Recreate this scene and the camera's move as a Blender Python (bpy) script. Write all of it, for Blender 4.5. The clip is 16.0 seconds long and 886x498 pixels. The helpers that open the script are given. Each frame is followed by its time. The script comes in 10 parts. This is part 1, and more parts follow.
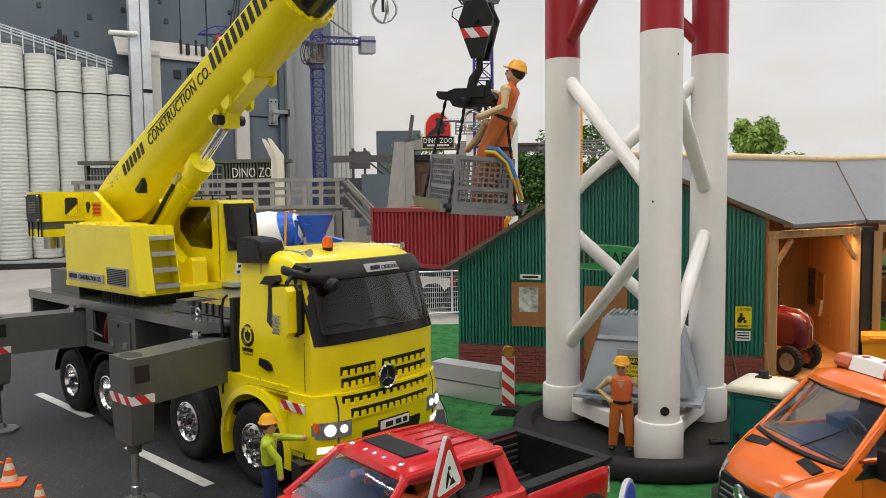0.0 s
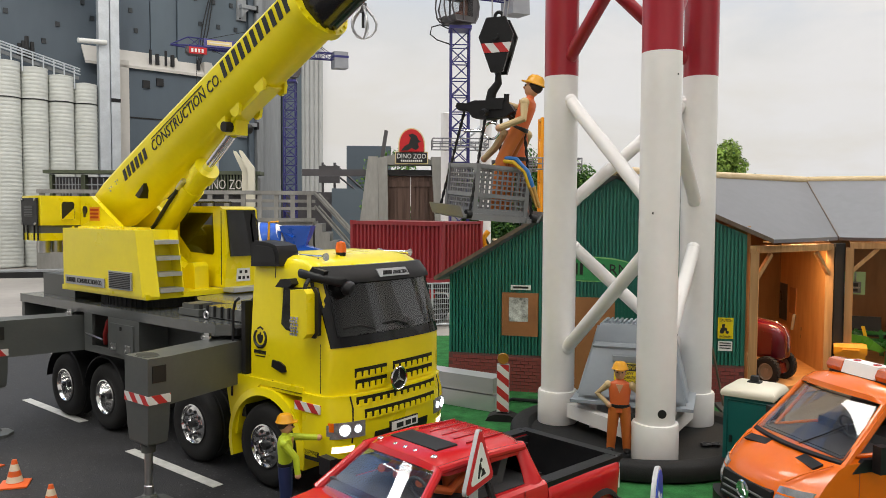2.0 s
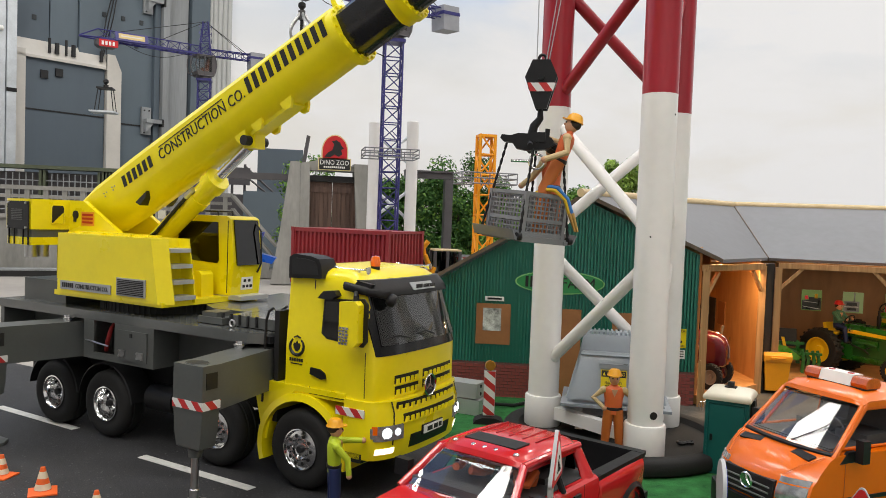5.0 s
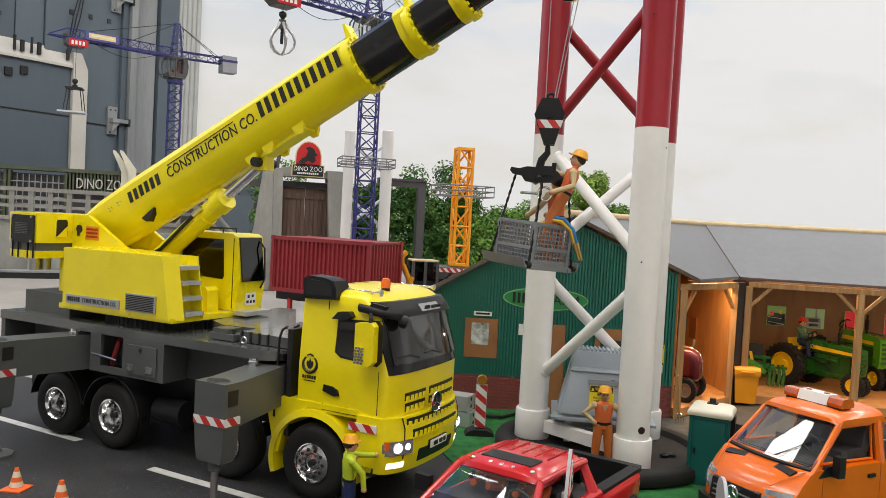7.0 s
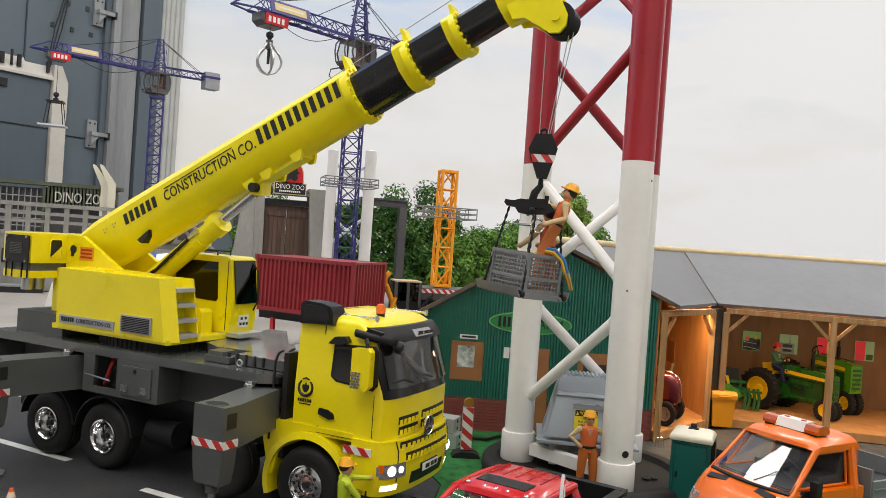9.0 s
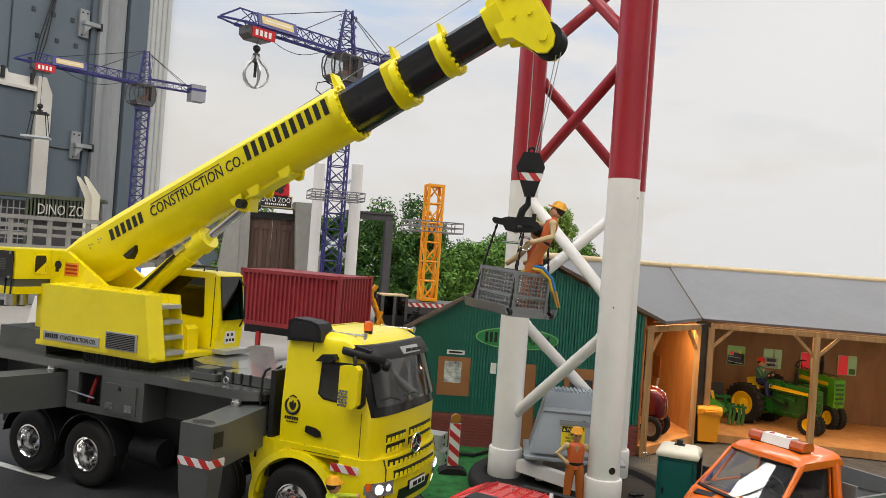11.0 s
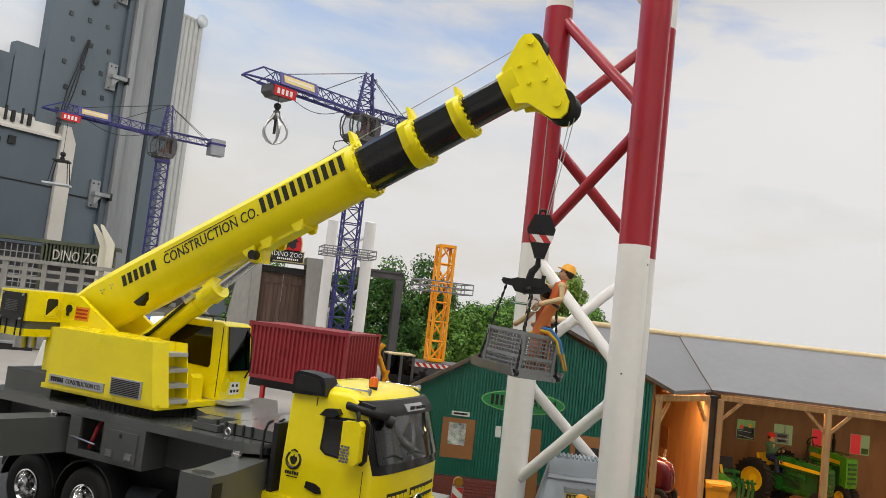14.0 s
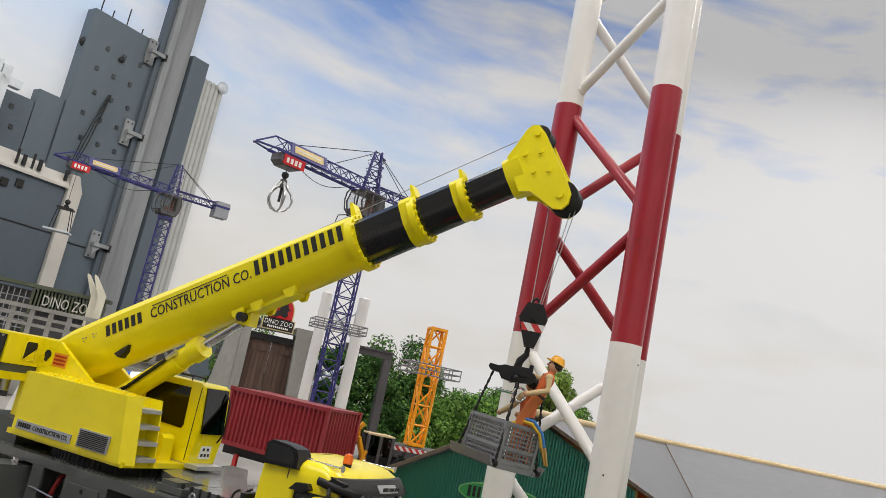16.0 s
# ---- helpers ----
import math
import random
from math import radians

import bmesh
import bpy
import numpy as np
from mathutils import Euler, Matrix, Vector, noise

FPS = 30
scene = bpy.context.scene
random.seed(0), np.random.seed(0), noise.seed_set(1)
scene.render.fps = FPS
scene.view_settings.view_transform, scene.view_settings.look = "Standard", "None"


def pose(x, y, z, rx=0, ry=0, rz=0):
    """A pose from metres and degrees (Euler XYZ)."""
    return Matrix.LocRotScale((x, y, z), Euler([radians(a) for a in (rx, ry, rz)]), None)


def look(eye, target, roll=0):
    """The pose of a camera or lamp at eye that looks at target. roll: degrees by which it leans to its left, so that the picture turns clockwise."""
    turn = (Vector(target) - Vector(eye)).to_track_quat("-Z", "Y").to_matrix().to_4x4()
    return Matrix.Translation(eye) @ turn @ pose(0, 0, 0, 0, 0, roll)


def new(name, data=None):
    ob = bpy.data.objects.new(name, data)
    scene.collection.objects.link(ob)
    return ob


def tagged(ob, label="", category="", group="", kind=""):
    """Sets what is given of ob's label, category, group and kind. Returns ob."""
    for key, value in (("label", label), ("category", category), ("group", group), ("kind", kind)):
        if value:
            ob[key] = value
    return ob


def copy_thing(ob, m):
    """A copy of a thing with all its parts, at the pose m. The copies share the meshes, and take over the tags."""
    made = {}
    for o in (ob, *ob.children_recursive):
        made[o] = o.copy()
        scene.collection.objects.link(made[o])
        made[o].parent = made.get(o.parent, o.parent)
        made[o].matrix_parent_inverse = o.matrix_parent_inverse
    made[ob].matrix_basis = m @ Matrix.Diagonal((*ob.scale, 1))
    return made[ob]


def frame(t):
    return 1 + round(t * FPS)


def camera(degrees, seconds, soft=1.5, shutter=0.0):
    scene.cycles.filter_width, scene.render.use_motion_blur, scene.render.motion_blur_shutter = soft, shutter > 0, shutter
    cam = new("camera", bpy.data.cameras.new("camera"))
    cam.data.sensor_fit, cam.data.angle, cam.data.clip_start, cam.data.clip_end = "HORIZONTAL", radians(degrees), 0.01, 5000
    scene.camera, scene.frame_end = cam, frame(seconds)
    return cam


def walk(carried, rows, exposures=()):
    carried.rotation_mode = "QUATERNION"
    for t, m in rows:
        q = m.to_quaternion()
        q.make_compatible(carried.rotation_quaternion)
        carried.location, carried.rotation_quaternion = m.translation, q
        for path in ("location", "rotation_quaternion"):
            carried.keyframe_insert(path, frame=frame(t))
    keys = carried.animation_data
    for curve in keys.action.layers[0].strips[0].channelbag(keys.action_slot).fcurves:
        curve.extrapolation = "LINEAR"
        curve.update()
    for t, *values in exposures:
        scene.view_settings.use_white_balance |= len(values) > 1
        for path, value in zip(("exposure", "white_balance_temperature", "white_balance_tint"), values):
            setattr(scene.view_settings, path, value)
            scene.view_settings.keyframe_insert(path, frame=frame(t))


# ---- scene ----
cam = camera(59.7, 16.0, soft=0.85)
PATH = [
    (0, (0.016, 0.024, 0.312), (0.011, 2.019, 0.167), -0.7),
    (0.5, (0.014, 0.011, 0.314), (0.019, 2.006, 0.178), -0.6),
    (1, (0.006, 0.002, 0.312), (0.031, 1.998, 0.186), -0.4),
    (1.5, (-0.012, -0.002, 0.309), (0.047, 1.994, 0.196), -0.1),
    (2, (-0.04, -0.003, 0.302), (0.061, 1.992, 0.202), 0.3),
    (2.5, (-0.069, 0.001, 0.296), (0.084, 1.993, 0.208), 0.6),
    (3, (-0.098, -0.006, 0.299), (0.111, 1.981, 0.218), 1.0),
    (3.5, (-0.13, -0.019, 0.304), (0.133, 1.962, 0.226), 1.3),
    (4, (-0.159, -0.031, 0.307), (0.154, 1.943, 0.229), 1.6),
    (6.5, (-0.271, -0.073, 0.335), (0.221, 1.864, 0.252), 2.8),
    (7, (-0.282, -0.081, 0.341), (0.226, 1.852, 0.268), 3.1),
    (7.5, (-0.294, -0.087, 0.343), (0.233, 1.842, 0.28), 3.3),
    (8, (-0.3, -0.092, 0.347), (0.24, 1.833, 0.297), 3.6),
    (8.5, (-0.308, -0.097, 0.351), (0.246, 1.824, 0.314), 3.8),
    (9, (-0.313, -0.101, 0.354), (0.255, 1.817, 0.328), 4.0),
    (11.5, (-0.317, -0.103, 0.361), (0.287, 1.803, 0.38), 4.1),
    (12, (-0.317, -0.105, 0.361), (0.281, 1.802, 0.397), 4.3),
    (12.5, (-0.318, -0.106, 0.361), (0.273, 1.804, 0.419), 4.6),
    (13, (-0.318, -0.106, 0.359), (0.262, 1.806, 0.445), 5.0),
    (13.5, (-0.318, -0.105, 0.357), (0.253, 1.808, 0.478), 5.6),
    (14, (-0.317, -0.107, 0.356), (0.243, 1.806, 0.52), 6.4),
    (14.5, (-0.315, -0.108, 0.357), (0.235, 1.803, 0.568), 7.5),
    (15, (-0.313, -0.106, 0.355), (0.227, 1.801, 0.622), 8.7),
    (15.5, (-0.313, -0.106, 0.355), (0.22, 1.795, 0.677), 10.2),
    (16, (-0.311, -0.102, 0.351), (0.216, 1.789, 0.731), 12.0),
]
walk(cam, [(t, look(eye, target, roll)) for t, eye, target, roll in PATH], [(0, 0.10), (6.5, 0.14), (12, 0.10), (14, 0.07), (16, 0.0)])

# ---------------------------------------------------------------- light
world = bpy.data.worlds.new("hall_air")
scene.world = world
world.use_nodes = True
world.node_tree.nodes["Background"].inputs[0].default_value = (0.80, 0.90, 1.0, 1)
world.node_tree.nodes["Background"].inputs[1].default_value = 0.17


def strip_light(name, x, y, z, sx, sy, watts):
    lamp = bpy.data.lights.new(name, "AREA")
    lamp.shape, lamp.size, lamp.size_y, lamp.energy = "RECTANGLE", sx, sy, watts
    lamp.color = (1.0, 0.965, 0.91)
    ob = new(name, lamp)
    ob.matrix_world = pose(x, y, z, 0, 0, 0)
    return ob


for lx, ly, w, ln, e in ((-2.6, 0.7, 0.22, 7.2, 80), (-1.32, -0.6, 0.32, 4.6, 78), (-1.10, 2.85, 0.50, 1.3, 20), (0.6, 0.7, 0.22, 7.2, 65), (2.2, 0.7, 0.22, 7.2, 74), (3.8, 0.7, 0.22, 7.2, 80)):
    strip_light("ceiling_lamp", lx, ly, 3.70, w, ln, e)

# ---------------------------------------------------------------- materials
MATS = {}


def mat(name, color, rough=0.5, metal=0.0, var=0.10, scale=40.0, bump=0.0, bscale=None, coat=0.0, dirt=0.0, spec=0.5, stretch=None, rvar=0.1):
    """A painted or moulded surface: base colour with variation at two scales, uneven gloss and fine relief."""
    m = bpy.data.materials.new(name)
    m.use_nodes = True
    nt = m.node_tree
    b = nt.nodes["Principled BSDF"]
    co = nt.nodes.new("ShaderNodeTexCoord")
    mp = nt.nodes.new("ShaderNodeMapping")
    nt.links.new(co.outputs["Object"], mp.inputs[0])
    if stretch:
        mp.inputs["Scale"].default_value = stretch
    n1 = nt.nodes.new("ShaderNodeTexNoise")
    n1.inputs["Scale"].default_value, n1.inputs["Detail"].default_value = scale, 6
    n2 = nt.nodes.new("ShaderNodeTexNoise")
    n2.inputs["Scale"].default_value, n2.inputs["Detail"].default_value = scale * 9, 3
    nt.links.new(mp.outputs[0], n1.inputs[0])
    nt.links.new(mp.outputs[0], n2.inputs[0])
    add = nt.nodes.new("ShaderNodeMath")
    add.operation = "MULTIPLY_ADD"
    add.inputs[1].default_value = 0.35
    nt.links.new(n2.outputs[0], add.inputs[0])
    nt.links.new(n1.outputs[0], add.inputs[2])
    ramp = nt.nodes.new("ShaderNodeValToRGB")
    lo = [max(0.0, c * (1 - var)) for c in color[:3]]
    hi = [min(1.0, c * (1 + var)) for c in color[:3]]
    ramp.color_ramp.elements[0].position, ramp.color_ramp.elements[0].color = 0.42, (*lo, 1)
    ramp.color_ramp.elements[1].position, ramp.color_ramp.elements[1].color = 0.92, (*hi, 1)
    nt.links.new(add.outputs[0], ramp.inputs[0])
    out = ramp.outputs[0]
    if dirt > 0:
        n3 = nt.nodes.new("ShaderNodeTexNoise")
        n3.inputs["Scale"].default_value, n3.inputs["Detail"].default_value = scale * 0.45, 8
        nt.links.new(mp.outputs[0], n3.inputs[0])
        r3 = nt.nodes.new("ShaderNodeMapRange")
        r3.inputs[1].default_value, r3.inputs[2].default_value = 0.52, 0.72
        r3.inputs[3].default_value, r3.inputs[4].default_value = 0.0, dirt
        nt.links.new(n3.outputs[0], r3.inputs[0])
        mix = nt.nodes.new("ShaderNodeMixRGB")
        mix.inputs[2].default_value = (0.10, 0.085, 0.07, 1)
        nt.links.new(r3.outputs[0], mix.inputs[0])
        nt.links.new(out, mix.inputs[1])
        out = mix.outputs[0]
    nt.links.new(out, b.inputs["Base Color"])
    rr = nt.nodes.new("ShaderNodeMapRange")
    rr.inputs[3].default_value, rr.inputs[4].default_value = max(0.02, rough - rvar), min(1, rough + rvar)
    nt.links.new(n1.outputs[0], rr.inputs[0])
    nt.links.new(rr.outputs[0], b.inputs["Roughness"])
    b.inputs["Metallic"].default_value = metal
    b.inputs["Specular IOR Level"].default_value = spec
    b.inputs["Coat Weight"].default_value = coat
    b.inputs["Coat Roughness"].default_value = 0.06
    if bump > 0:
        n4 = nt.nodes.new("ShaderNodeTexNoise")
        n4.inputs["Scale"].default_value, n4.inputs["Detail"].default_value = bscale or scale * 8, 4
        nt.links.new(mp.outputs[0], n4.inputs[0])
        bp = nt.nodes.new("ShaderNodeBump")
        bp.inputs["Strength"].default_value, bp.inputs["Distance"].default_value = bump, 0.001
        nt.links.new(n4.outputs[0], bp.inputs["Height"])
        nt.links.new(bp.outputs[0], b.inputs["Normal"])
    MATS[name] = m
    return m


def glow(name, color, strength):
    m = mat(name, color, 0.3)
    b = m.node_tree.nodes["Principled BSDF"]
    b.inputs["Emission Color"].default_value = (*color, 1)
    b.inputs["Emission Strength"].default_value = strength
    return m


def glassy(name, color, rough=0.03, alpha=0.35):
    """Tinted clear sheet: what lies behind shows through, with a mirror gloss by the angle."""
    m = bpy.data.materials.new(name)
    m.use_nodes = True
    nt = m.node_tree
    nt.nodes.clear()
    out = nt.nodes.new("ShaderNodeOutputMaterial")
    mix = nt.nodes.new("ShaderNodeMixShader")
    lw = nt.nodes.new("ShaderNodeLayerWeight")
    lw.inputs["Blend"].default_value = 0.5
    pw = nt.nodes.new("ShaderNodeMath")
    pw.operation = "POWER"
    pw.inputs[1].default_value = 4.0
    fr = nt.nodes.new("ShaderNodeMath")
    fr.operation = "MULTIPLY_ADD"
    fr.inputs[1].default_value, fr.inputs[2].default_value = 0.92, 0.075
    nt.links.new(lw.outputs["Facing"], pw.inputs[0])
    nt.links.new(pw.outputs[0], fr.inputs[0])
    tr = nt.nodes.new("ShaderNodeBsdfTransparent")
    k = 1 - alpha
    tr.inputs[0].default_value = (k * (0.7 + color[0]), k * (0.7 + color[1]), k * (0.7 + color[2]), 1)
    gl = nt.nodes.new("ShaderNodeBsdfGlossy")
    gl.inputs["Roughness"].default_value = rough
    nt.links.new(fr.outputs[0], mix.inputs[0])
    nt.links.new(tr.outputs[0], mix.inputs[1])
    nt.links.new(gl.outputs[0], mix.inputs[2])
    nt.links.new(mix.outputs[0], out.inputs[0])
    MATS[name] = m
    return m


def wood(name, a, b_, scale=30, axis=(1, 1, 0.08), rough=0.5):
    m = bpy.data.materials.new(name)
    m.use_nodes = True
    nt = m.node_tree
    b = nt.nodes["Principled BSDF"]
    co = nt.nodes.new("ShaderNodeTexCoord")
    mp = nt.nodes.new("ShaderNodeMapping")
    mp.inputs["Scale"].default_value = axis
    nt.links.new(co.outputs["Object"], mp.inputs[0])
    n = nt.nodes.new("ShaderNodeTexNoise")
    n.inputs["Scale"].default_value, n.inputs["Detail"].default_value, n.inputs["Distortion"].default_value = scale * 4, 8, 0.6
    nt.links.new(mp.outputs[0], n.inputs[0])
    info = nt.nodes.new("ShaderNodeObjectInfo")
    sh = nt.nodes.new("ShaderNodeMath")
    sh.operation = "MULTIPLY_ADD"
    sh.inputs[1].default_value, sh.inputs[2].default_value = 0.18, -0.09
    nt.links.new(info.outputs["Random"], sh.inputs[0])
    ad = nt.nodes.new("ShaderNodeMath")
    nt.links.new(n.outputs[0], ad.inputs[0])
    nt.links.new(sh.outputs[0], ad.inputs[1])
    r = nt.nodes.new("ShaderNodeValToRGB")
    r.color_ramp.elements[0].position, r.color_ramp.elements[0].color = 0.32, (*a, 1)
    r.color_ramp.elements[1].position, r.color_ramp.elements[1].color = 0.68, (*b_, 1)
    nt.links.new(ad.outputs[0], r.inputs[0])
    nt.links.new(r.outputs[0], b.inputs["Base Color"])
    b.inputs["Roughness"].default_value = rough
    bp = nt.nodes.new("ShaderNodeBump")
    bp.inputs["Strength"].default_value, bp.inputs["Distance"].default_value = 0.25, 0.0006
    nt.links.new(n.outputs[0], bp.inputs["Height"])
    nt.links.new(bp.outputs[0], b.inputs["Normal"])
    MATS[name] = m
    return m


def chevron_mat(name, a, b_, period, direction):
    """Red and white reflective tape in slanting stripes."""
    m = bpy.data.materials.new(name)
    m.use_nodes = True
    nt = m.node_tree
    b = nt.nodes["Principled BSDF"]
    co = nt.nodes.new("ShaderNodeTexCoord")
    dot = nt.nodes.new("ShaderNodeVectorMath")
    dot.operation = "DOT_PRODUCT"
    dot.inputs[1].default_value = direction
    nt.links.new(co.outputs["Object"], dot.inputs[0])
    f = nt.nodes.new("ShaderNodeMath")
    f.operation = "MULTIPLY"
    f.inputs[1].default_value = 1 / period
    nt.links.new(dot.outputs["Value"], f.inputs[0])
    fr = nt.nodes.new("ShaderNodeMath")
    fr.operation = "FRACT"
    nt.links.new(f.outputs[0], fr.inputs[0])
    gt = nt.nodes.new("ShaderNodeMath")
    gt.operation = "GREATER_THAN"
    gt.inputs[1].default_value = 0.5
    nt.links.new(fr.outputs[0], gt.inputs[0])
    mix = nt.nodes.new("ShaderNodeMixRGB")
    mix.inputs[1].default_value, mix.inputs[2].default_value = (*a, 1), (*b_, 1)
    nt.links.new(gt.outputs[0], mix.inputs[0])
    nt.links.new(mix.outputs[0], b.inputs["Base Color"])
    b.inputs["Roughness"].default_value = 0.35
    MATS[name] = m
    return m


YEL = mat("crane_yellow_paint", (0.90, 0.745, 0.003), 0.30, var=0.05, scale=18, coat=0.25, dirt=0.06)
YELD = mat("boom_yellow_paint", (0.94, 0.80, 0.003), 0.32, var=0.06, scale=14, coat=0.15, dirt=0.08)
GREY = mat("chassis_grey_paint", (0.086, 0.092, 0.088), 0.38, var=0.12, scale=25, bump=0.08, dirt=0.15)
GREYG = mat("glossy_deck_grey", (0.092, 0.098, 0.095), 0.20, var=0.12, scale=25, dirt=0.10, coat=0.5)
DGREY = mat("dark_frame_paint", (0.018, 0.018, 0.019), 0.5, var=0.25, scale=30, spec=0.35)
BLACK = mat("black_plastic", (0.012, 0.012, 0.013), 0.42, var=0.3, scale=60, bump=0.05, spec=0.3)
GLOSSB = mat("gloss_black_plastic", (0.006, 0.006, 0.007), 0.14, var=0.2, scale=30, spec=0.4)
BLKS = mat("black_boom_paint", (0.010, 0.010, 0.012), 0.24, var=0.4, scale=20, bump=0.35, bscale=60, coat=0.3)
RUB = mat("tyre_rubber", (0.014, 0.014, 0.014), 0.72, var=0.25, scale=70, bump=0.3, spec=0.3)
CHROME = mat("polished_aluminium", (0.80, 0.80, 0.80), 0.16, metal=1.0, var=0.05, scale=50)
STEEL = mat("brushed_steel", (0.50, 0.50, 0.50), 0.35, metal=1.0, var=0.12, scale=50)
SILV = mat("silver_painted_step", (0.55, 0.56, 0.57), 0.4, metal=0.6, var=0.08)
WHITE = mat("tower_white_paint", (0.835, 0.815, 0.80), 0.33, var=0.05, scale=9, coat=0.15, dirt=0.10, bump=0.10, bscale=30)
REDT = mat("tower_red_paint", (0.34, 0.012, 0.025), 0.34, var=0.10, scale=9, coat=0.2, dirt=0.05, bump=0.10, bscale=30)
GLASS = glassy("tinted_window_glass", (0.014, 0.015, 0.016), 0.03, 0.95)
SCREEN = glassy("windscreen_glass", (0.10, 0.11, 0.11), 0.03, 0.30)
CABDIM = mat("dim_cab_stand_in", (0.045, 0.045, 0.046), 0.7, var=0.35, scale=7)
CLEAR = glassy("clear_window_glass", (0.27, 0.28, 0.28), 0.02, 0.05)
HEADL = glow("lit_headlamp", (0.90, 0.95, 1.0), 3.2)
HEADS = glow("dim_headlamp", (0.85, 0.90, 1.0), 1.6)
AMBER = mat("amber_lens", (0.85, 0.15, 0.005), 0.15, var=0.1, coat=0.6)
ORANGE_P = mat("orange_plastic", (0.77, 0.145, 0.002), 0.24, var=0.05, scale=20, coat=0.4)
REDP = mat("red_plastic", (0.52, 0.014, 0.017), 0.22, var=0.06, scale=15, coat=0.45)
TAPE_X = chevron_mat("hazard_tape", (0.72, 0.72, 0.70), (0.52, 0.03, 0.03), 0.020, (1, 1, 0.9))
LABEL = mat("grey_label", (0.36, 0.37, 0.38), 0.45, var=0.05)
INK = mat("black_ink", (0.012, 0.012, 0.012), 0.5, var=0.2)
WHITEP = mat("white_plastic", (0.80, 0.80, 0.77), 0.4, var=0.04, scale=30)
SKIN = mat("moulded_skin_plastic", (0.56, 0.30, 0.17), 0.45, var=0.06)
VEST = mat("orange_vest_plastic", (0.66, 0.13, 0.03), 0.5, var=0.08)
TROUS = mat("orange_trouser_plastic", (0.50, 0.13, 0.02), 0.5, var=0.10)
SLEEVE = mat("beige_shirt_plastic", (0.58, 0.43, 0.22), 0.5, var=0.08)
HAT = mat("helmet_plastic", (0.78, 0.36, 0.008), 0.35, var=0.05)
LIME = mat("lime_shirt_plastic", (0.45, 0.56, 0.02), 0.5, var=0.08)
NAVY = mat("navy_trouser_plastic", (0.012, 0.022, 0.085), 0.5, var=0.1)

# ---------------------------------------------------------------- mesh helpers
NOROT = Matrix.Identity(4)


def to_mesh(name, bm, mats, smooth=True, angle=35):
    me = bpy.data.meshes.new(name)
    bmesh.ops.recalc_face_normals(bm, faces=bm.faces[:])
    for f in bm.faces:
        f.smooth = smooth
    bm.to_mesh(me)
    bm.free()
    for m in mats if isinstance(mats, (list, tuple)) else [mats]:
        me.materials.append(m)
    if smooth:
        me.set_sharp_from_angle(angle=radians(angle))
    return me


def thing(name, label, category, m=NOROT, group="", kind=""):
    ob = new(name)
    ob.empty_display_size = 0.02
    ob.matrix_world = m
    return tagged(ob, label, category, group, kind)


def part(name, bm, mats, parent, label="", m=None, smooth=True):
    """One mesh object under a thing or a part; bm may also be a mesh that is shared."""
    me = bm if isinstance(bm, bpy.types.Mesh) else to_mesh(name, bm, mats, smooth)
    ob = new(name, me)
    ob.parent = parent
    if m is not None:
        ob.matrix_basis = m
    if label:
        tagged(ob, label)
    return ob


def solo(name, bm, mats, label, category, m=NOROT, group="", kind="", smooth=True):
    ob = new(name, to_mesh(name, bm, mats, smooth))
    ob.matrix_world = m
    return tagged(ob, label, category, group, kind)


def bm_new():
    return bmesh.new()


def bevel(bm, w, seg=2, angle=30):
    ed = [e for e in bm.edges if e.is_manifold and len(e.link_faces) == 2 and e.calc_face_angle(0) > radians(angle)]
    if ed and w > 0:
        bmesh.ops.bevel(bm, geom=ed, offset=w, segments=seg, affect="EDGES", profile=0.6, clamp_overlap=True)
    return bm


def box(bm, x0, x1, y0, y1, z0, z1, m=NOROT, mi=0):
    vs = [bm.verts.new(m @ Vector((x, y, z))) for x in (x0, x1) for y in (y0, y1) for z in (z0, z1)]
    fs = []
    for ids in ((0, 1, 3, 2), (4, 6, 7, 5), (0, 4, 5, 1), (2, 3, 7, 6), (0, 2, 6, 4), (1, 5, 7, 3)):
        f = bm.faces.new([vs[i] for i in ids])
        f.material_index = mi
        fs.append(f)
    return bm


def bbox(x0, x1, y0, y1, z0, z1, bw=0.001, seg=2, m=NOROT):
    return bevel(box(bm_new(), x0, x1, y0, y1, z0, z1, m), bw, seg)


def prism(bm, pts, a, b, axis="y", m=NOROT, mi=0):
    """A polygon given in the two other axes, pushed from a to b along the axis."""
    def at(p, h):
        u, v = p
        return m @ Vector({"x": (h, u, v), "y": (u, h, v), "z": (u, v, h)}[axis])
    lo = [bm.verts.new(at(p, a)) for p in pts]
    hi = [bm.verts.new(at(p, b)) for p in pts]
    n = len(pts)
    fs = [bm.faces.new(lo), bm.faces.new(list(reversed(hi)))]
    for i in range(n):
        fs.append(bm.faces.new((lo[i], hi[i], hi[(i + 1) % n], lo[(i + 1) % n])))
    for f in fs:
        f.material_index = mi
    return bm


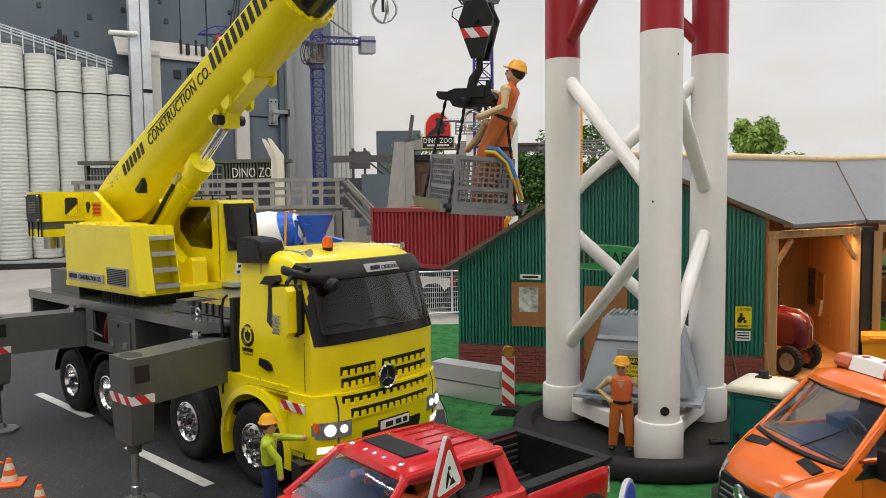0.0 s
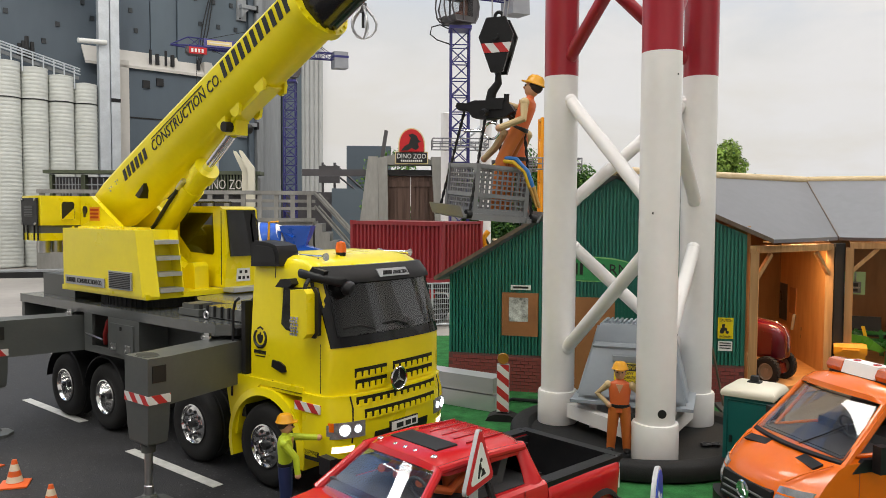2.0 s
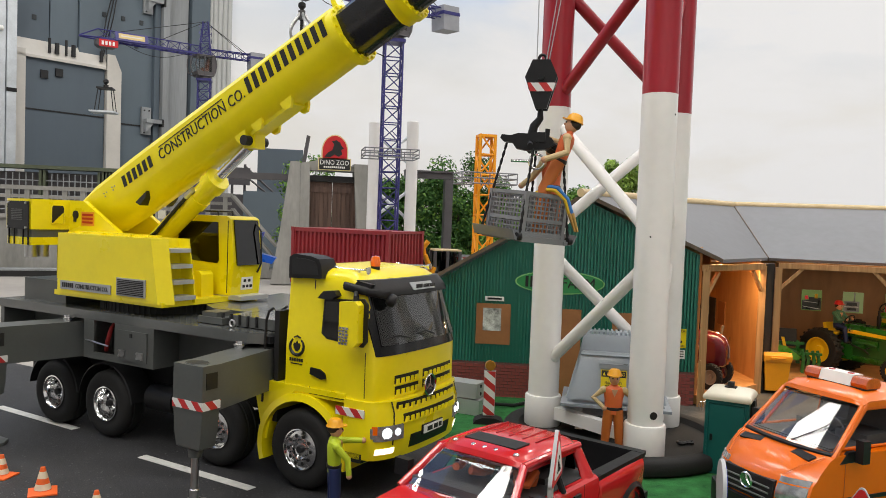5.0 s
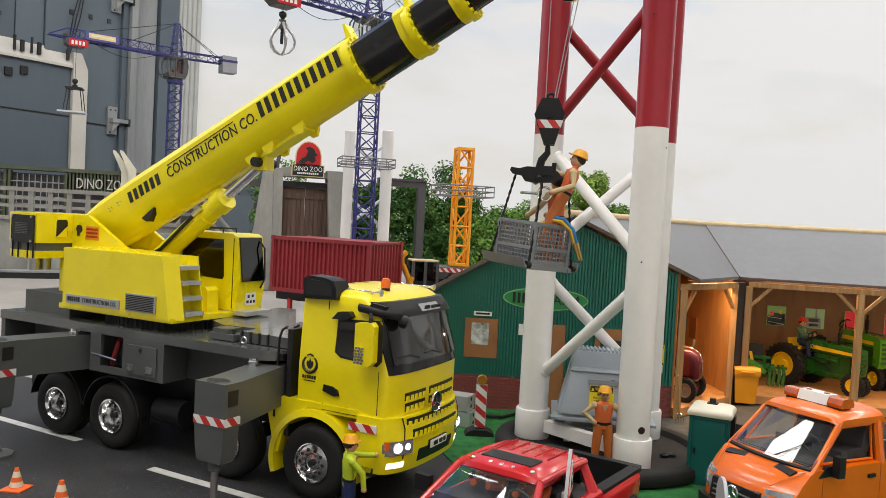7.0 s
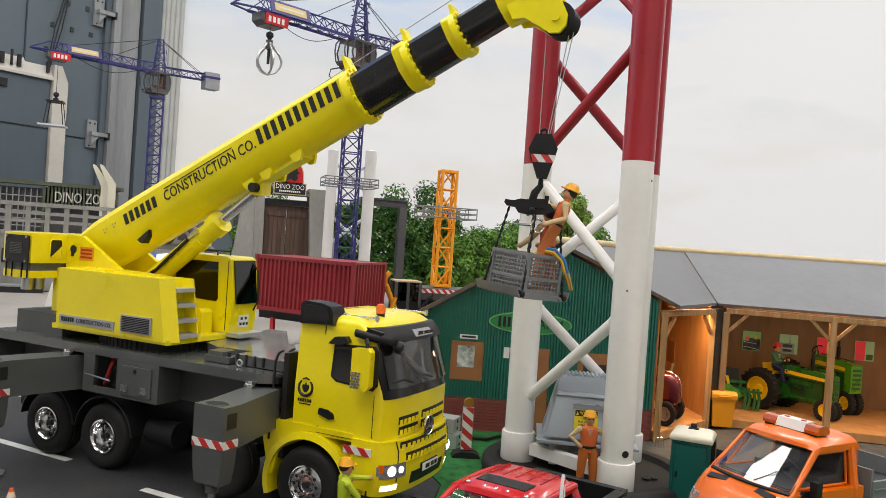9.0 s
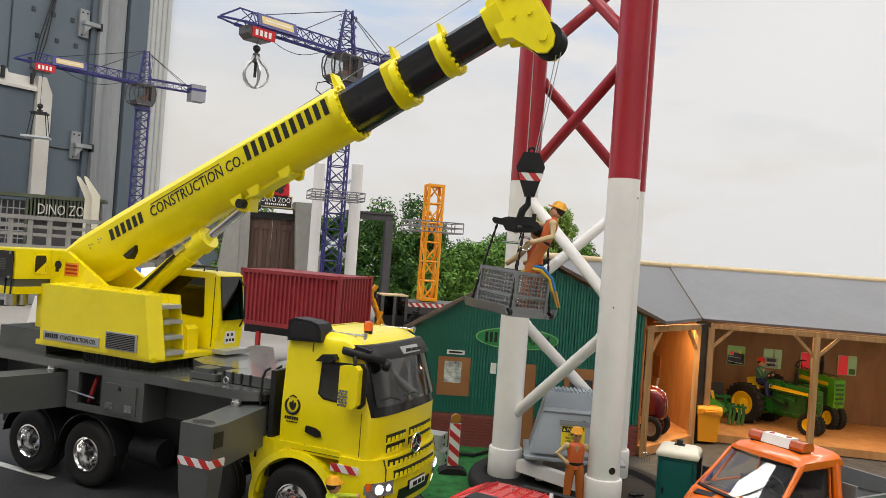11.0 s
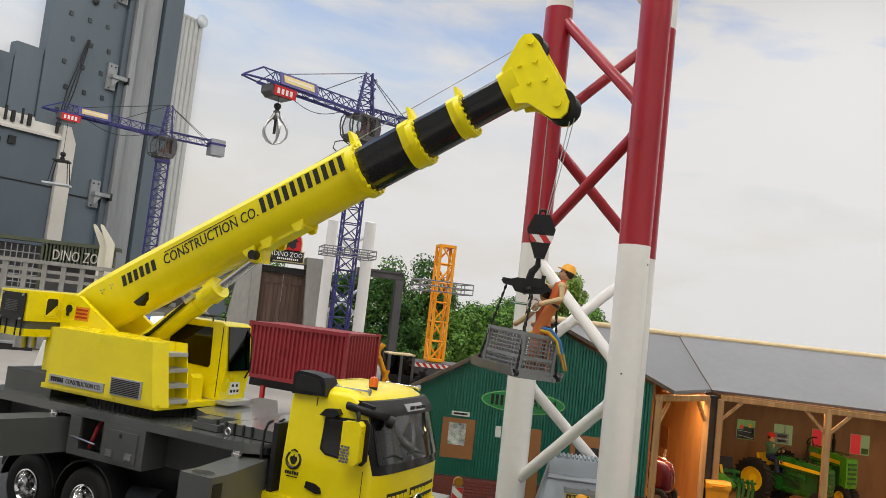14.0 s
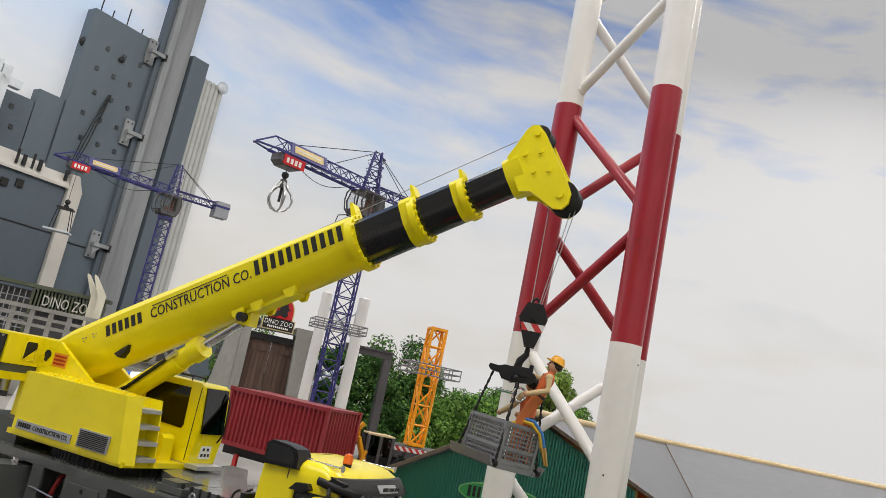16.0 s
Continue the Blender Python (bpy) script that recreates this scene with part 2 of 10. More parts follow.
def rod(bm, p0, p1, r0, r1=None, seg=16, caps=True, mi=0):
    """A round bar from p0 to p1."""
    p0, p1 = Vector(p0), Vector(p1)
    r1 = r0 if r1 is None else r1
    d = (p1 - p0).normalized()
    u = d.orthogonal().normalized()
    v = d.cross(u)
    ra, rb = [], []
    for i in range(seg):
        c, s = math.cos(2 * math.pi * i / seg), math.sin(2 * math.pi * i / seg)
        ra.append(bm.verts.new(p0 + (u * c + v * s) * r0))
        rb.append(bm.verts.new(p1 + (u * c + v * s) * r1))
    fs = [bm.faces.new((ra[i], ra[(i + 1) % seg], rb[(i + 1) % seg], rb[i])) for i in range(seg)]
    if caps:
        fs += [bm.faces.new(list(reversed(ra))), bm.faces.new(rb)]
    for f in fs:
        f.material_index = mi
    return bm


def tube(bm, pts, r, seg=8, mi=0):
    """A round bar along a line of points."""
    pts = [Vector(p) for p in pts]
    rings = []
    u = (pts[1] - pts[0]).orthogonal().normalized()
    for i, p in enumerate(pts):
        d = (pts[min(i + 1, len(pts) - 1)] - pts[max(i - 1, 0)]).normalized()
        u = (u - d * u.dot(d)).normalized()
        v = d.cross(u)
        rad = r(i / (len(pts) - 1)) if callable(r) else r
        rings.append([bm.verts.new(p + (u * math.cos(2 * math.pi * k / seg) + v * math.sin(2 * math.pi * k / seg)) * rad) for k in range(seg)])
    for a, b in zip(rings, rings[1:]):
        for k in range(seg):
            bm.faces.new((a[k], a[(k + 1) % seg], b[(k + 1) % seg], b[k])).material_index = mi
    bm.faces.new(list(reversed(rings[0]))).material_index = mi
    bm.faces.new(rings[-1]).material_index = mi
    return bm


def lathe(bm, prof, seg=32, axis="y", m=NOROT, mi=0, cap=True):
    """A profile of (radius, height) turned round an axis."""
    rings = []
    for r, h in prof:
        ring = []
        for i in range(seg):
            c, s = r * math.cos(2 * math.pi * i / seg), r * math.sin(2 * math.pi * i / seg)
            ring.append(bm.verts.new(m @ Vector({"x": (h, c, s), "y": (c, h, s), "z": (c, s, h)}[axis])))
        rings.append(ring)
    for a, b in zip(rings, rings[1:]):
        for i in range(seg):
            bm.faces.new((a[i], a[(i + 1) % seg], b[(i + 1) % seg], b[i])).material_index = mi
    if cap and prof[0][0] > 1e-5:
        bm.faces.new(rings[0]).material_index = mi
    if cap and prof[-1][0] > 1e-5:
        bm.faces.new(list(reversed(rings[-1]))).material_index = mi
    return bm


def ball(bm, c, r, m=NOROT, mi=0, sub=2, scale=(1, 1, 1)):
    res = bmesh.ops.create_icosphere(bm, subdivisions=sub, radius=1.0)
    for v in res["verts"]:
        v.co = m @ (Vector(c) + Vector((v.co.x * r * scale[0], v.co.y * r * scale[1], v.co.z * r * scale[2])))
    for f in {f for v in res["verts"] for f in v.link_faces}:
        f.material_index = mi
    return bm


def loft(bm, rings, mi=0, cap=True):
    vs = [[bm.verts.new(p) for p in ring] for ring in rings]
    n = len(vs[0])
    for a, b in zip(vs, vs[1:]):
        for i in range(n):
            bm.faces.new((a[i], a[(i + 1) % n], b[(i + 1) % n], b[i])).material_index = mi
    if cap:
        bm.faces.new(list(reversed(vs[0]))).material_index = mi
        bm.faces.new(vs[-1]).material_index = mi
    return bm


def sheet(bm, fn, us, vs, thick, out, mi=0):
    """A thin shell over fn(u, v), pushed back by thick along -out."""
    o = Vector(out)
    top = [[bm.verts.new(Vector(fn(u, v))) for v in vs] for u in us]
    low = [[bm.verts.new(Vector(fn(u, v)) - o * thick) for v in vs] for u in us]
    nu, nv = len(us), len(vs)
    for i in range(nu - 1):
        for j in range(nv - 1):
            bm.faces.new((top[i][j], top[i + 1][j], top[i + 1][j + 1], top[i][j + 1])).material_index = mi
            bm.faces.new((low[i][j], low[i][j + 1], low[i + 1][j + 1], low[i + 1][j])).material_index = mi
    for i in range(nu - 1):
        bm.faces.new((top[i][0], low[i][0], low[i + 1][0], top[i + 1][0])).material_index = mi
        bm.faces.new((top[i][-1], top[i + 1][-1], low[i + 1][-1], low[i][-1])).material_index = mi
    for j in range(nv - 1):
        bm.faces.new((top[0][j], top[0][j + 1], low[0][j + 1], low[0][j])).material_index = mi
        bm.faces.new((top[-1][j], low[-1][j], low[-1][j + 1], top[-1][j + 1])).material_index = mi
    return bm


def span(a, b, n):
    return [a + (b - a) * i / (n - 1) for i in range(n)]


def lettering(name, text, size, m, material, parent, depth=0.0003, label="", width=None, shear=0.0):
    """Words in the built-in font as a thin mesh: local x along the line, y up, z out."""
    cu = bpy.data.curves.new(name, "FONT")
    cu.body, cu.size, cu.extrude, cu.shear = text, size, depth, shear
    cu.resolution_u = 2
    tmp = new(name, cu)
    me = bpy.data.meshes.new_from_object(tmp.evaluated_get(bpy.context.evaluated_depsgraph_get()))
    bpy.data.objects.remove(tmp)
    bpy.data.curves.remove(cu)
    if width:
        xs = [v.co.x for v in me.vertices]
        k = width / (max(xs) - min(xs))
        x0 = min(xs)
        for v in me.vertices:
            v.co.x = (v.co.x - x0) * k
    me.materials.clear()
    me.materials.append(material)
    ob = new(name, me)
    ob.parent = parent
    ob.matrix_basis = m
    if label:
        tagged(ob, label)
    return ob


def letter_bars(name, n, width, height, m, material, parent, label="", fill=0.72):
    """Plain bars the size of a line of characters."""
    me = to_mesh(name, box(bm_new(), 0, width / n * fill, 0, height, -0.0002, 0.0003), material)
    for i in range(n):
        part(name, me, material, parent, label, m @ Matrix.Translation((width * i / n, 0, 0)))


def facing(origin, right, up):
    r, u = Vector(right).normalized(), Vector(up).normalized()
    n = r.cross(u)
    u = n.cross(r)
    return Matrix(((r.x, u.x, n.x, origin[0]), (r.y, u.y, n.y, origin[1]), (r.z, u.z, n.z, origin[2]), (0, 0, 0, 1)))

# ---------------------------------------------------------------- hall, ground and backdrop
CONC = mat("concrete_yard", (0.35, 0.326, 0.298), 0.75, var=0.16, scale=3.0, bump=0.25, bscale=160, dirt=0.12)
ASPH = mat("model_asphalt", (0.025, 0.025, 0.027), 0.66, var=0.45, scale=26, bump=0.9, bscale=620, spec=0.4)


def speckle(m, scale, size, color):
    """Scattered light grit in a dark surface."""
    nt = m.node_tree
    b = nt.nodes["Principled BSDF"]
    src = b.inputs["Base Color"].links[0].from_socket
    co = nt.nodes.new("ShaderNodeTexCoord")
    vo = nt.nodes.new("ShaderNodeTexVoronoi")
    vo.inputs["Scale"].default_value = scale
    nt.links.new(co.outputs["Object"], vo.inputs["Vector"])
    lt = nt.nodes.new("ShaderNodeMath")
    lt.operation = "LESS_THAN"
    lt.inputs[1].default_value = size
    nt.links.new(vo.outputs["Distance"], lt.inputs[0])
    mix = nt.nodes.new("ShaderNodeMixRGB")
    sep = nt.nodes.new("ShaderNodeSeparateXYZ")
    nt.links.new(vo.outputs["Color"], sep.inputs[0])
    mul = nt.nodes.new("ShaderNodeMath")
    mul.operation = "MULTIPLY"
    nt.links.new(sep.outputs[0], mul.inputs[0])
    nt.links.new(lt.outputs[0], mul.inputs[1])
    nt.links.new(mul.outputs[0], mix.inputs[0])
    nt.links.new(src, mix.inputs[1])
    mix.inputs[2].default_value = (*color, 1)
    nt.links.new(mix.outputs[0], b.inputs["Base Color"])


speckle(ASPH, 240, 0.20, (0.15, 0.15, 0.147))
PATH_A = mat("gravel_path", (0.075, 0.070, 0.062), 0.8, var=0.5, scale=50, bump=0.8, bscale=300)
GRASS = mat("green_felt_carpet", (0.030, 0.135, 0.040), 0.95, var=0.45, scale=45, bump=1.0, bscale=500, spec=0.1)
ROOMW = mat("hall_plaster", (0.62, 0.61, 0.59), 0.8, var=0.05, scale=2, bump=0.1)
LINEW = mat("worn_road_paint", (0.62, 0.62, 0.58), 0.6, var=0.12, scale=80, dirt=0.35)


def slab(name, poly, z0, z1, material, label, category):
    ob = solo(name, prism(bm_new(), poly, z0, z1, "z"), material, label, category, kind="structure", smooth=False)
    return ob


slab("ground", [(-7, -4), (8, -4), (8, 7.5), (-7, 7.5)], -0.05, -0.004, CONC, "pale grey concrete yard under the model site", "ground")
TR = Matrix.Translation((-0.129, 0.898, 0)) @ pose(0, 0, 0, 0, 0, -41.6)


def tl(x, y):
    p = TR @ Vector((x, y, 0))
    return (p.x, p.y)


slab("road", [tl(-1.0, -1.6), (-0.60, -1.0), (-0.15, 0.2), (-0.12, 0.60), (-0.036, 0.828), (0.02, 0.955), (0.012, 1.12), tl(-0.20, 0.12), tl(-1.0, 0.12)],
     -0.004, 0.0, ASPH, "dark grey asphalt road of the model site", "road")
slab("grass", [(-0.148, 0.2), (0.5, 0.2), (2.5, 0.2), (2.5, 0.78), (0.62, 0.80), (0.41, 0.98), (0.45, 1.2), (0.45, 1.84), (-0.08, 1.84), (0.014, 1.12), (0.022, 0.955), (-0.034, 0.828), (-0.118, 0.60)],
     -0.004, 0.001, GRASS, "bright green felt carpet as lawn", "lawn")
slab("path", [(0.412, 0.982), (0.622, 0.802), (3.0, 0.79), (3.0, 2.6), (0.452, 2.6), (0.452, 1.2)], -0.004, 0.004, PATH_A, "dark gravel path beside the barn", "path")
for k, (x0, x1, y0) in enumerate(((-0.60, -0.404, -0.100), (-0.232, -0.040, -0.122), (0.135, 0.33, -0.135))):
    bm = box(bm_new(), x0, x1, y0 - 0.0065, y0 + 0.0065, 0.0002, 0.0008, pose(0, 0, 0, 0, 0, -1.5))
    solo("road_marking", bm, LINEW, "worn white dashed line on the road", "road marking", TR, "dashes of the road", "structure", False)

slab("ceiling", [(-7, -4), (8, -4), (8, 7.5), (-7, 7.5)], 5.2, 5.3, ROOMW, "white hall ceiling", "ceiling")
for nm, poly in (("wall_south", [(-7, -4.1), (8, -4.1), (8, -4), (-7, -4)]), ("wall_north", [(-7, 7.5), (8, 7.5), (8, 7.6), (-7, 7.6)]),
                 ("wall_west", [(-7.1, -4), (-7, -4), (-7, 7.5), (-7.1, 7.5)]), ("wall_east", [(8, -4), (8.1, -4), (8.1, 7.5), (8, 7.5)])):
    slab(nm, poly, -0.05, 5.2, ROOMW, "plain light hall wall", "wall")


def sky_material():
    m = bpy.data.materials.new("painted_sky_backdrop")
    m.use_nodes = True
    nt = m.node_tree
    b = nt.nodes["Principled BSDF"]
    co = nt.nodes.new("ShaderNodeTexCoord")
    sep = nt.nodes.new("ShaderNodeSeparateXYZ")
    nt.links.new(co.outputs["Object"], sep.inputs[0])
    h = nt.nodes.new("ShaderNodeMapRange")
    h.inputs[1].default_value, h.inputs[2].default_value = 0.3, 3.5
    nt.links.new(sep.outputs["Z"], h.inputs[0])
    grad = nt.nodes.new("ShaderNodeValToRGB")
    e = grad.color_ramp.elements
    e[0].position, e[0].color = 0.0, (0.67, 0.65, 0.615, 1)
    e[1].position, e[1].color = 1.0, (0.22, 0.37, 0.74, 1)
    for p, c in ((0.30, (0.69, 0.68, 0.66, 1)), (0.44, (0.63, 0.655, 0.69, 1)), (0.62, (0.50, 0.61, 0.79, 1))):
        el = e.new(p)
        el.color = c
    nt.links.new(h.outputs[0], grad.inputs[0])
    mp = nt.nodes.new("ShaderNodeMapping")
    mp.inputs["Scale"].default_value = (0.52, 0.52, 1.55)
    nt.links.new(co.outputs["Object"], mp.inputs[0])
    n = nt.nodes.new("ShaderNodeTexNoise")
    n.inputs["Scale"].default_value, n.inputs["Detail"].default_value, n.inputs["Distortion"].default_value = 1.35, 7, 0.25
    n.inputs["Roughness"].default_value = 0.50
    nt.links.new(mp.outputs[0], n.inputs[0])
    cr = nt.nodes.new("ShaderNodeMapRange")
    cr.inputs[1].default_value, cr.inputs[2].default_value = 0.45, 0.68
    drift = nt.nodes.new("ShaderNodeMath")
    drift.operation = "MULTIPLY_ADD"
    drift.inputs[1].default_value = 0.042
    nt.links.new(sep.outputs["X"], drift.inputs[0])
    nt.links.new(n.outputs[0], drift.inputs[2])
    nt.links.new(drift.outputs[0], cr.inputs[0])
    mix = nt.nodes.new("ShaderNodeMixRGB")
    mix.inputs[2].default_value = (0.725, 0.725, 0.735, 1)
    nt.links.new(cr.outputs[0], mix.inputs[0])
    nt.links.new(grad.outputs[0], mix.inputs[1])
    # base colour dimmed to leave room for the emission below
    base_dim = nt.nodes.new("ShaderNodeMixRGB")
    base_dim.blend_type = "MULTIPLY"
    base_dim.inputs[0].default_value = 1.0
    base_dim.inputs[2].default_value = (0.74, 0.74, 0.74, 1)
    nt.links.new(mix.outputs[0], base_dim.inputs[1])
    nt.links.new(base_dim.outputs[0], b.inputs["Base Color"])
    nt.links.new(mix.outputs[0], b.inputs["Emission Color"])
    # added glow of the print, evens out the lamps' falloff higher up
    b.inputs["Emission Strength"].default_value = 0.46
    b.inputs["Roughness"].default_value = 0.8
    b.inputs["Specular IOR Level"].default_value = 0.15
    return m


SKY = sky_material()


def backdrop():
    knots = [(-6.9, 1.0), (-4.4, 2.5), (-2.9, 3.68), (-0.98, 5.19), (-0.45, 5.55), (0.6, 5.85), (2.2, 5.85), (4.2, 5.2), (6.0, 3.6), (7.8, 1.0)]
    bm = bm_new()
    pts = []
    for a, b in zip(knots, knots[1:]):
        pts += [Vector(a).lerp(Vector(b), t / 4) for t in range(4)]
    pts.append(Vector(knots[-1]))
    for _ in range(3):
        pts = [pts[0]] + [(pts[i - 1] + pts[i] * 2 + pts[i + 1]) / 4 for i in range(1, len(pts) - 1)] + [pts[-1]]
    poly = [(p.x, p.y) for p in pts] + [(p.x, p.y + 0.05) for p in reversed(pts)]
    prism(bm, poly, -0.05, 5.15, "z")
    return solo("backdrop", bm, SKY, "printed backdrop of a pale cloudy sky", "backdrop", kind="structure")


backdrop()

# ---- grey industrial buildings before the backdrop; local x along the facade, y away from the viewer
FAC = Matrix(((0.786, -0.618, 0, -1.60), (0.618, 0.786, 0, 4.53), (0, 0, 1, 0), (0, 0, 0, 1)))
BLU = mat("blue_grey_cladding", (0.108, 0.141, 0.170), 0.6, var=0.10, scale=2.5, stretch=(1, 1, 0.25), dirt=0.10)
BLU2 = mat("dark_blue_grey_cladding", (0.090, 0.117, 0.145), 0.6, var=0.10, scale=2.5, stretch=(1, 1, 0.25), dirt=0.1)
BEIGE = mat("pale_concrete_pier", (0.60, 0.575, 0.53), 0.7, var=0.08, scale=5, dirt=0.15)
SILO = mat("silo_concrete", (0.60, 0.62, 0.585), 0.6, var=0.14, scale=6, dirt=0.12)
PIPEG = mat("pale_grey_pipe", (0.50, 0.51, 0.50), 0.6, var=0.10, scale=6, dirt=0.10)
GALV = mat("galvanised_metal", (0.62, 0.66, 0.70), 0.4, metal=0.35, var=0.15, scale=14, dirt=0.12)
CHAN = mat("weathered_zinc", (0.27, 0.285, 0.295), 0.7, metal=0.0, var=0.25, scale=4, stretch=(3, 3, 0.3), dirt=0.2)
DWIN = mat("dark_window_pane", (0.03, 0.035, 0.04), 0.3, var=0.2)


def factory():
    f = thing("factory_building", "tall blue-grey industrial hall with pale piers behind the silos", "factory", FAC)
    part("wall", bbox(0.29, 0.735, 0.03, 0.12, 0, 2.2, 0.006), BLU, f)
    part("wall", bbox(0.135, 0.286, 0.045, 0.12, 0, 1.60, 0.006), BLU, f)
    part("wall", bbox(-1.05, 0.13, 0.05, 0.12, 0, 1.52, 0.006), BLU2, f)
    part("recessed_panel", bbox(-0.012, 0.425, 0.0, 0.028, 0.42, 1.10, 0.004), BLU2, f, "dark blue-grey recessed cladding panel")
    part("cladding_seam", bbox(-0.012, 0.425, -0.003, 0.0, 0.82, 0.828, 0.001), DGREY, f)
    part("cladding_seam", bbox(0.43, 0.735, 0.026, 0.03, 0.80, 0.808, 0.001), DGREY, f)
    part("pier", bbox(-0.08, -0.016, -0.02, 0.045, 0.3, 1.14, 0.005), BEIGE, f)
    part("pier", bevel(prism(bm_new(), [(0.43, 0.40), (0.515, 0.40), (0.515, 1.10), (0.475, 1.19), (0.43, 1.19)], -0.025, 0.026, "y"), 0.004), BEIGE, f)
    part("lean_to_roof", bevel(prism(bm_new(), [(-0.02, 1.10), (-0.02, 1.115), (0.05, 1.21), (0.05, 1.195)], -0.25, 0.43, "x", pose(0, 0, 0)), 0.002), BEIGE, f)
    wm = to_mesh("window", bbox(-0.011, 0.011, -0.004, 0.004, -0.013, 0.013, 0.002), DWIN)
    for k in range(6):
        for j in range(3):
            part("window", wm, DWIN, f, m=pose(0.40 + 0.115 * j + 0.03 * (k % 2), 0.028, 1.28 + 0.145 * k))
    for x, z in ((-0.19, 1.36), (-0.155, 1.36), (-0.10, 1.36), (-0.065, 1.36), (-0.37, 1.30), (-0.50, 1.42), (-0.24, 1.44), (-0.62, 1.33), (0.02, 1.44), (0.05, 1.33), (-0.44, 1.20)):
        part("window", wm, DWIN, f, m=pose(x, 0.048, z))
    vm = to_mesh("wall_vent", bbox(-0.02, 0.02, -0.008, 0.004, -0.022, 0.022, 0.003), DGREY)
    part("wall_vent", vm, DGREY, f, m=pose(0.085, -0.004, 1.02))
    part("wall_vent", vm, DGREY, f, m=pose(0.165, -0.004, 1.04))
    for x, w, h in ((0.11, 0.008, 0.05), (0.15, 0.012, 0.03), (0.20, 0.007, 0.055), (0.24, 0.012, 0.035), (0.40, 0.01, 0.03)):
        part("roof_vent", rod(bm_new(), (x, -0.01, 1.14), (x, -0.01, 1.17 + h), w, seg=10), DGREY, f)
    for dx in (0.0, 0.02, 0.04):
        part("cable", tube(bm_new(), [(0.40 + dx * 0.4, 0.0, 1.18), (0.43 + dx, 0.0, 1.40), (0.52 + dx * 0.3, 0.02, 1.74)], 0.0035, 6), DGREY, f)
    for x, h in ((0.34, 0.10), (0.42, 0.06), (0.52, 0.13), (0.63, 0.05)):
        part("antenna", rod(bm_new(), (x, 0.07, 2.19), (x, 0.07, 2.2 + h), 0.004, seg=6), DGREY, f)
    for c, r in (((0.30, 0.06, 1.98), 0.035), ((0.53, 0.02, 1.98), 0.02)):
        bm = bm_new()
        ball(bm, c, r, scale=(1, 0.5, 1))
        part("wall_drum", bm, DGREY, f)
    part("corner_channel", bbox(0.775, 0.815, -0.03, 0.05, 0, 2.75, 0.006), CHAN, f, "weathered zinc corner channel")
    part("corner_channel", bbox(0.735, 0.770, 0.0, 0.05, 0, 2.75, 0.004), BLU2, f)
    part("duct", bbox(0.82, 0.97, 0.02, 0.10, 0, 2.75, 0.03, 4), CHAN, f, "rounded pale grey duct")
    part("stair_tower", bbox(0.985, 1.115, 0.0, 0.10, 0, 2.24, 0.006), BLU, f)
    pm = to_mesh("downpipe", lathe(bm_new(), [(0.018, 0), (0.018, 2.12), (0.021, 2.121), (0.021, 2.14), (0.0, 2.15)], 12, "z"), PIPEG)
    for k in range(5):
        part("downpipe", pm, PIPEG, f, m=pose(1.135 + 0.036 * k, 0.03, 0))
    bm = bm_new()
    ball(bm, (1.27, 0.0, 2.14), 0.045, scale=(1, 0.4, 1))
    part("dish", bm, GALV, f)
    for z in (0.82, 1.55, 2.10):
        bm = bm_new()
        box(bm, 0.665, 0.725, 0.010, 0.026, z - 0.065, z + 0.10)
        box(bm, 0.675, 0.775, -0.030, 0.010, z + 0.005, z + 0.028)
        prism(bm, [(0.68, z - 0.05), (0.73, z + 0.005), (0.68, z + 0.005)], -0.02, 0.01, "y")
        wb = part("wall_bracket", bevel(bm, 0.003), CHAN, f, "weathered grey wall bracket")
        part("bracket_end", bbox(0.775, 0.786, -0.034, 0.012, z - 0.012, z + 0.034, 0.002), DGREY, wb)
        for dx, dz in ((0.68, 0.08), (0.71, 0.08), (0.68, -0.055)):
            part("bolt", rod(bm_new(), (dx, 0.010, z + dz), (dx, 0.006, z + dz), 0.005, seg=8), DGREY, wb)
    return f


factory()


def silo(r, h):
    s = thing("grain_silo", "pale ribbed concrete grain silo in a row", "silo", group="row of silos")
    prof = [(r, 0.0)]
    n = int(h / 0.0195)
    for k in range(n):
        z = 0.0195 * k
        prof += [(r * 0.972, z), (r, z + 0.006), (r, z + 0.012), (r * 0.972, z + 0.0185)]
    part("shell", lathe(bm_new(), prof + [(r, h)], 28, "z"), SILO, s)
    part("rim", lathe(bm_new(), [(r * 1.02, 0.860), (r * 1.02, 0.866), (0, 0.866)], 28, "z"), DGREY, s, "dark band")
    part("roof", lathe(bm_new(), [(r, h), (r, h + 0.006), (r * 0.2, h + 0.016), (0, h + 0.016)], 28, "z"), SILO, s)
    return s


for s0, s1, h in ((-1.04, -0.885, 1.10), (-0.885, -0.728, 1.073), (-0.728, -0.583, 1.04), (-0.583, -0.454, 1.022), (-0.454, -0.328, 0.995), (-0.328, -0.208, 0.965)):
    ob = silo((s1 - s0) / 2 * 0.998, h)
    ob.matrix_world = FAC @ pose((s0 + s1) / 2, -0.07, 0)


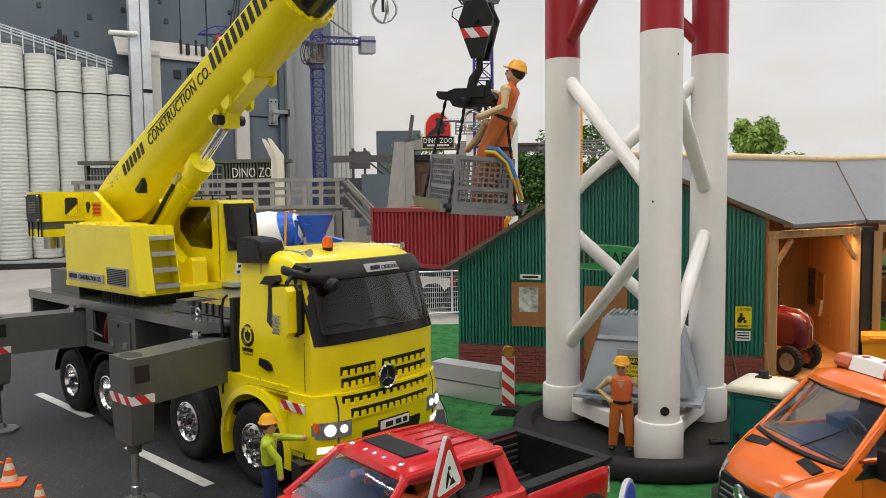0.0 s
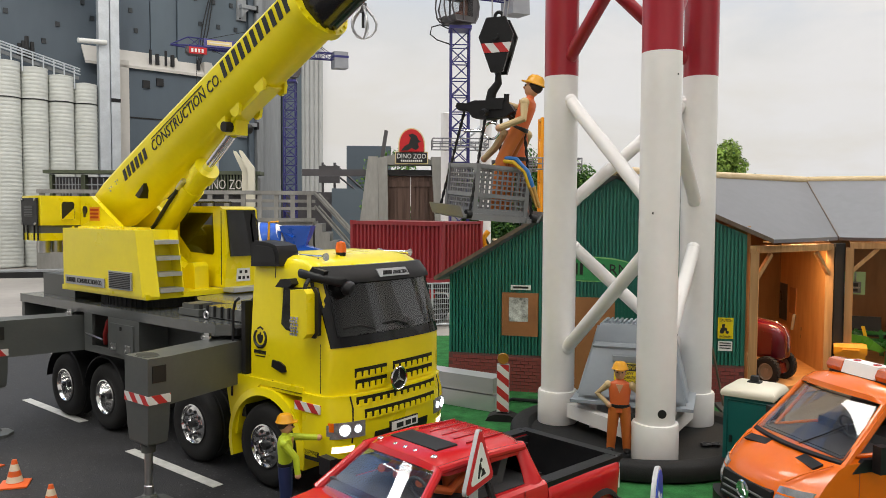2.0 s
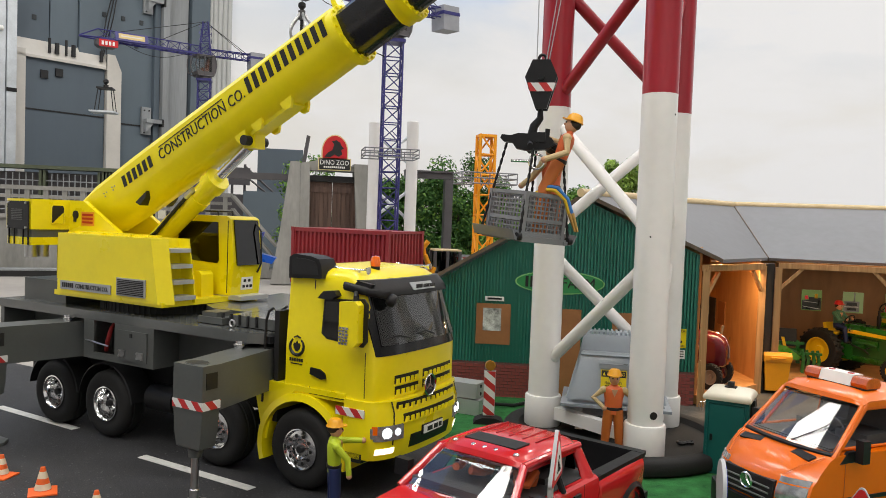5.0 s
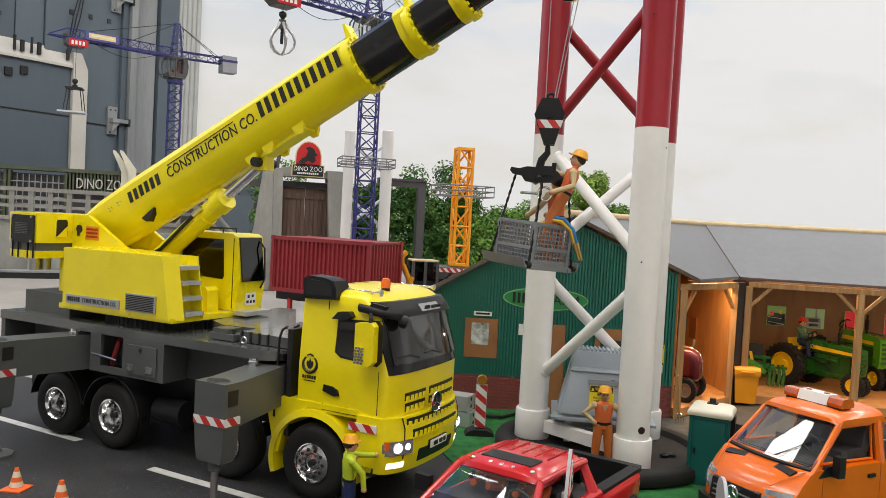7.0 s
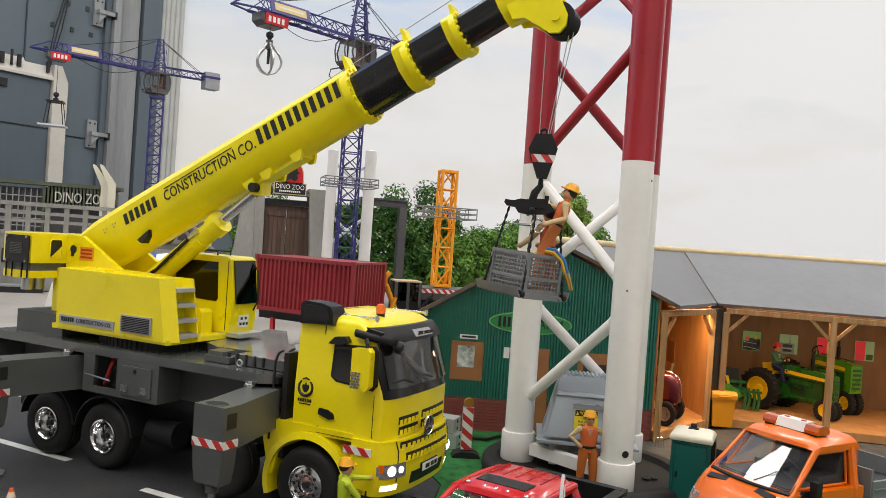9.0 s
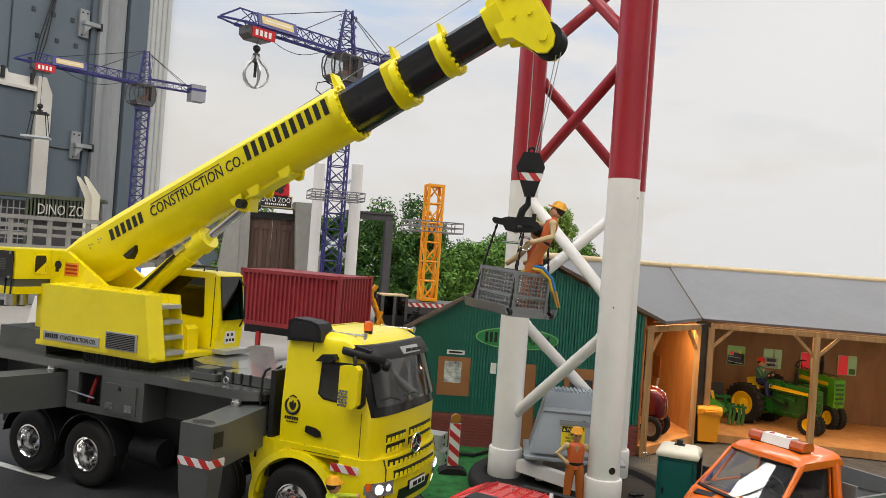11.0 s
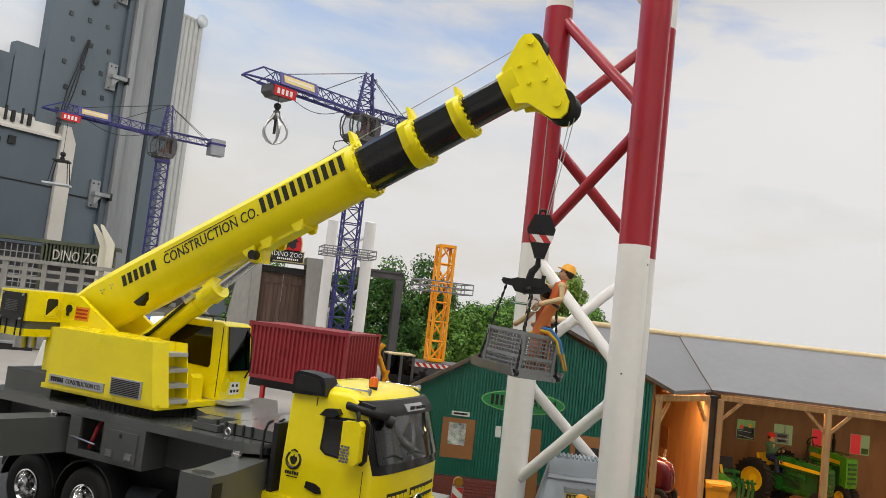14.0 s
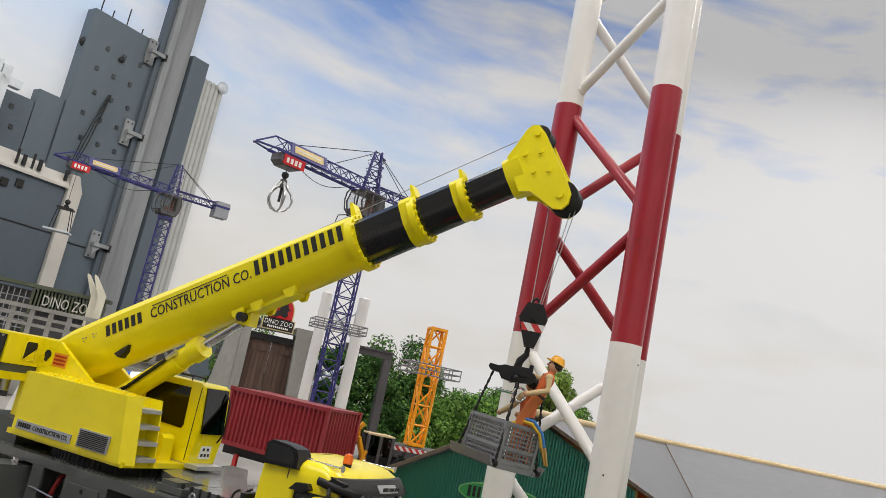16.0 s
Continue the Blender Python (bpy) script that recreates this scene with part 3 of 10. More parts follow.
def walkway():
    w = thing("silo_walkway", "grey steel walkway with railing above the silos", "walkway", FAC)
    def z(x):
        return 1.138 - (x + 0.845) * 0.25
    bm = bm_new()
    tube(bm, [(-1.0, -0.07, z(-1.0)), (-0.30, -0.07, z(-0.30))], 0.012, 4)
    part("deck", bm, CHAN, w)
    for dz in (0.016, 0.032, 0.045):
        part("rail", tube(bm_new(), [(-1.0, -0.10, z(-1.0) + dz), (-0.30, -0.10, z(-0.30) + dz)], 0.004, 6), GALV, w)
    pm = to_mesh("post", rod(bm_new(), (0, 0, -0.07), (0, 0, 0.045), 0.0035, seg=6), GALV)
    for k in range(14):
        x = -0.98 + k * 0.05
        part("post", pm, GALV, w, m=pose(x, -0.10, z(x)))
    bm = bm_new()
    for x, h in ((-0.56, 0.10), (-0.545, 0.13), (-0.52, 0.11), (-0.58, 0.08)):
        rod(bm, (x, -0.05, z(x)), (x, -0.05, z(x) + h), 0.016, 0.01, seg=8)
    part("pump", bm, DGREY, w)
    return w


walkway()


def lamp_post():
    p = thing("steel_post", "galvanised square steel post with a short pipe arm", "post", pose(-1.66, 4.36, 0, 0, 0, 38))
    part("post_body", bbox(-0.055, 0.0, -0.02, 0.02, 0, 1.62, 0.004), GALV, p)
    part("post_rail", bbox(0.004, 0.05, -0.03, 0.015, 0, 1.60, 0.008, 3), GALV, p)
    part("clamp", bbox(0.002, 0.052, -0.033, -0.028, 0.885, 0.905, 0.001), BLACK, p)
    part("cross_beam", bbox(-0.30, 0.12, -0.03, 0.02, 1.50, 1.545, 0.004), GALV, p)
    bm = rod(bm_new(), (-0.02, -0.03, 1.202), (-0.17, -0.05, 1.190), 0.013, seg=14)
    part("pipe_arm", bm, WHITEP, p)
    return p


lamp_post()

# ---------------------------------------------------------------- red and white lattice tower
LEG_L, LEG_F, LEG_R = Vector((0.1712, 1.0374, 0)), Vector((0.2522, 0.8700, 0)), Vector((0.3566, 1.0233, 0))
LEG_R0 = 0.0226  # radius of a leg tube


def lattice_tower():
    t = thing("lattice_tower", "red and white three-legged tubular tower on a black round base", "tower")
    c = (LEG_L + LEG_F + LEG_R) / 3
    bm = lathe(bm_new(), [(0.152, 0.001), (0.159, 0.004), (0.161, 0.010), (0.160, 0.019), (0.157, 0.0225), (0.152, 0.0240), (0.143, 0.0240), (0.138, 0.0225), (0.133, 0.0150), (0.128, 0.0135), (0.0, 0.0135)], 64, "z", Matrix.Translation(c))
    part("base_disc", bm, RUB, t, "black rubber base disc")
    cuts = [(0.014, 0.4815, WHITE), (0.4815, 0.872, REDT), (0.872, 1.24, WHITE), (1.24, 1.62, REDT)]
    for leg in (LEG_L, LEG_F, LEG_R):
        for z0, z1, m_ in cuts:
            part("leg_tube", lathe(bm_new(), [(LEG_R0, z0), (LEG_R0, z1)], 48, "z", Matrix.Translation(leg)), m_, t)
        part("foot_sleeve", lathe(bm_new(), [(0.0262, 0.0136), (0.0268, 0.015), (0.0268, 0.0555), (0.0258, 0.0578), (0.0228, 0.0582)], 48, "z", Matrix.Translation(leg)), WHITE, t)
    for a, b in ((LEG_L, LEG_F), (LEG_F, LEG_R), (LEG_R, LEG_L)):
        d = (b - a).normalized()
        n = d.cross(Vector((0, 0, 1)))
        for k, (zl, zh) in enumerate(((0.118, 0.253), (0.317, 0.448), (0.507, 0.643), (0.698, 0.845), (0.900, 1.035), (1.085, 1.215))):
            mm = REDT if 0.483 < zl < 0.872 else WHITE
            up = k % 2 == 0
            za, zb = (zl, zh) if up else (zh, zl)
            p, q = a + Vector((0, 0, za)) + d * 0.0195, b + Vector((0, 0, zb)) - d * 0.0195
            bm = rod(bm_new(), p, q, 0.0086, seg=20)
            ball(bm, p, 0.0094, sub=3)
            ball(bm, q, 0.0094, sub=3)
            part("brace", bm, mm, t)
        bm = bm_new()
        mm4 = facing(a + Vector((0, 0, 0.036)), d, (0, 0, 1))
        ln = (b - a).length
        box(bm, 0.03, ln - 0.03, -0.009, 0.009, -0.007, 0.007, mm4)
        part("foot_beam", bevel(bm, 0.002), WHITE, t)
    hole = rod(bm_new(), LEG_F + Vector((0.0003, -0.0200, 0.0725)), LEG_F + Vector((0.0003, -0.0231, 0.0725)), 0.0050, seg=24)
    part("bolt_hole", hole, INK, t, "black round hole")
    part("cable_coil", tube(bm_new(), [c + Vector((0.078 + 0.012 * math.cos(a), -0.062 + 0.004 * math.sin(2 * a), 0.0165)) for a in span(0.3, 5.6, 16)], 0.0022, 6), BLACK, t, "short black cable end")
    for z, dx in ((0.30, -0.013), (0.455, 0.012), (0.63, -0.016)):
        a = math.asin(dx / LEG_R0)
        o = LEG_F + Vector((math.sin(a), -math.cos(a), 0)) * LEG_R0
        part("pin_hole", rod(bm_new(), o + Vector((0, 0.001, z)), o + Vector((0, -0.0003, z)), 0.0013, seg=8), INK, t)
    return t


lattice_tower()
# ---------------------------------------------------------------- mobile crane on a four-axle truck
crane = thing("mobile_crane", "yellow scale-model mobile crane truck with a raised telescopic boom", "mobile crane", TR)
WR, AXLES = 0.0460, (0.0, -0.135, -0.342, -0.456)
CW = 0.088
LENS = mat("clear_lamp_lens", (0.22, 0.22, 0.225), 0.10, var=0.35, scale=200, coat=0.5)
FOGL = glow("lit_fog_lamp", (1.0, 0.93, 0.75), 1.4)


def cab_front(z):
    """How far forward the cab's nose lies at a height."""
    if z < 0.162:
        return 0.106
    if z < 0.232:
        return 0.106 - (z - 0.162) / 0.070 * 0.020
    return 0.086 - (z - 0.232) / 0.032 * 0.030


def cab_half(z):
    return CW if z < 0.162 else CW - (z - 0.162) * 0.07


def nose(y, z, off=0.0):
    w = cab_half(z)
    k = min(abs(y) / w, 1.0)
    return cab_front(z) - 0.017 * (1 - (1 - k ** 4) ** 0.25) - 0.004 * k * k + off


def cab_ring(z, back=-0.027, inset=0.0):
    w = cab_half(z) - inset
    pts = [Vector((back, w, z))]
    ys = [w * math.sin(math.pi / 2 * k / 12) for k in range(12, -13, -1)]
    for y in ys:
        pts.append(Vector((nose(y * cab_half(z) / max(w, 1e-6), z) - inset, y, z)))
    pts.append(Vector((back, -w, z)))
    return pts


def build_cab():
    zs = [0.108, 0.13, 0.15, 0.158, 0.162, 0.19, 0.21, 0.228, 0.234, 0.244]
    rings = [cab_ring(z) for z in zs] + [cab_ring(0.2495, inset=0.004), cab_ring(0.2530, -0.023, 0.012), cab_ring(0.2548, -0.016, 0.026), cab_ring(0.2555, -0.004, 0.05)]
    cab = part("cab_body", loft(bm_new(), rings), YEL, crane)

    def front_patch(name, ya, yb, za, zb, off, material, label="", ny=13, nz=5, thick=0.002, bend=0.0):
        bm = sheet(bm_new(), lambda u, v: (nose(u, v + bend * abs(u), off), u, v + bend * abs(u)), span(ya, yb, ny), span(za, zb, nz), thick, (1, 0, 0))
        return part(name, bm, material, cab, label)

    def side_patch(name, poly, off, material, label="", s=-1, thick=0.002):
        bm = bm_new()
        lo = [bm.verts.new((x, s * (cab_half(z) + off), z)) for x, z in poly]
        hi = [bm.verts.new((x, s * (cab_half(z) + off - thick), z)) for x, z in poly]
        bm.faces.new(lo)
        bm.faces.new(list(reversed(hi)))
        for i in range(len(poly)):
            bm.faces.new((lo[i], hi[i], hi[(i + 1) % len(poly)], lo[(i + 1) % len(poly)]))
        return part(name, bevel(bm, 0.0006, 1), material, cab, label)

    front_patch("windscreen_surround", -0.0845, 0.0845, 0.1625, 0.2315, 0.0012, GLOSSB, "glossy black windscreen surround", 25, 9)
    # dark sheet stands in for the shaded cab interior; the cab itself is solid
    front_patch("cab_lining", -0.0765, 0.0765, 0.1740, 0.2270, 0.0028, CABDIM, "dark sheet standing in for the dim cab inside", 25, 9, 0.0010)
    ws = front_patch("windscreen", -0.0770, 0.0770, 0.1735, 0.2275, 0.0044, SCREEN, "tinted windscreen", 25, 9, 0.0008)
    ws.visible_shadow = False
    front_patch("sun_visor", -0.081, 0.081, 0.2265, 0.2435, 0.0085, BLACK, "black sun visor", 23, 5, 0.0075)
    front_patch("name_plate", -0.012, 0.036, 0.2305, 0.2385, 0.0100, LABEL, "grey name strip", 7, 2, 0.0012)
    lettering("lettering", "CONSTRUCTION CO", 0.006, facing((nose(0.01, 0.232, 0.0104), 0.008, 0.2325), (0, 1, 0), (0, 0, 1)), INK, cab, width=0.026)
    letter_bars("lettering_bar", 6, 0.014, 0.0045, facing((nose(0.0, 0.232, 0.0106), -0.008, 0.2325), (0, 1, 0), (0, 0, 1)), INK, cab)
    for s in (-1, 1):
        side_patch("side_window", [(0.026, 0.182), (0.032, 0.178), (0.074, 0.1745), (0.0825, 0.177), (0.0805, 0.205), (0.074, 0.219), (0.027, 0.217)], 0.0012, GLASS, "dark side window", s)
        side_patch("window_seal", [(0.023, 0.181), (0.031, 0.1755), (0.075, 0.172), (0.0845, 0.175), (0.0825, 0.207), (0.076, 0.2225), (0.024, 0.220)], 0.0006, BLACK, "", s)
        side_patch("door_handle", [(0.010, 0.134), (0.026, 0.1295), (0.033, 0.131), (0.031, 0.137), (0.024, 0.1405), (0.011, 0.1415)], 0.0022, BLACK, "black recessed door handle", s)
        for x0, z0, x1, z1 in ((0.0085, 0.112, 0.0095, 0.24), (0.0843, 0.116, 0.0848, 0.166), (0.0085, 0.111, 0.0850, 0.1120)):
            side_patch("door_gap", [(x0, z0), (x1 + 0.0004, z0), (x1 + 0.0004, z1), (x0, z1)], 0.0003, DGREY, "", s, 0.0008)
        side_patch("wind_deflector", [(0.020, 0.2205), (0.040, 0.2205), (0.047, 0.225), (0.043, 0.2305), (0.028, 0.229)], 0.009, BLACK, "black rain deflector", s, 0.009)
    # door emblem as plain shapes
    bm = bm_new()
    ey = -CW - 0.0007
    tube(bm, [(-0.011 + 0.0098 * math.cos(q), ey + 0.0006, 0.1625 + 0.0098 * math.sin(q)) for q in span(radians(130), radians(410), 21)], lambda t: 0.0011 + 0.0010 * math.sin(math.pi * t), 6)
    prism(bm, [(-0.0145, 0.1665), (-0.0160, 0.1640), (-0.0150, 0.1600), (-0.0125, 0.1570), (-0.0095, 0.1570), (-0.0070, 0.1600), (-0.0060, 0.1640), (-0.0075, 0.1665), (-0.0095, 0.1655), (-0.0110, 0.1690), (-0.0125, 0.1655)], ey, -CW + 0.0005, "y")
    prism(bm, [(-0.0160, 0.1730), (-0.0110, 0.1752), (-0.0060, 0.1730), (-0.0066, 0.1718), (-0.0110, 0.1736), (-0.0154, 0.1718)], ey, -CW + 0.0005, "y")
    for k in range(6):
        box(bm, -0.0212 + 0.0034 * k, -0.0188 + 0.0034 * k, ey, -CW + 0.0005, 0.1452, 0.1490)
    box(bm, -0.0190, -0.0030, ey, -CW + 0.0005, 0.1422, 0.1432)
    part("door_emblem", bm, INK, cab, "black emblem of plain shapes")
    # grille: four dark slots with rows of teeth
    TOOTHG = to_mesh("grille_tooth", bevel(prism(bm_new(), [(-0.0030, -0.0022), (0.0030, -0.0022), (0.0024, 0.0036), (-0.0024, 0.0036)], -0.004, 0.0024, "x"), 0.0005, 1), YEL)
    for z0, ya, yb in ((0.1340, -0.058, -0.0130), (0.1340, -0.0030, 0.067), (0.1218, -0.057, -0.0130), (0.1218, -0.0030, 0.067)):
        front_patch("grille_slot", ya, yb, z0 - 0.0044, z0 + 0.0050, 0.0008, BLACK, "black grille slot", 15, 3, 0.0015, 0.0)
        front_patch("slot_lip", ya - 0.001, yb + 0.001, z0 - 0.0058, z0 - 0.0042, 0.0022, YEL, "", 15, 2, 0.003, 0.0)
        n = max(3, round((yb - ya) / 0.0095))
        for k in range(n):
            y = ya + (yb - ya) * (k + 0.5) / n
            part("grille_tooth", TOOTHG, YEL, cab, m=pose(nose(y, z0), y, z0 - 0.0022, 0, 0, -math.degrees(math.atan(12 * y)) * 0.3))
    bm = lathe(bm_new(), [(0.0105, 0), (0.0125, 0.0012), (0.0128, 0.003), (0.0118, 0.004), (0.0108, 0.003), (0.0105, 0.0)], 32, "x", cap=False)
    for k in range(3):
        a = radians(90 + 120 * k)
        prism(bm, [(0.0016 * math.sin(a), -0.0016 * math.cos(a)), (0.011 * math.cos(a), 0.011 * math.sin(a)), (-0.0016 * math.sin(a), 0.0016 * math.cos(a))], 0.0014, 0.003, "x")
    part("badge", bm, CHROME, cab, "round chrome badge", pose(0.1168, -0.008, 0.1235))
    part("badge_disc", lathe(bm_new(), [(0.0112, 0), (0.0112, 0.0012)], 32, "x"), BLACK, cab, "", pose(0.1168, -0.008, 0.1235))
    # roof equipment
    bm = bevel(prism(bm_new(), [(-0.025, 0.240), (0.023, 0.242), (0.0215, 0.256), (0.0175, 0.2635), (0.006, 0.2665), (-0.018, 0.2680), (-0.025, 0.2640)], -0.089, -0.062, "y"), 0.0045, 4)
    part("air_intake", bm, BLACK, cab, "black air intake box")
    part("air_intake_face", bevel(prism(bm_new(), [(-0.020, 0.2445), (0.0175, 0.2460), (0.0160, 0.2560), (0.0125, 0.2605), (0.004, 0.2625), (-0.016, 0.2635), (-0.020, 0.2610)], -0.0902, -0.0885, "y"), 0.0008, 2), DGREY, cab)
    part("beacon_base", rod(bm_new(), (0.052, -0.028, 0.248), (0.052, -0.028, 0.2560), 0.0054, seg=20), BLACK, cab)
    part("beacon", lathe(bm_new(), [(0.0058, 0), (0.0060, 0.007), (0.0045, 0.011), (0.0, 0.0125)], 20, "z"), AMBER, cab, "amber rotating beacon", pose(0.052, -0.028, 0.2558))
    for s in (-1, 1):
        bm = rod(bm_new(), (0.026, s * 0.064, 0.253), (0.064, s * 0.066, 0.253), 0.0013, 0.0016, 10)
        rod(bm, (0.064, s * 0.066, 0.253), (0.070, s * 0.0663, 0.253), 0.0016, 0.0043, 14)
        rod(bm, (0.026, s * 0.064, 0.253), (0.021, s * 0.0637, 0.253), 0.0026, 0.003, 10)
        for x in (0.031, 0.056):
            rod(bm, (x, s * 0.065, 0.238), (x, s * 0.065, 0.253), 0.0012, seg=8)
        part("air_horn", bm, CHROME, cab, "chrome air horn")
    # mirrors and their arms
    for s in (-1,):
        bm = bm_new()
        tube(bm, [(0.066, s * 0.080, 0.228), (0.074, s * 0.094, 0.231), (0.080, s * 0.103, 0.227), (0.080, s * 0.104, 0.222)], 0.0022, 10)
        part("mirror_arm", bm, BLACK, cab)
        part("mirror_back", bevel(prism(bm_new(), [(0.0685, 0.1745), (0.088, 0.1735), (0.0935, 0.180), (0.0935, 0.2195), (0.088, 0.2255), (0.0685, 0.2235)], s * 0.0965, s * 0.0985, "y"), 0.001, 1), BLACK, cab)
        part("mirror_arm", tube(bm_new(), [(0.070, s * 0.086, 0.178), (0.078, s * 0.0975, 0.177)], 0.0022, 8), BLACK, cab)
        bm = bevel(prism(bm_new(), [(0.0635, 0.177), (0.083, 0.174), (0.0880, 0.179), (0.0880, 0.219), (0.084, 0.2235), (0.0635, 0.2215)], s * 0.098, s * 0.109, "y"), 0.0035, 4)
        mir = part("mirror_housing", bm, YEL, cab, "yellow mirror housing")
        stud = to_mesh("marker_stud", bevel(box(bm_new(), -0.0016, 0.0016, -0.0012, 0.0006, -0.0013, 0.0013), 0.0006, 1), CHROME)
        for k in range(6):
            for j in range(3):
                part("marker_stud", stud, CHROME, mir, "", pose(0.0660 + 0.0042 * j + 0.0010 * (k % 2), s * 0.1095, 0.1775 + 0.0033 * k))
        part("mirror_glass", bbox(0.0688, 0.0700, s * 0.1035 - 0.0048, s * 0.1035 + 0.0048, 0.193, 0.221, 0.0003, 1), STEEL, cab)
        part("kerb_bracket", bevel(loft(bm_new(), [[Vector(p) + Vector((0, dy, dz)) for dy, dz in [(0.0035 * math.cos(q), 0.004 + 0.0048 * math.sin(q)) for q in span(0, 2 * math.pi, 13)[:-1]]] for p in ((0.0540, s * 0.0875, 0.2325), (0.0640, s * 0.0890, 0.2315), (0.0760, s * 0.0880, 0.2295), (0.0860, s * 0.0840, 0.2280), (0.0940, s * 0.0780, 0.2262), (0.1000, s * 0.0680, 0.2240))]), 0.0005, 1, 60), BLACK, cab, "black mirror bracket")
        bm = lathe(bm_new(), [(0.0, -0.0045), (0.0060, -0.0040), (0.0088, -0.0010), (0.0088, 0.0020), (0.0070, 0.0045), (0.0, 0.0055)], 24, "x", pose(0.0995, s * 0.0640, 0.2225, 0, 20, -24 * s) @ Matrix.Diagonal((1.2, 1.15, 0.85, 1)))
        part("kerb_mirror", bm, BLACK, cab, "black kerb mirror")
        part("corner_panel", bevel(prism(bm_new(), [(0.060, 0.2330), (0.084, 0.2310), (0.089, 0.2400), (0.070, 0.2430)], s * 0.0800, s * 0.0860, "y"), 0.0015), BLACK, cab)
    for y in (-0.030, 0.022):
        bm = tube(bm_new(), [(nose(y, 0.1775, 0.004), y, 0.1775), (nose(y - 0.02, 0.183, 0.0045), y - 0.02, 0.183), (nose(y - 0.040, 0.1815, 0.004), y - 0.040, 0.1815)], 0.0012, 6)
        part("wiper", bm, BLACK, cab)
    # bumper
    def bump_x(y, z):
        k = min(abs(y) / 0.091, 1)
        return 0.119 - 0.028 * (1 - (1 - k ** 3) ** (1 / 3)) - 0.004 * k * k - (0.004 if z > 0.105 else 0) - max(0, 0.070 - z) * 0.25
    rings = []
    for z in (0.050, 0.060, 0.075, 0.095, 0.106, 0.1135):
        ys = [0.091 * math.sin(math.pi / 2 * k / 10) for k in range(10, -11, -1)]
        rings.append([Vector((0.060, 0.091, z))] + [Vector((bump_x(y, z), y, z)) for y in ys] + [Vector((0.060, -0.091, z))])
    bumper = part("bumper", loft(bm_new(), rings), YEL, crane, "yellow front bumper with lit headlamps")

    def bump_patch(name, ya, yb, za, zb, off, material, label="", thick=0.002):
        bm = sheet(bm_new(), lambda u, v: (bump_x(u, v) + off, u, v), span(ya, yb, 9), span(za, zb, 4), thick, (1, 0, 0))
        return part(name, bm, material, bumper, label)
    for s in (-1, 1):
        bump_patch("headlamp_housing", s * 0.0885, s * 0.055, 0.0715, 0.0880, 0.0006, LENS, "clear headlamp unit")
        for y, r, mm in ((0.0770, 0.0060, HEADL), (0.0635, 0.0042, HEADS)):
            x = bump_x(s * y, 0.080)
            yaw = -math.degrees(math.atan2(bump_x(s * y + 0.002, 0.080) - bump_x(s * y - 0.002, 0.080), 0.004))
            lm = pose(x, s * y, 0.0800, 0, 0, yaw)
            part("lamp_bezel", lathe(bm_new(), [(r + 0.0014, -0.001), (r + 0.0010, 0.0010), (r, 0.0006)], 24, "x", cap=False), LENS, bumper, "", lm)
            part("headlamp", lathe(bm_new(), [(r, 0), (r * 0.85, 0.0018), (r * 0.4, 0.0028), (0.0, 0.003)], 24, "x"), mm, bumper, "lit round headlamp", lm)
        bump_patch("amber_corner", s * 0.0895, s * 0.0868, 0.0790, 0.0880, 0.0012, AMBER)
        bump_patch("indicator", s * 0.0900, s * 0.0880, 0.0745, 0.0855, 0.001, LENS)
        bump_patch("fog_lamp", s * 0.0865, s * 0.066, 0.0565, 0.063, 0.0006, FOGL, "lit fog lamp")
    for z0, hw in ((0.1068, 0.062), (0.0938, 0.055)):
        bm = sheet(bm_new(), lambda u, v: (bump_x(u, z0 + 0.001) + 0.0008, u, v), span(-hw, hw, 19), span(z0 - 0.0044, z0 + 0.0044, 3), 0.0015, (1, 0, 0))
        part("grille_slot", bm, BLACK, bumper, "black grille slot")
        bm = sheet(bm_new(), lambda u, v: (bump_x(u, z0) + 0.0020, u, v), span(-hw - 0.001, hw + 0.001, 19), span(z0 - 0.0060, z0 - 0.0044, 2), 0.003, (1, 0, 0))
        part("slot_lip", bm, YEL, bumper)
        for k in range(12):
            y = -hw + 2 * hw * (k + 0.5) / 12
            part("grille_tooth", TOOTHG, YEL, bumper, m=pose(bump_x(y, z0 + 0.001), y, z0 - 0.0024, 0, 0, -math.degrees(math.atan(12 * y)) * 0.3))
    part("bumper_seam", sheet(bm_new(), lambda u, v: (bump_x(u, v) + 0.0004, u, v), span(-0.0695, -0.0683, 2), span(0.066, 0.1130, 5), 0.0008, (1, 0, 0)), DGREY, bumper)
    part("bumper_seam", sheet(bm_new(), lambda u, v: (bump_x(u, v) + 0.0004, u, v), span(0.0683, 0.0695, 2), span(0.066, 0.1130, 5), 0.0008, (1, 0, 0)), DGREY, bumper)
    bump_patch("bumper_recess", -0.042, 0.042, 0.058, 0.073, 0.0006, BLACK)
    bump_patch("plate_holder", -0.022, 0.022, 0.0685, 0.0795, 0.0020, BLACK)
    bump_patch("number_plate", -0.0205, 0.0205, 0.0695, 0.0785, 0.0030, WHITEP, "white number plate with plain bars")
    for k, (a, b) in enumerate(((-0.014, -0.004), (0.0, 0.008), (0.011, 0.017))):
        bump_patch("plate_bar", a, b, 0.0715, 0.0765, 0.0036, INK)
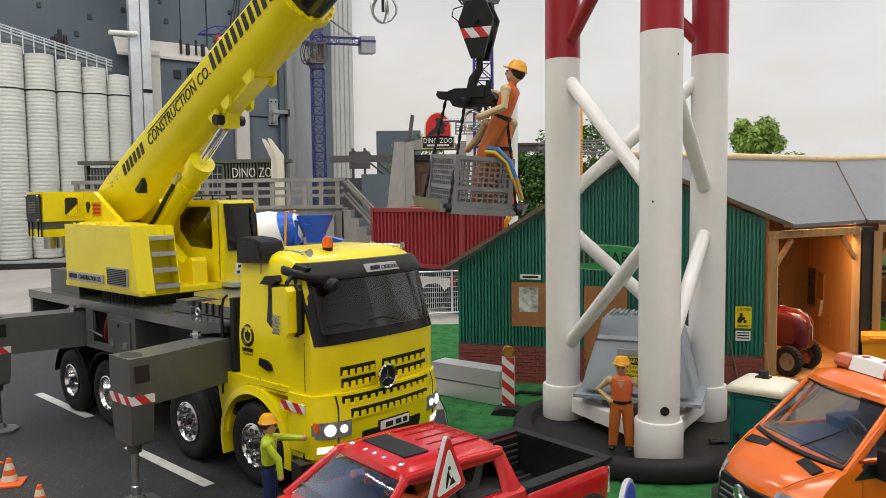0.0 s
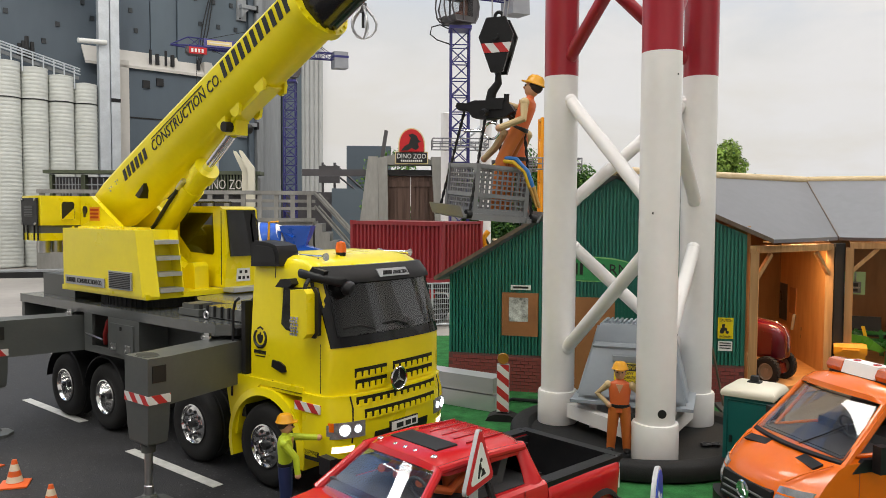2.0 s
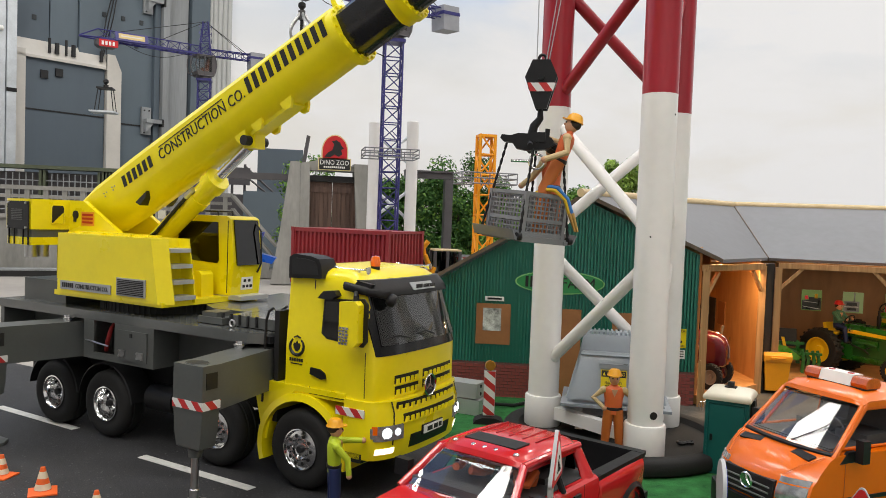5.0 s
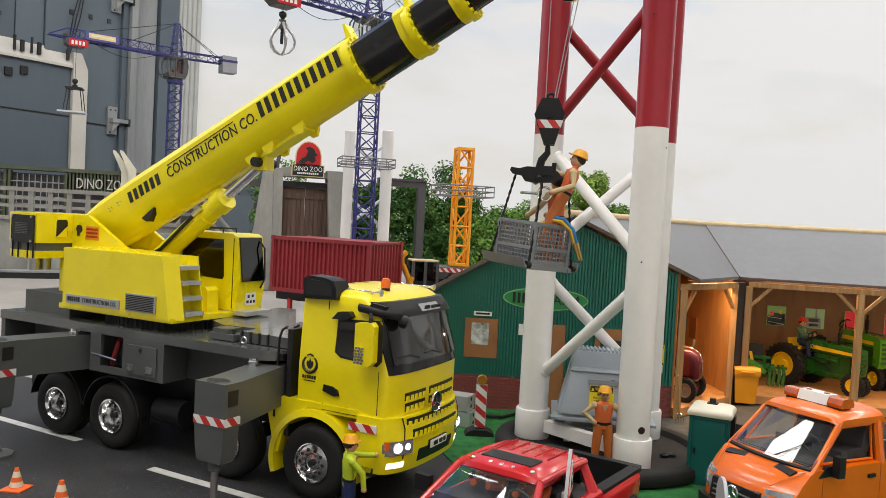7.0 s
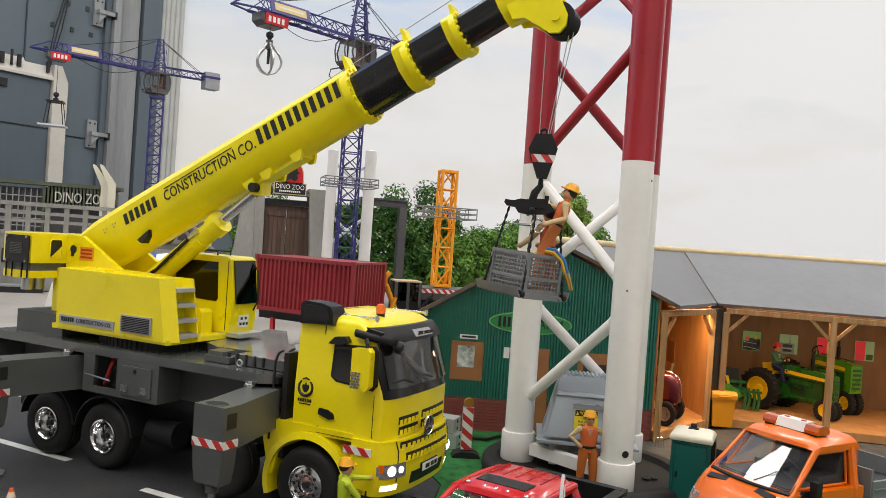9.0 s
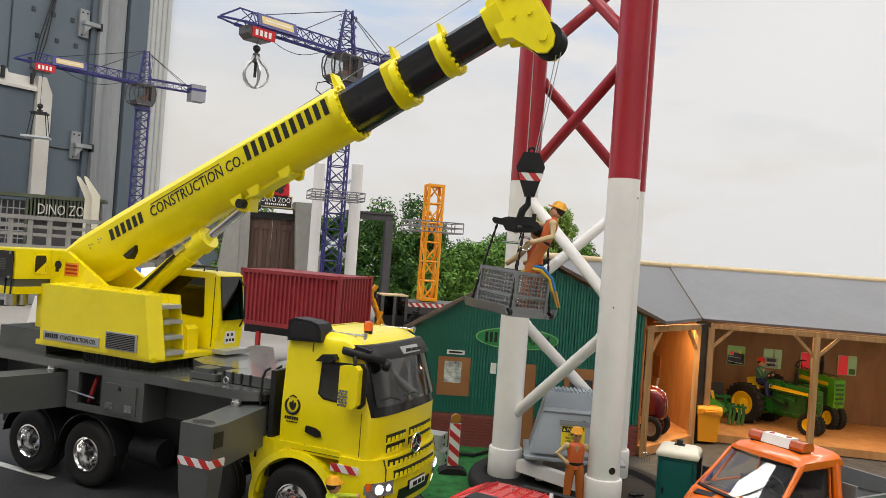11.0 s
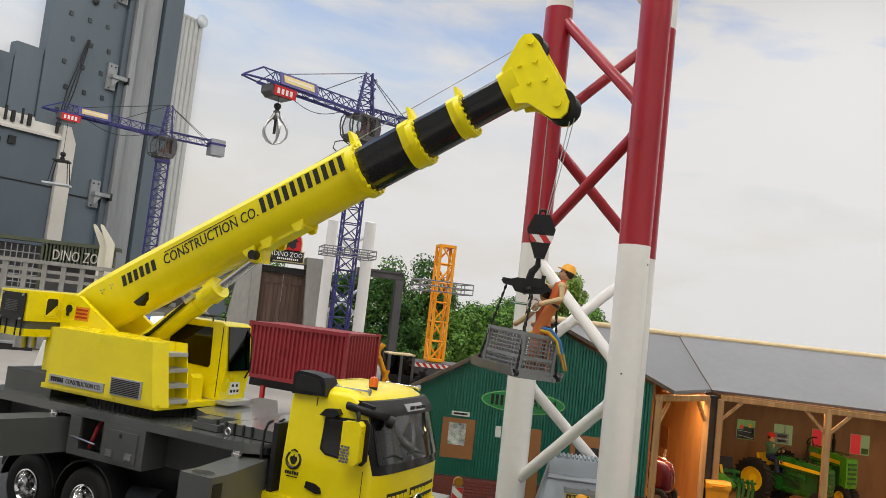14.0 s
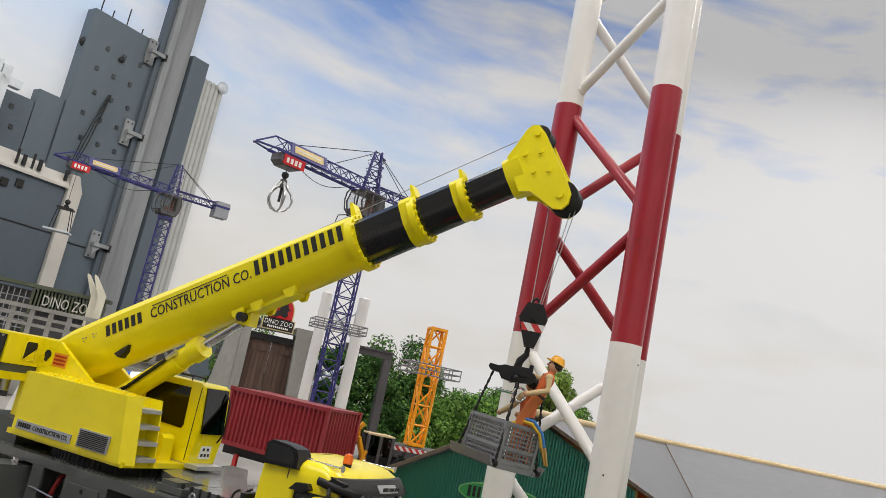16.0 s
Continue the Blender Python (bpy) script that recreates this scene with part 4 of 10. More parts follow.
    # wheel arches
    for s in (-1, 1):
        for name, cx, a0, a1, ro, ri, mm in (("front_fender", 0.0, -12, 200, 0.064, 0.0555, YEL),):
            bm = bm_new()
            rings = []
            for k in range(25):
                a = radians(a0 + (a1 - a0) * k / 24)
                c, sn = math.cos(a), math.sin(a)
                rings.append([Vector((cx + r * c, y, WR + r * sn)) for r, y in ((ri, s * 0.094), (ro, s * 0.092), (ro, s * 0.045), (ri, s * 0.045))])
            part(name, bevel(loft(bm, rings), 0.001, 1), mm, crane)
        bm = bevel(prism(bm_new(), [(-0.070, 0.098), (-0.058, 0.050), (-0.052, 0.050), (-0.044, 0.086), (-0.010, 0.112), (0.06, 0.112), (0.06, 0.118), (-0.060, 0.118)], s * 0.070, s * 0.0895, "y"), 0.001, 1)
        part("cab_skirt", bm, YEL, crane)
        bm = bbox(0.050, 0.088, s * 0.0905, s * 0.0925, 0.0955, 0.1045, 0.0003, 1)
        part("hazard_stripe", bm, TAPE_X, crane, "red and white hazard tape")
        part("step", bbox(0.055, 0.085, s * 0.07, s * 0.091, 0.046, 0.056, 0.002), DGREY, crane)


build_cab()


def wheel_meshes(dish):
    prof = [(0.0235, -0.0140), (0.030, -0.0165), (0.038, -0.0168), (0.0425, -0.0150), (0.0450, -0.0115), (0.0458, -0.008), (0.0446, -0.0070), (0.0446, -0.0040), (0.0460, -0.0035), (0.0460, 0.0035), (0.0446, 0.0040),
            (0.0446, 0.0070), (0.0458, 0.008), (0.0450, 0.0115), (0.0425, 0.0150), (0.038, 0.0168), (0.0235, 0.014)]
    tyre = to_mesh("tyre", lathe(bm_new(), prof, 56, "y", cap=False), RUB)
    bm = bm_new()
    if dish:
        lathe(bm, [(0.0240, -0.0125), (0.0238, -0.0165), (0.0222, -0.0170), (0.0208, -0.0150), (0.0196, -0.0120), (0.0188, 0.0), (0.0175, 0.002), (0.010, 0.0015), (0.0085, -0.003), (0.0060, -0.0075), (0.0, -0.008)], 40, "y", cap=False)
    else:
        lathe(bm, [(0.0240, -0.0125), (0.0238, -0.0165), (0.0225, -0.0170), (0.0212, -0.0145), (0.0185, -0.0155), (0.0135, -0.0165), (0.0105, -0.0160), (0.0095, -0.0130), (0.0, -0.0135)], 40, "y", cap=False)
    rim = to_mesh("rim", bm, CHROME)
    r, y = (0.0145, 0.0012) if dish else (0.0160, -0.0160)
    hole = to_mesh("rim_hole", rod(bm_new(), (0, 0.0012, 0), (0, -0.0008, 0), 0.0022, seg=10), INK)
    holes = [(r * math.cos(2 * math.pi * k / 10), y, r * math.sin(2 * math.pi * k / 10)) for k in range(10)]
    bm = bm_new()
    for k in range(10):
        a = 2 * math.pi * (k + 0.5) / 10
        y0 = 0.001 if dish else -0.016
        rod(bm, (0.0118 * math.cos(a), y0, 0.0118 * math.sin(a)), (0.0118 * math.cos(a), y0 - 0.0025, 0.0118 * math.sin(a)), 0.0009, seg=6)
    rod(bm, (0, -0.006, 0), (0, -0.0175 if not dish else -0.012, 0), 0.0050, 0.0040, 12)
    nuts = to_mesh("hub", bm, DGREY)
    return tyre, rim, hole, holes, nuts


SETS = {True: wheel_meshes(True), False: wheel_meshes(False)}
for ax, x in enumerate(AXLES):
    for s in (-1, 1):
        ty, ri, hm, hp, nu = SETS[ax >= 2]
        mm = pose(x, s * 0.0755, WR) if s < 0 else pose(x, s * 0.0755, WR, 0, 0, 180)
        w = part("wheel", ty, RUB, crane, "black rubber truck wheel with polished rim", mm)
        part("rim", ri, CHROME, w)
        for p in hp:
            part("rim_hole", hm, INK, w, m=Matrix.Translation(p))
        part("hub", nu, DGREY, w)
for s in (-1, 1):
    for x in (-0.342, -0.456):
        bm = bm_new()
        rings = []
        for k in range(17):
            a = radians(8 + (172 - 8) * k / 16)
            rings.append([Vector((x + r * math.cos(a), y, WR + r * math.sin(a))) for r, y in ((0.0545, s * 0.093), (0.0565, s * 0.092), (0.0565, s * 0.058), (0.0545, s * 0.058))])
        part("rear_mudguard", loft(bm, rings), BLACK, crane, "black plastic mudguard")
    part("air_tank", rod(bm_new(), (-0.275, s * 0.065, 0.062), (-0.225, s * 0.065, 0.062), 0.018, seg=18), BLACK, crane)
    part("tail_bracket", bbox(-0.555, -0.525, s * 0.03 - 0.03, s * 0.03 + 0.03, 0.055, 0.085, 0.002), DGREY, crane)
for y in (-0.03, 0.03):
    part("chassis_rail", bbox(-0.56, 0.06, y - 0.008, y + 0.008, 0.065, 0.10, 0.002), DGREY, crane)
for x in AXLES:
    part("axle", rod(bm_new(), (x, -0.075, WR), (x, 0.075, WR), 0.010, seg=12), DGREY, crane)
part("cross_member", bbox(-0.55, -0.05, -0.05, 0.05, 0.092, 0.112, 0.002), DGREY, crane)

# carrier deck and its boxes
deck = part("carrier_deck", bevel(prism(bm_new(), [(-0.575, -0.101), (-0.075, -0.101), (-0.058, -0.088), (-0.046, -0.055), (-0.046, 0.055), (-0.058, 0.088), (-0.075, 0.101), (-0.575, 0.101)], 0.160, 0.172, "z"), 0.002), GREYG, crane, "grey painted carrier deck")
part("rear_plate", bbox(-0.575, -0.566, -0.099, 0.099, 0.110, 0.160, 0.001), GREY, crane)
part("deck_web", bbox(-0.56, -0.05, -0.055, 0.055, 0.108, 0.160, 0.001), GREY, crane)
for s in (-1, 1):
    part("side_wall", bbox(-0.376, -0.355, s * 0.099 - 0.002, s * 0.099 + 0.002, 0.108, 0.160, 0.0006, 1), GREY, crane)
    part("side_wall", bbox(-0.312, -0.236, s * 0.099 - 0.002, s * 0.099 + 0.002, 0.108, 0.160, 0.0006, 1), GREY, crane)
    part("side_wall", bbox(-0.355, -0.312, s * 0.099 - 0.002, s * 0.099 + 0.002, 0.108, 0.117, 0.0006, 1), GREY, crane)
    part("box_wall", bbox(-0.240, -0.236, min(s * 0.06, s * 0.097), max(s * 0.06, s * 0.097), 0.108, 0.160, 0.0005, 1), GREY, crane)
    part("box_wall", bbox(-0.376, -0.372, min(s * 0.06, s * 0.097), max(s * 0.06, s * 0.097), 0.108, 0.160, 0.0005, 1), GREY, crane)
    part("tool_hatch", bbox(-0.302, -0.247, s * 0.1022 - 0.0012, s * 0.1022 + 0.0012, 0.114, 0.153, 0.0008, 1), GREY, crane, "grey hinged hatch")
    for x in (-0.294, -0.259):
        bm = bbox(x - 0.006, x + 0.006, s * 0.1035 - 0.0008, s * 0.1035 + 0.0008, 0.1180, 0.1272, 0.0004, 1)
        for dx in (-0.004, 0.004):
            for z in (0.1195, 0.1255):
                rod(bm, (x + dx, s * 0.102, z), (x + dx, s * 0.1055, z), 0.0016, seg=8)
        part("hatch_hinge", bm, STEEL, crane)
    part("hatch_lock", bbox(-0.278, -0.274, s * 0.104 - 0.0006, s * 0.104 + 0.0006, 0.145, 0.150, 0.0003, 1), INK, crane)
    part("hose", tube(bm_new(), [(-0.350, s * 0.085, 0.118), (-0.338, s * 0.092, 0.132), (-0.333, s * 0.090, 0.150), (-0.336, s * 0.080, 0.158)], 0.003, 8), mat("red_hose", (0.30, 0.02, 0.02), 0.5) if s < 0 else MATS["red_hose"], crane, "red hydraulic hose")
part("deck_cover", bbox(-0.135, -0.050, -0.072, 0.072, 0.173, 0.186, 0.003), GREYG, crane)
part("deck_cover", bbox(-0.180, -0.138, -0.080, -0.046, 0.173, 0.181, 0.003), GREY, crane)
part("swing_plate", bevel(prism(bm_new(), [(-0.190, -0.045), (-0.128, -0.040), (-0.128, 0.034), (-0.229, 0.165), (-0.262, 0.163), (-0.225, -0.025)], 0.1765, 0.1862, "z"), 0.001, 1), GREYG, crane, "glossy grey swing plate")
part("deck_block", bbox(-0.175, -0.150, -0.078, -0.052, 0.181, 0.187, 0.002), GREY, crane)
for x in (-0.172, -0.158, -0.144, -0.130, -0.116, -0.102, -0.088):
    part("cover_rib", bbox(x - 0.0012, x + 0.0012, -0.0745, -0.071, 0.174, 0.187, 0.0004, 1), DGREY, crane)
part("grab_ring", tube(bm_new(), [(-0.118 + 0.004 * math.cos(a), -0.083, 0.1775 + 0.004 * math.sin(a)) for a in span(0, 2 * math.pi, 13)], 0.0012, 6), STEEL, crane)
part("rear_block", bbox(-0.555, -0.455, -0.075, 0.075, 0.172, 0.203, 0.003), GREY, crane)
bm = bm_new()
for k in range(6):
    z = 0.098 + 0.0125 * k
    box(bm, -0.062 + 0.0006 * k, -0.052, -0.088, -0.070, z, z + 0.008)
part("stowage_frame", bevel(box(bm_new(), -0.047, -0.040, -0.086, 0.086, 0.07, 0.200), 0.002), DGREY, crane)
for y in (-0.0895, -0.0665):
    part("ladder_rail", tube(bm_new(), [(-0.060, y, 0.092), (-0.058, y, 0.150), (-0.057, y, 0.188), (-0.053, y, 0.199), (-0.046, y, 0.203)], 0.0016, 8), DGREY, crane, "dark access ladder rail")
part("ladder_frame", bevel(bm, 0.0012, 1), DGREY, crane)


def outrigger(xr, x, s):
    """A swung-out beam from its pivot at xr to the jack at x."""
    h, y0, y1 = 0.0215, 0.186, 0.2105
    yc = (y0 + y1) / 2
    plan = [(xr - h, s * 0.050), (xr + h, s * 0.050), (x + h, s * y0), (x + h, s * y1), (x - h, s * y1), (x - h, s * y0)]
    if s < 0:
        plan = plan[::-1]
    o = part("outrigger_beam", bevel(prism(bm_new(), plan, 0.106, 0.1545, "z"), 0.0016, 2), GREY, crane, "grey swing-out outrigger beam")
    part("jack_hole", lathe(bm_new(), [(0.0098, 0), (0.0098, 0.0008), (0, 0.0008)], 24, "z", pose(x, s * yc, 0.1544) @ Matrix.Diagonal((1.42, 1.0, 1, 1))), INK, o)
    part("hole_rim", tube(bm_new(), [(x + 0.0142 * math.cos(q), s * yc + 0.0101 * math.sin(q), 0.1548) for q in span(0, 2 * math.pi, 33)], 0.0007, 6), GREY, o)
    part("side_hole", bbox(x + h - 0.0004, x + h + 0.0007, s * yc - 0.0075, s * yc + 0.0075, 0.130, 0.147, 0.0003, 1), INK, o)
    part("hazard_stripe", bbox(x - h - 0.0006, x + h + 0.0006, min(s * y0, s * (y1 + 0.0006)), max(s * y0, s * (y1 + 0.0006)), 0.1085, 0.1175, 0.0002, 1), TAPE_X, o, "red and white hazard tape")
    q4 = ((-1, -1), (1, -1), (1, 1), (-1, 1))
    rings = [[Vector((x + a * (h - dx), s * yc + b * (0.0118 - dy), z)) for a, b in q4] for z, dx, dy in ((0.0660, 0.0065, 0.003), (0.0680, 0.0045, 0.001), (0.084, 0.002, 0.0003), (0.1065, 0.0005, 0.0))]
    part("jack_housing", bevel(loft(bm_new(), rings), 0.0012), GREY, o)
    part("jack_collar", rod(bm_new(), (x, s * yc, 0.067), (x, s * yc, 0.056), 0.0080, 0.0070, 18), GREY, o)
    part("jack_rod", lathe(bm_new(), [(0.0040, 0.058), (0.0040, 0.022), (0.0050, 0.021), (0.0050, 0.011), (0.0040, 0.010)], 16, "z", pose(x, s * yc, 0)), STEEL, o, "steel jack rod")
    part("foot_plate", lathe(bm_new(), [(0.0, 0.013), (0.007, 0.012), (0.010, 0.006), (0.024, 0.004), (0.024, 0.0002)], 8, "z", pose(x, s * yc, 0, 0, 0, 22)), GREY, o)
    bm = rod(bm_new(), (xr, s * 0.108, 0.1540), (xr, s * 0.108, 0.1635), 0.0050, seg=6)
    rod(bm, (xr, s * 0.108, 0.1575), (xr, s * 0.108, 0.1600), 0.0072, seg=16)
    part("pivot_bolt", bm, CHROME, o)
    if xr < -0.2:
        part("tie_rod", tube(bm_new(), [(xr + 0.026, s * 0.100, 0.132), (xr + 0.080, s * 0.105, 0.129)], 0.0012, 6), STEEL, o)


for sy in (-1, 1):
    outrigger(-0.080, -0.0505, sy)
    outrigger(-0.400, -0.4315, sy)

# slewing upper works
part("slew_ring", lathe(bm_new(), [(0.085, 0.172), (0.085, 0.186), (0.06, 0.188)], 64, "z", pose(-0.33, 0, 0)), DGREY, crane)
TOOTH = to_mesh("ring_tooth", rod(bm_new(), (0, 0, 0), (0, 0, 0.017), 0.0016, seg=5), DGREY)
for k in range(72):
    a = 2 * math.pi * k / 72
    part("ring_tooth", TOOTH, DGREY, crane, m=Matrix.Translation((-0.33 + 0.088 * math.cos(a), 0.088 * math.sin(a), 0.173)))
UP = part("upper_body", bevel(loft(bm_new(), [[Vector((x, y, z)) for x, y in ((-0.443, -0.0965), (-0.2365 - k, -0.0955), (-0.2255 - k, -0.0775), (-0.2460 - k, -0.0765), (-0.2460 - k, -0.0440), (-0.443, -0.0440))] for z, k in ((0.190, 0.0), (0.2745, 0.0155))]), 0.0018), YEL, crane, "yellow engine housing")
part("floor_plate", bbox(-0.455, -0.232, -0.093, 0.078, 0.1865, 0.1935, 0.001), YEL, crane)
for x, y, w, d in ((-0.395, -0.072, 0.030, 0.011), (-0.335, -0.066, 0.024, 0.014), (-0.290, -0.070, 0.016, 0.010)):
    part("engine_lid", bbox(x - w, x + w, y - d, y + d, 0.2742, 0.2772, 0.0014, 2), YEL, UP)
for x in (-0.43, -0.36, -0.31, -0.27):
    part("lid_bolt", rod(bm_new(), (x, -0.088, 0.2742), (x, -0.088, 0.2765), 0.0018, seg=8), YEL, UP)
part("inner_housing", bbox(-0.447, -0.36, -0.043, 0.090, 0.190, 0.262, 0.002), YEL, crane)
part("inner_housing", bevel(prism(bm_new(), [(-0.40, 0.193), (-0.251, 0.193), (-0.252, 0.224), (-0.257, 0.229), (-0.264, 0.229), (-0.276, 0.221), (-0.30, 0.226), (-0.33, 0.245), (-0.40, 0.258)], -0.010, 0.012, "y"), 0.002), YEL, crane)
part("label_strip", bbox(-0.4345, -0.3270, -0.0980, -0.0962, 0.1965, 0.2085, 0.0003, 1), LABEL, UP, "grey name strip")
lettering("lettering", "CONSTRUCTION CO.", 0.009, facing((-0.400, -0.0983, 0.1995), (1, 0, 0), (0, 0, 1)), INK, UP, width=0.068)
letter_bars("lettering_bar", 6, 0.026, 0.0064, facing((-0.430, -0.0983, 0.1995), (1, 0, 0), (0, 0, 1)), INK, UP)
part("vent_frame", bbox(-0.3145, -0.2585, -0.0982, -0.0960, 0.1970, 0.2205, 0.0004, 1), LABEL, UP)
for k in range(9):
    z = 0.1990 + 0.0023 * k
    part("vent_slat", bbox(-0.3120, -0.2610, -0.0992, -0.0980, z, z + 0.0011, 0), DGREY, UP)
# steps in the recess of the sloping end
for k in range(4):
    z = 0.1950 + 0.0205 * k
    xs = -0.2250 - (z - 0.190) * 0.1834
    part("step_tread", bbox(xs - 0.021, xs + 0.0015, -0.0768, -0.0436, z, z + 0.0052, 0.0008, 1), SILV, UP, "silver step tread")
part("step_side", bevel(prism(bm_new(), [(-0.250, 0.190), (-0.2255, 0.190), (-0.2405, 0.2745), (-0.265, 0.2745)], -0.0436, -0.0420, "y"), 0.0004, 1), YEL, UP)
# counterweight across the tail
def weight_plan(e):
    half_plan = [(-0.491 - e, -0.098 + e), (-0.493 - e, -0.105 + e), (-0.500, -0.108 + e), (-0.545, -0.108 + e), (-0.555 + e, -0.104 + e), (-0.562 + e, -0.094 + e), (-0.570 + e, -0.045)]
    return half_plan + [(x, -y) for x, y in reversed(half_plan)]


CWT = part("counterweight", bevel(prism(bm_new(), weight_plan(0.0), 0.2770, 0.3205, "z"), 0.0018, 2, 50), YEL, crane, "yellow rear counterweight")
part("band", bevel(prism(bm_new(), weight_plan(0.002), 0.2655, 0.2770, "z"), 0.0008, 1, 50), GREY, CWT, "dark grey band")
part("lower_weight", bevel(prism(bm_new(), weight_plan(0.001), 0.2545, 0.2655, "z"), 0.0010, 1, 50), YEL, CWT)
for s in (-1, 1):
    for x in (-0.5420, -0.5290, -0.5080, -0.4960):
        part("strap", bbox(x - 0.0007, x + 0.0007, s * 0.1076 - 0.0010, s * 0.1076 + 0.0010, 0.2548, 0.2772, 0), BLACK, CWT)
    part("radiator", bbox(-0.5435, -0.4935, s * 0.1088 - 0.0012, s * 0.1088 + 0.0012, 0.2770, 0.3170, 0.0006, 1), DGREY, CWT, "dark radiator cover")
    for k in range(7):
        part("radiator_slat", bbox(-0.5330, -0.5060, s * 0.1103 - 0.0006, s * 0.1103 + 0.0006, 0.2900 + 0.0024 * k, 0.2911 + 0.0024 * k, 0), GREY, CWT)
    for x in (-0.5400, -0.4970):
        for z in (0.2795, 0.3145):
            part("screw", rod(bm_new(), (x, s * 0.1095, z), (x, s * 0.1122, z), 0.0018, seg=8), STEEL, CWT)
    # arched opening beside the boom foot
    hole = [(s * 0.0765, 0.2870), (s * 0.0765, 0.3085), (s * 0.0740, 0.3125), (s * 0.0585, 0.3125), (s * 0.0560, 0.3085), (s * 0.0560, 0.2870), (s * 0.0580, 0.2845), (s * 0.0745, 0.2845)]
    part("side_opening", prism(bm_new(), hole, -0.4912, -0.4900, "x"), INK, CWT, "dark arched opening")
    part("opening_web", prism(bm_new(), [(s * 0.0750, 0.2855), (s * 0.0575, 0.2855), (s * 0.0575, 0.3020)], -0.4900, -0.4893, "x"), YEL, CWT)
    part("opening_rim", tube(bm_new(), [(-0.4900, y, z) for y, z in hole + hole[:1]], 0.0009, 6), YEL, CWT)
part("weight_neck", bbox(-0.50, -0.44, -0.06, 0.06, 0.205, 0.27, 0.002), YEL, crane)
for y in (-0.088, -0.070, 0.070, 0.088):
    part("lift_pin", rod(bm_new(), (-0.520, y, 0.2550), (-0.520, y, 0.2360), 0.0085, seg=16), STEEL, CWT)
for s in (-1, 1):
    bm = bevel(prism(bm_new(), [(-0.4905, 0.262), (-0.360, 0.262), (-0.3745, 0.2755), (-0.458, 0.3203), (-0.4905, 0.3205)], s * 0.0405, s * 0.0475, "y"), 0.001, 1)
    br = part("boom_bracket", bm, YEL, crane, "yellow boom foot bracket")
    part("pivot_pin", rod(bm_new(), (-0.4750, s * 0.0470, 0.2995), (-0.4750, s * 0.0490, 0.2995), 0.0062, seg=20), DGREY, br)
    part("pivot_plate", bbox(-0.4800, -0.4740, s * 0.0478 - 0.0006, s * 0.0478 + 0.0006, 0.2890, 0.2990, 0.0005, 1), DGREY, br)
    part("warning_label", bbox(-0.4615, -0.4325, s * 0.0477 - 0.0004, s * 0.0477 + 0.0004, 0.2840, 0.3045, 0.0002, 1), mat("orange_label", (0.75, 0.30, 0.02), 0.4) if s < 0 else MATS["orange_label"], br, "small orange warning label")
    for z in (0.2875, 0.2930, 0.2985):
        part("label_bar", bbox(-0.4590, -0.4350, s * 0.0482 - 0.0004, s * 0.0482 + 0.0004, z, z + 0.003, 0), mat("label_red", (0.45, 0.02, 0.01), 0.4) if "label_red" not in MATS else MATS["label_red"], br)

# operator's cab
OC = part("operator_cab", bevel(prism(bm_new(), [(-0.350, 0.194), (-0.216, 0.194), (-0.210, 0.24), (-0.218, 0.302), (-0.226, 0.306), (-0.335, 0.306), (-0.350, 0.275)], 0.022, 0.078, "y"), 0.004, 3), YEL, crane, "yellow operator cab with dark windows", pose(-0.013, 0, 0))
part("side_window", bevel(prism(bm_new(), [(-0.322, 0.264), (-0.294, 0.241), (-0.242, 0.239), (-0.239, 0.243), (-0.242, 0.297), (-0.320, 0.297)], 0.0208, 0.0225, "y"), 0.0008, 1), GLASS, OC, "dark side window")
fm = pose(-0.2125, 0.047, 0.267, 0, -7.4, 0)
part("front_window", bbox(-0.0008, 0.0014, -0.0205, 0.0265, -0.030, 0.034, 0.0006, 1, fm), GLASS, OC, "dark front window")
part("door_seam", bbox(-0.2230, -0.2220, 0.0214, 0.0224, 0.198, 0.300, 0), DGREY, OC)
part("notice", bbox(-0.2150, -0.2125, 0.040, 0.062, 0.202, 0.220, 0.0003, 1), WHITEP, OC, "white notice sticker")
for y, z in ((0.042, 0.205), (0.049, 0.205), (0.056, 0.205), (0.044, 0.213), (0.053, 0.213)):
    part("notice_mark", bbox(-0.2127, -0.2118, y, y + 0.004, z, z + 0.004, 0), INK, OC)
part("cab_step", bbox(-0.250, -0.195, 0.022, 0.076, 0.189, 0.195, 0.001), SILV, OC)
bm = tube(bm_new(), [(-0.33, 0.034, 0.306), (-0.33, 0.034, 0.312), (-0.255, 0.034, 0.312), (-0.255, 0.034, 0.306)], 0.0013, 6)
tube(bm, [(-0.33, 0.062, 0.306), (-0.33, 0.062, 0.312), (-0.255, 0.062, 0.312), (-0.255, 0.062, 0.306)], 0.0013, 6)
part("roof_rail", bm, BLACK, OC)
part("grab_rail", tube(bm_new(), [(-0.2100, 0.068, 0.226), (-0.204, 0.070, 0.24), (-0.206, 0.070, 0.285), (-0.215, 0.068, 0.297)], 0.0013, 6), BLACK, OC)

# telescopic boom
BA = radians(28.2)
BM = Matrix.Translation((-0.487, 0, 0.318)) @ Matrix.Rotation(-BA, 4, "Y")


def boom_ring(x, zt, zb, w, ch=0.3):
    h = zt - zb
    return [Vector((x, y, z)) for y, z in ((-w * 0.72, zt), (w * 0.72, zt), (w, zt - h * 0.14), (w, zt - h * 0.60), (w * 0.62, zb + h * 0.10), (w * 0.30, zb), (-w * 0.30, zb), (-w * 0.62, zb + h * 0.10), (-w, zt - h * 0.60), (-w, zt - h * 0.14))]


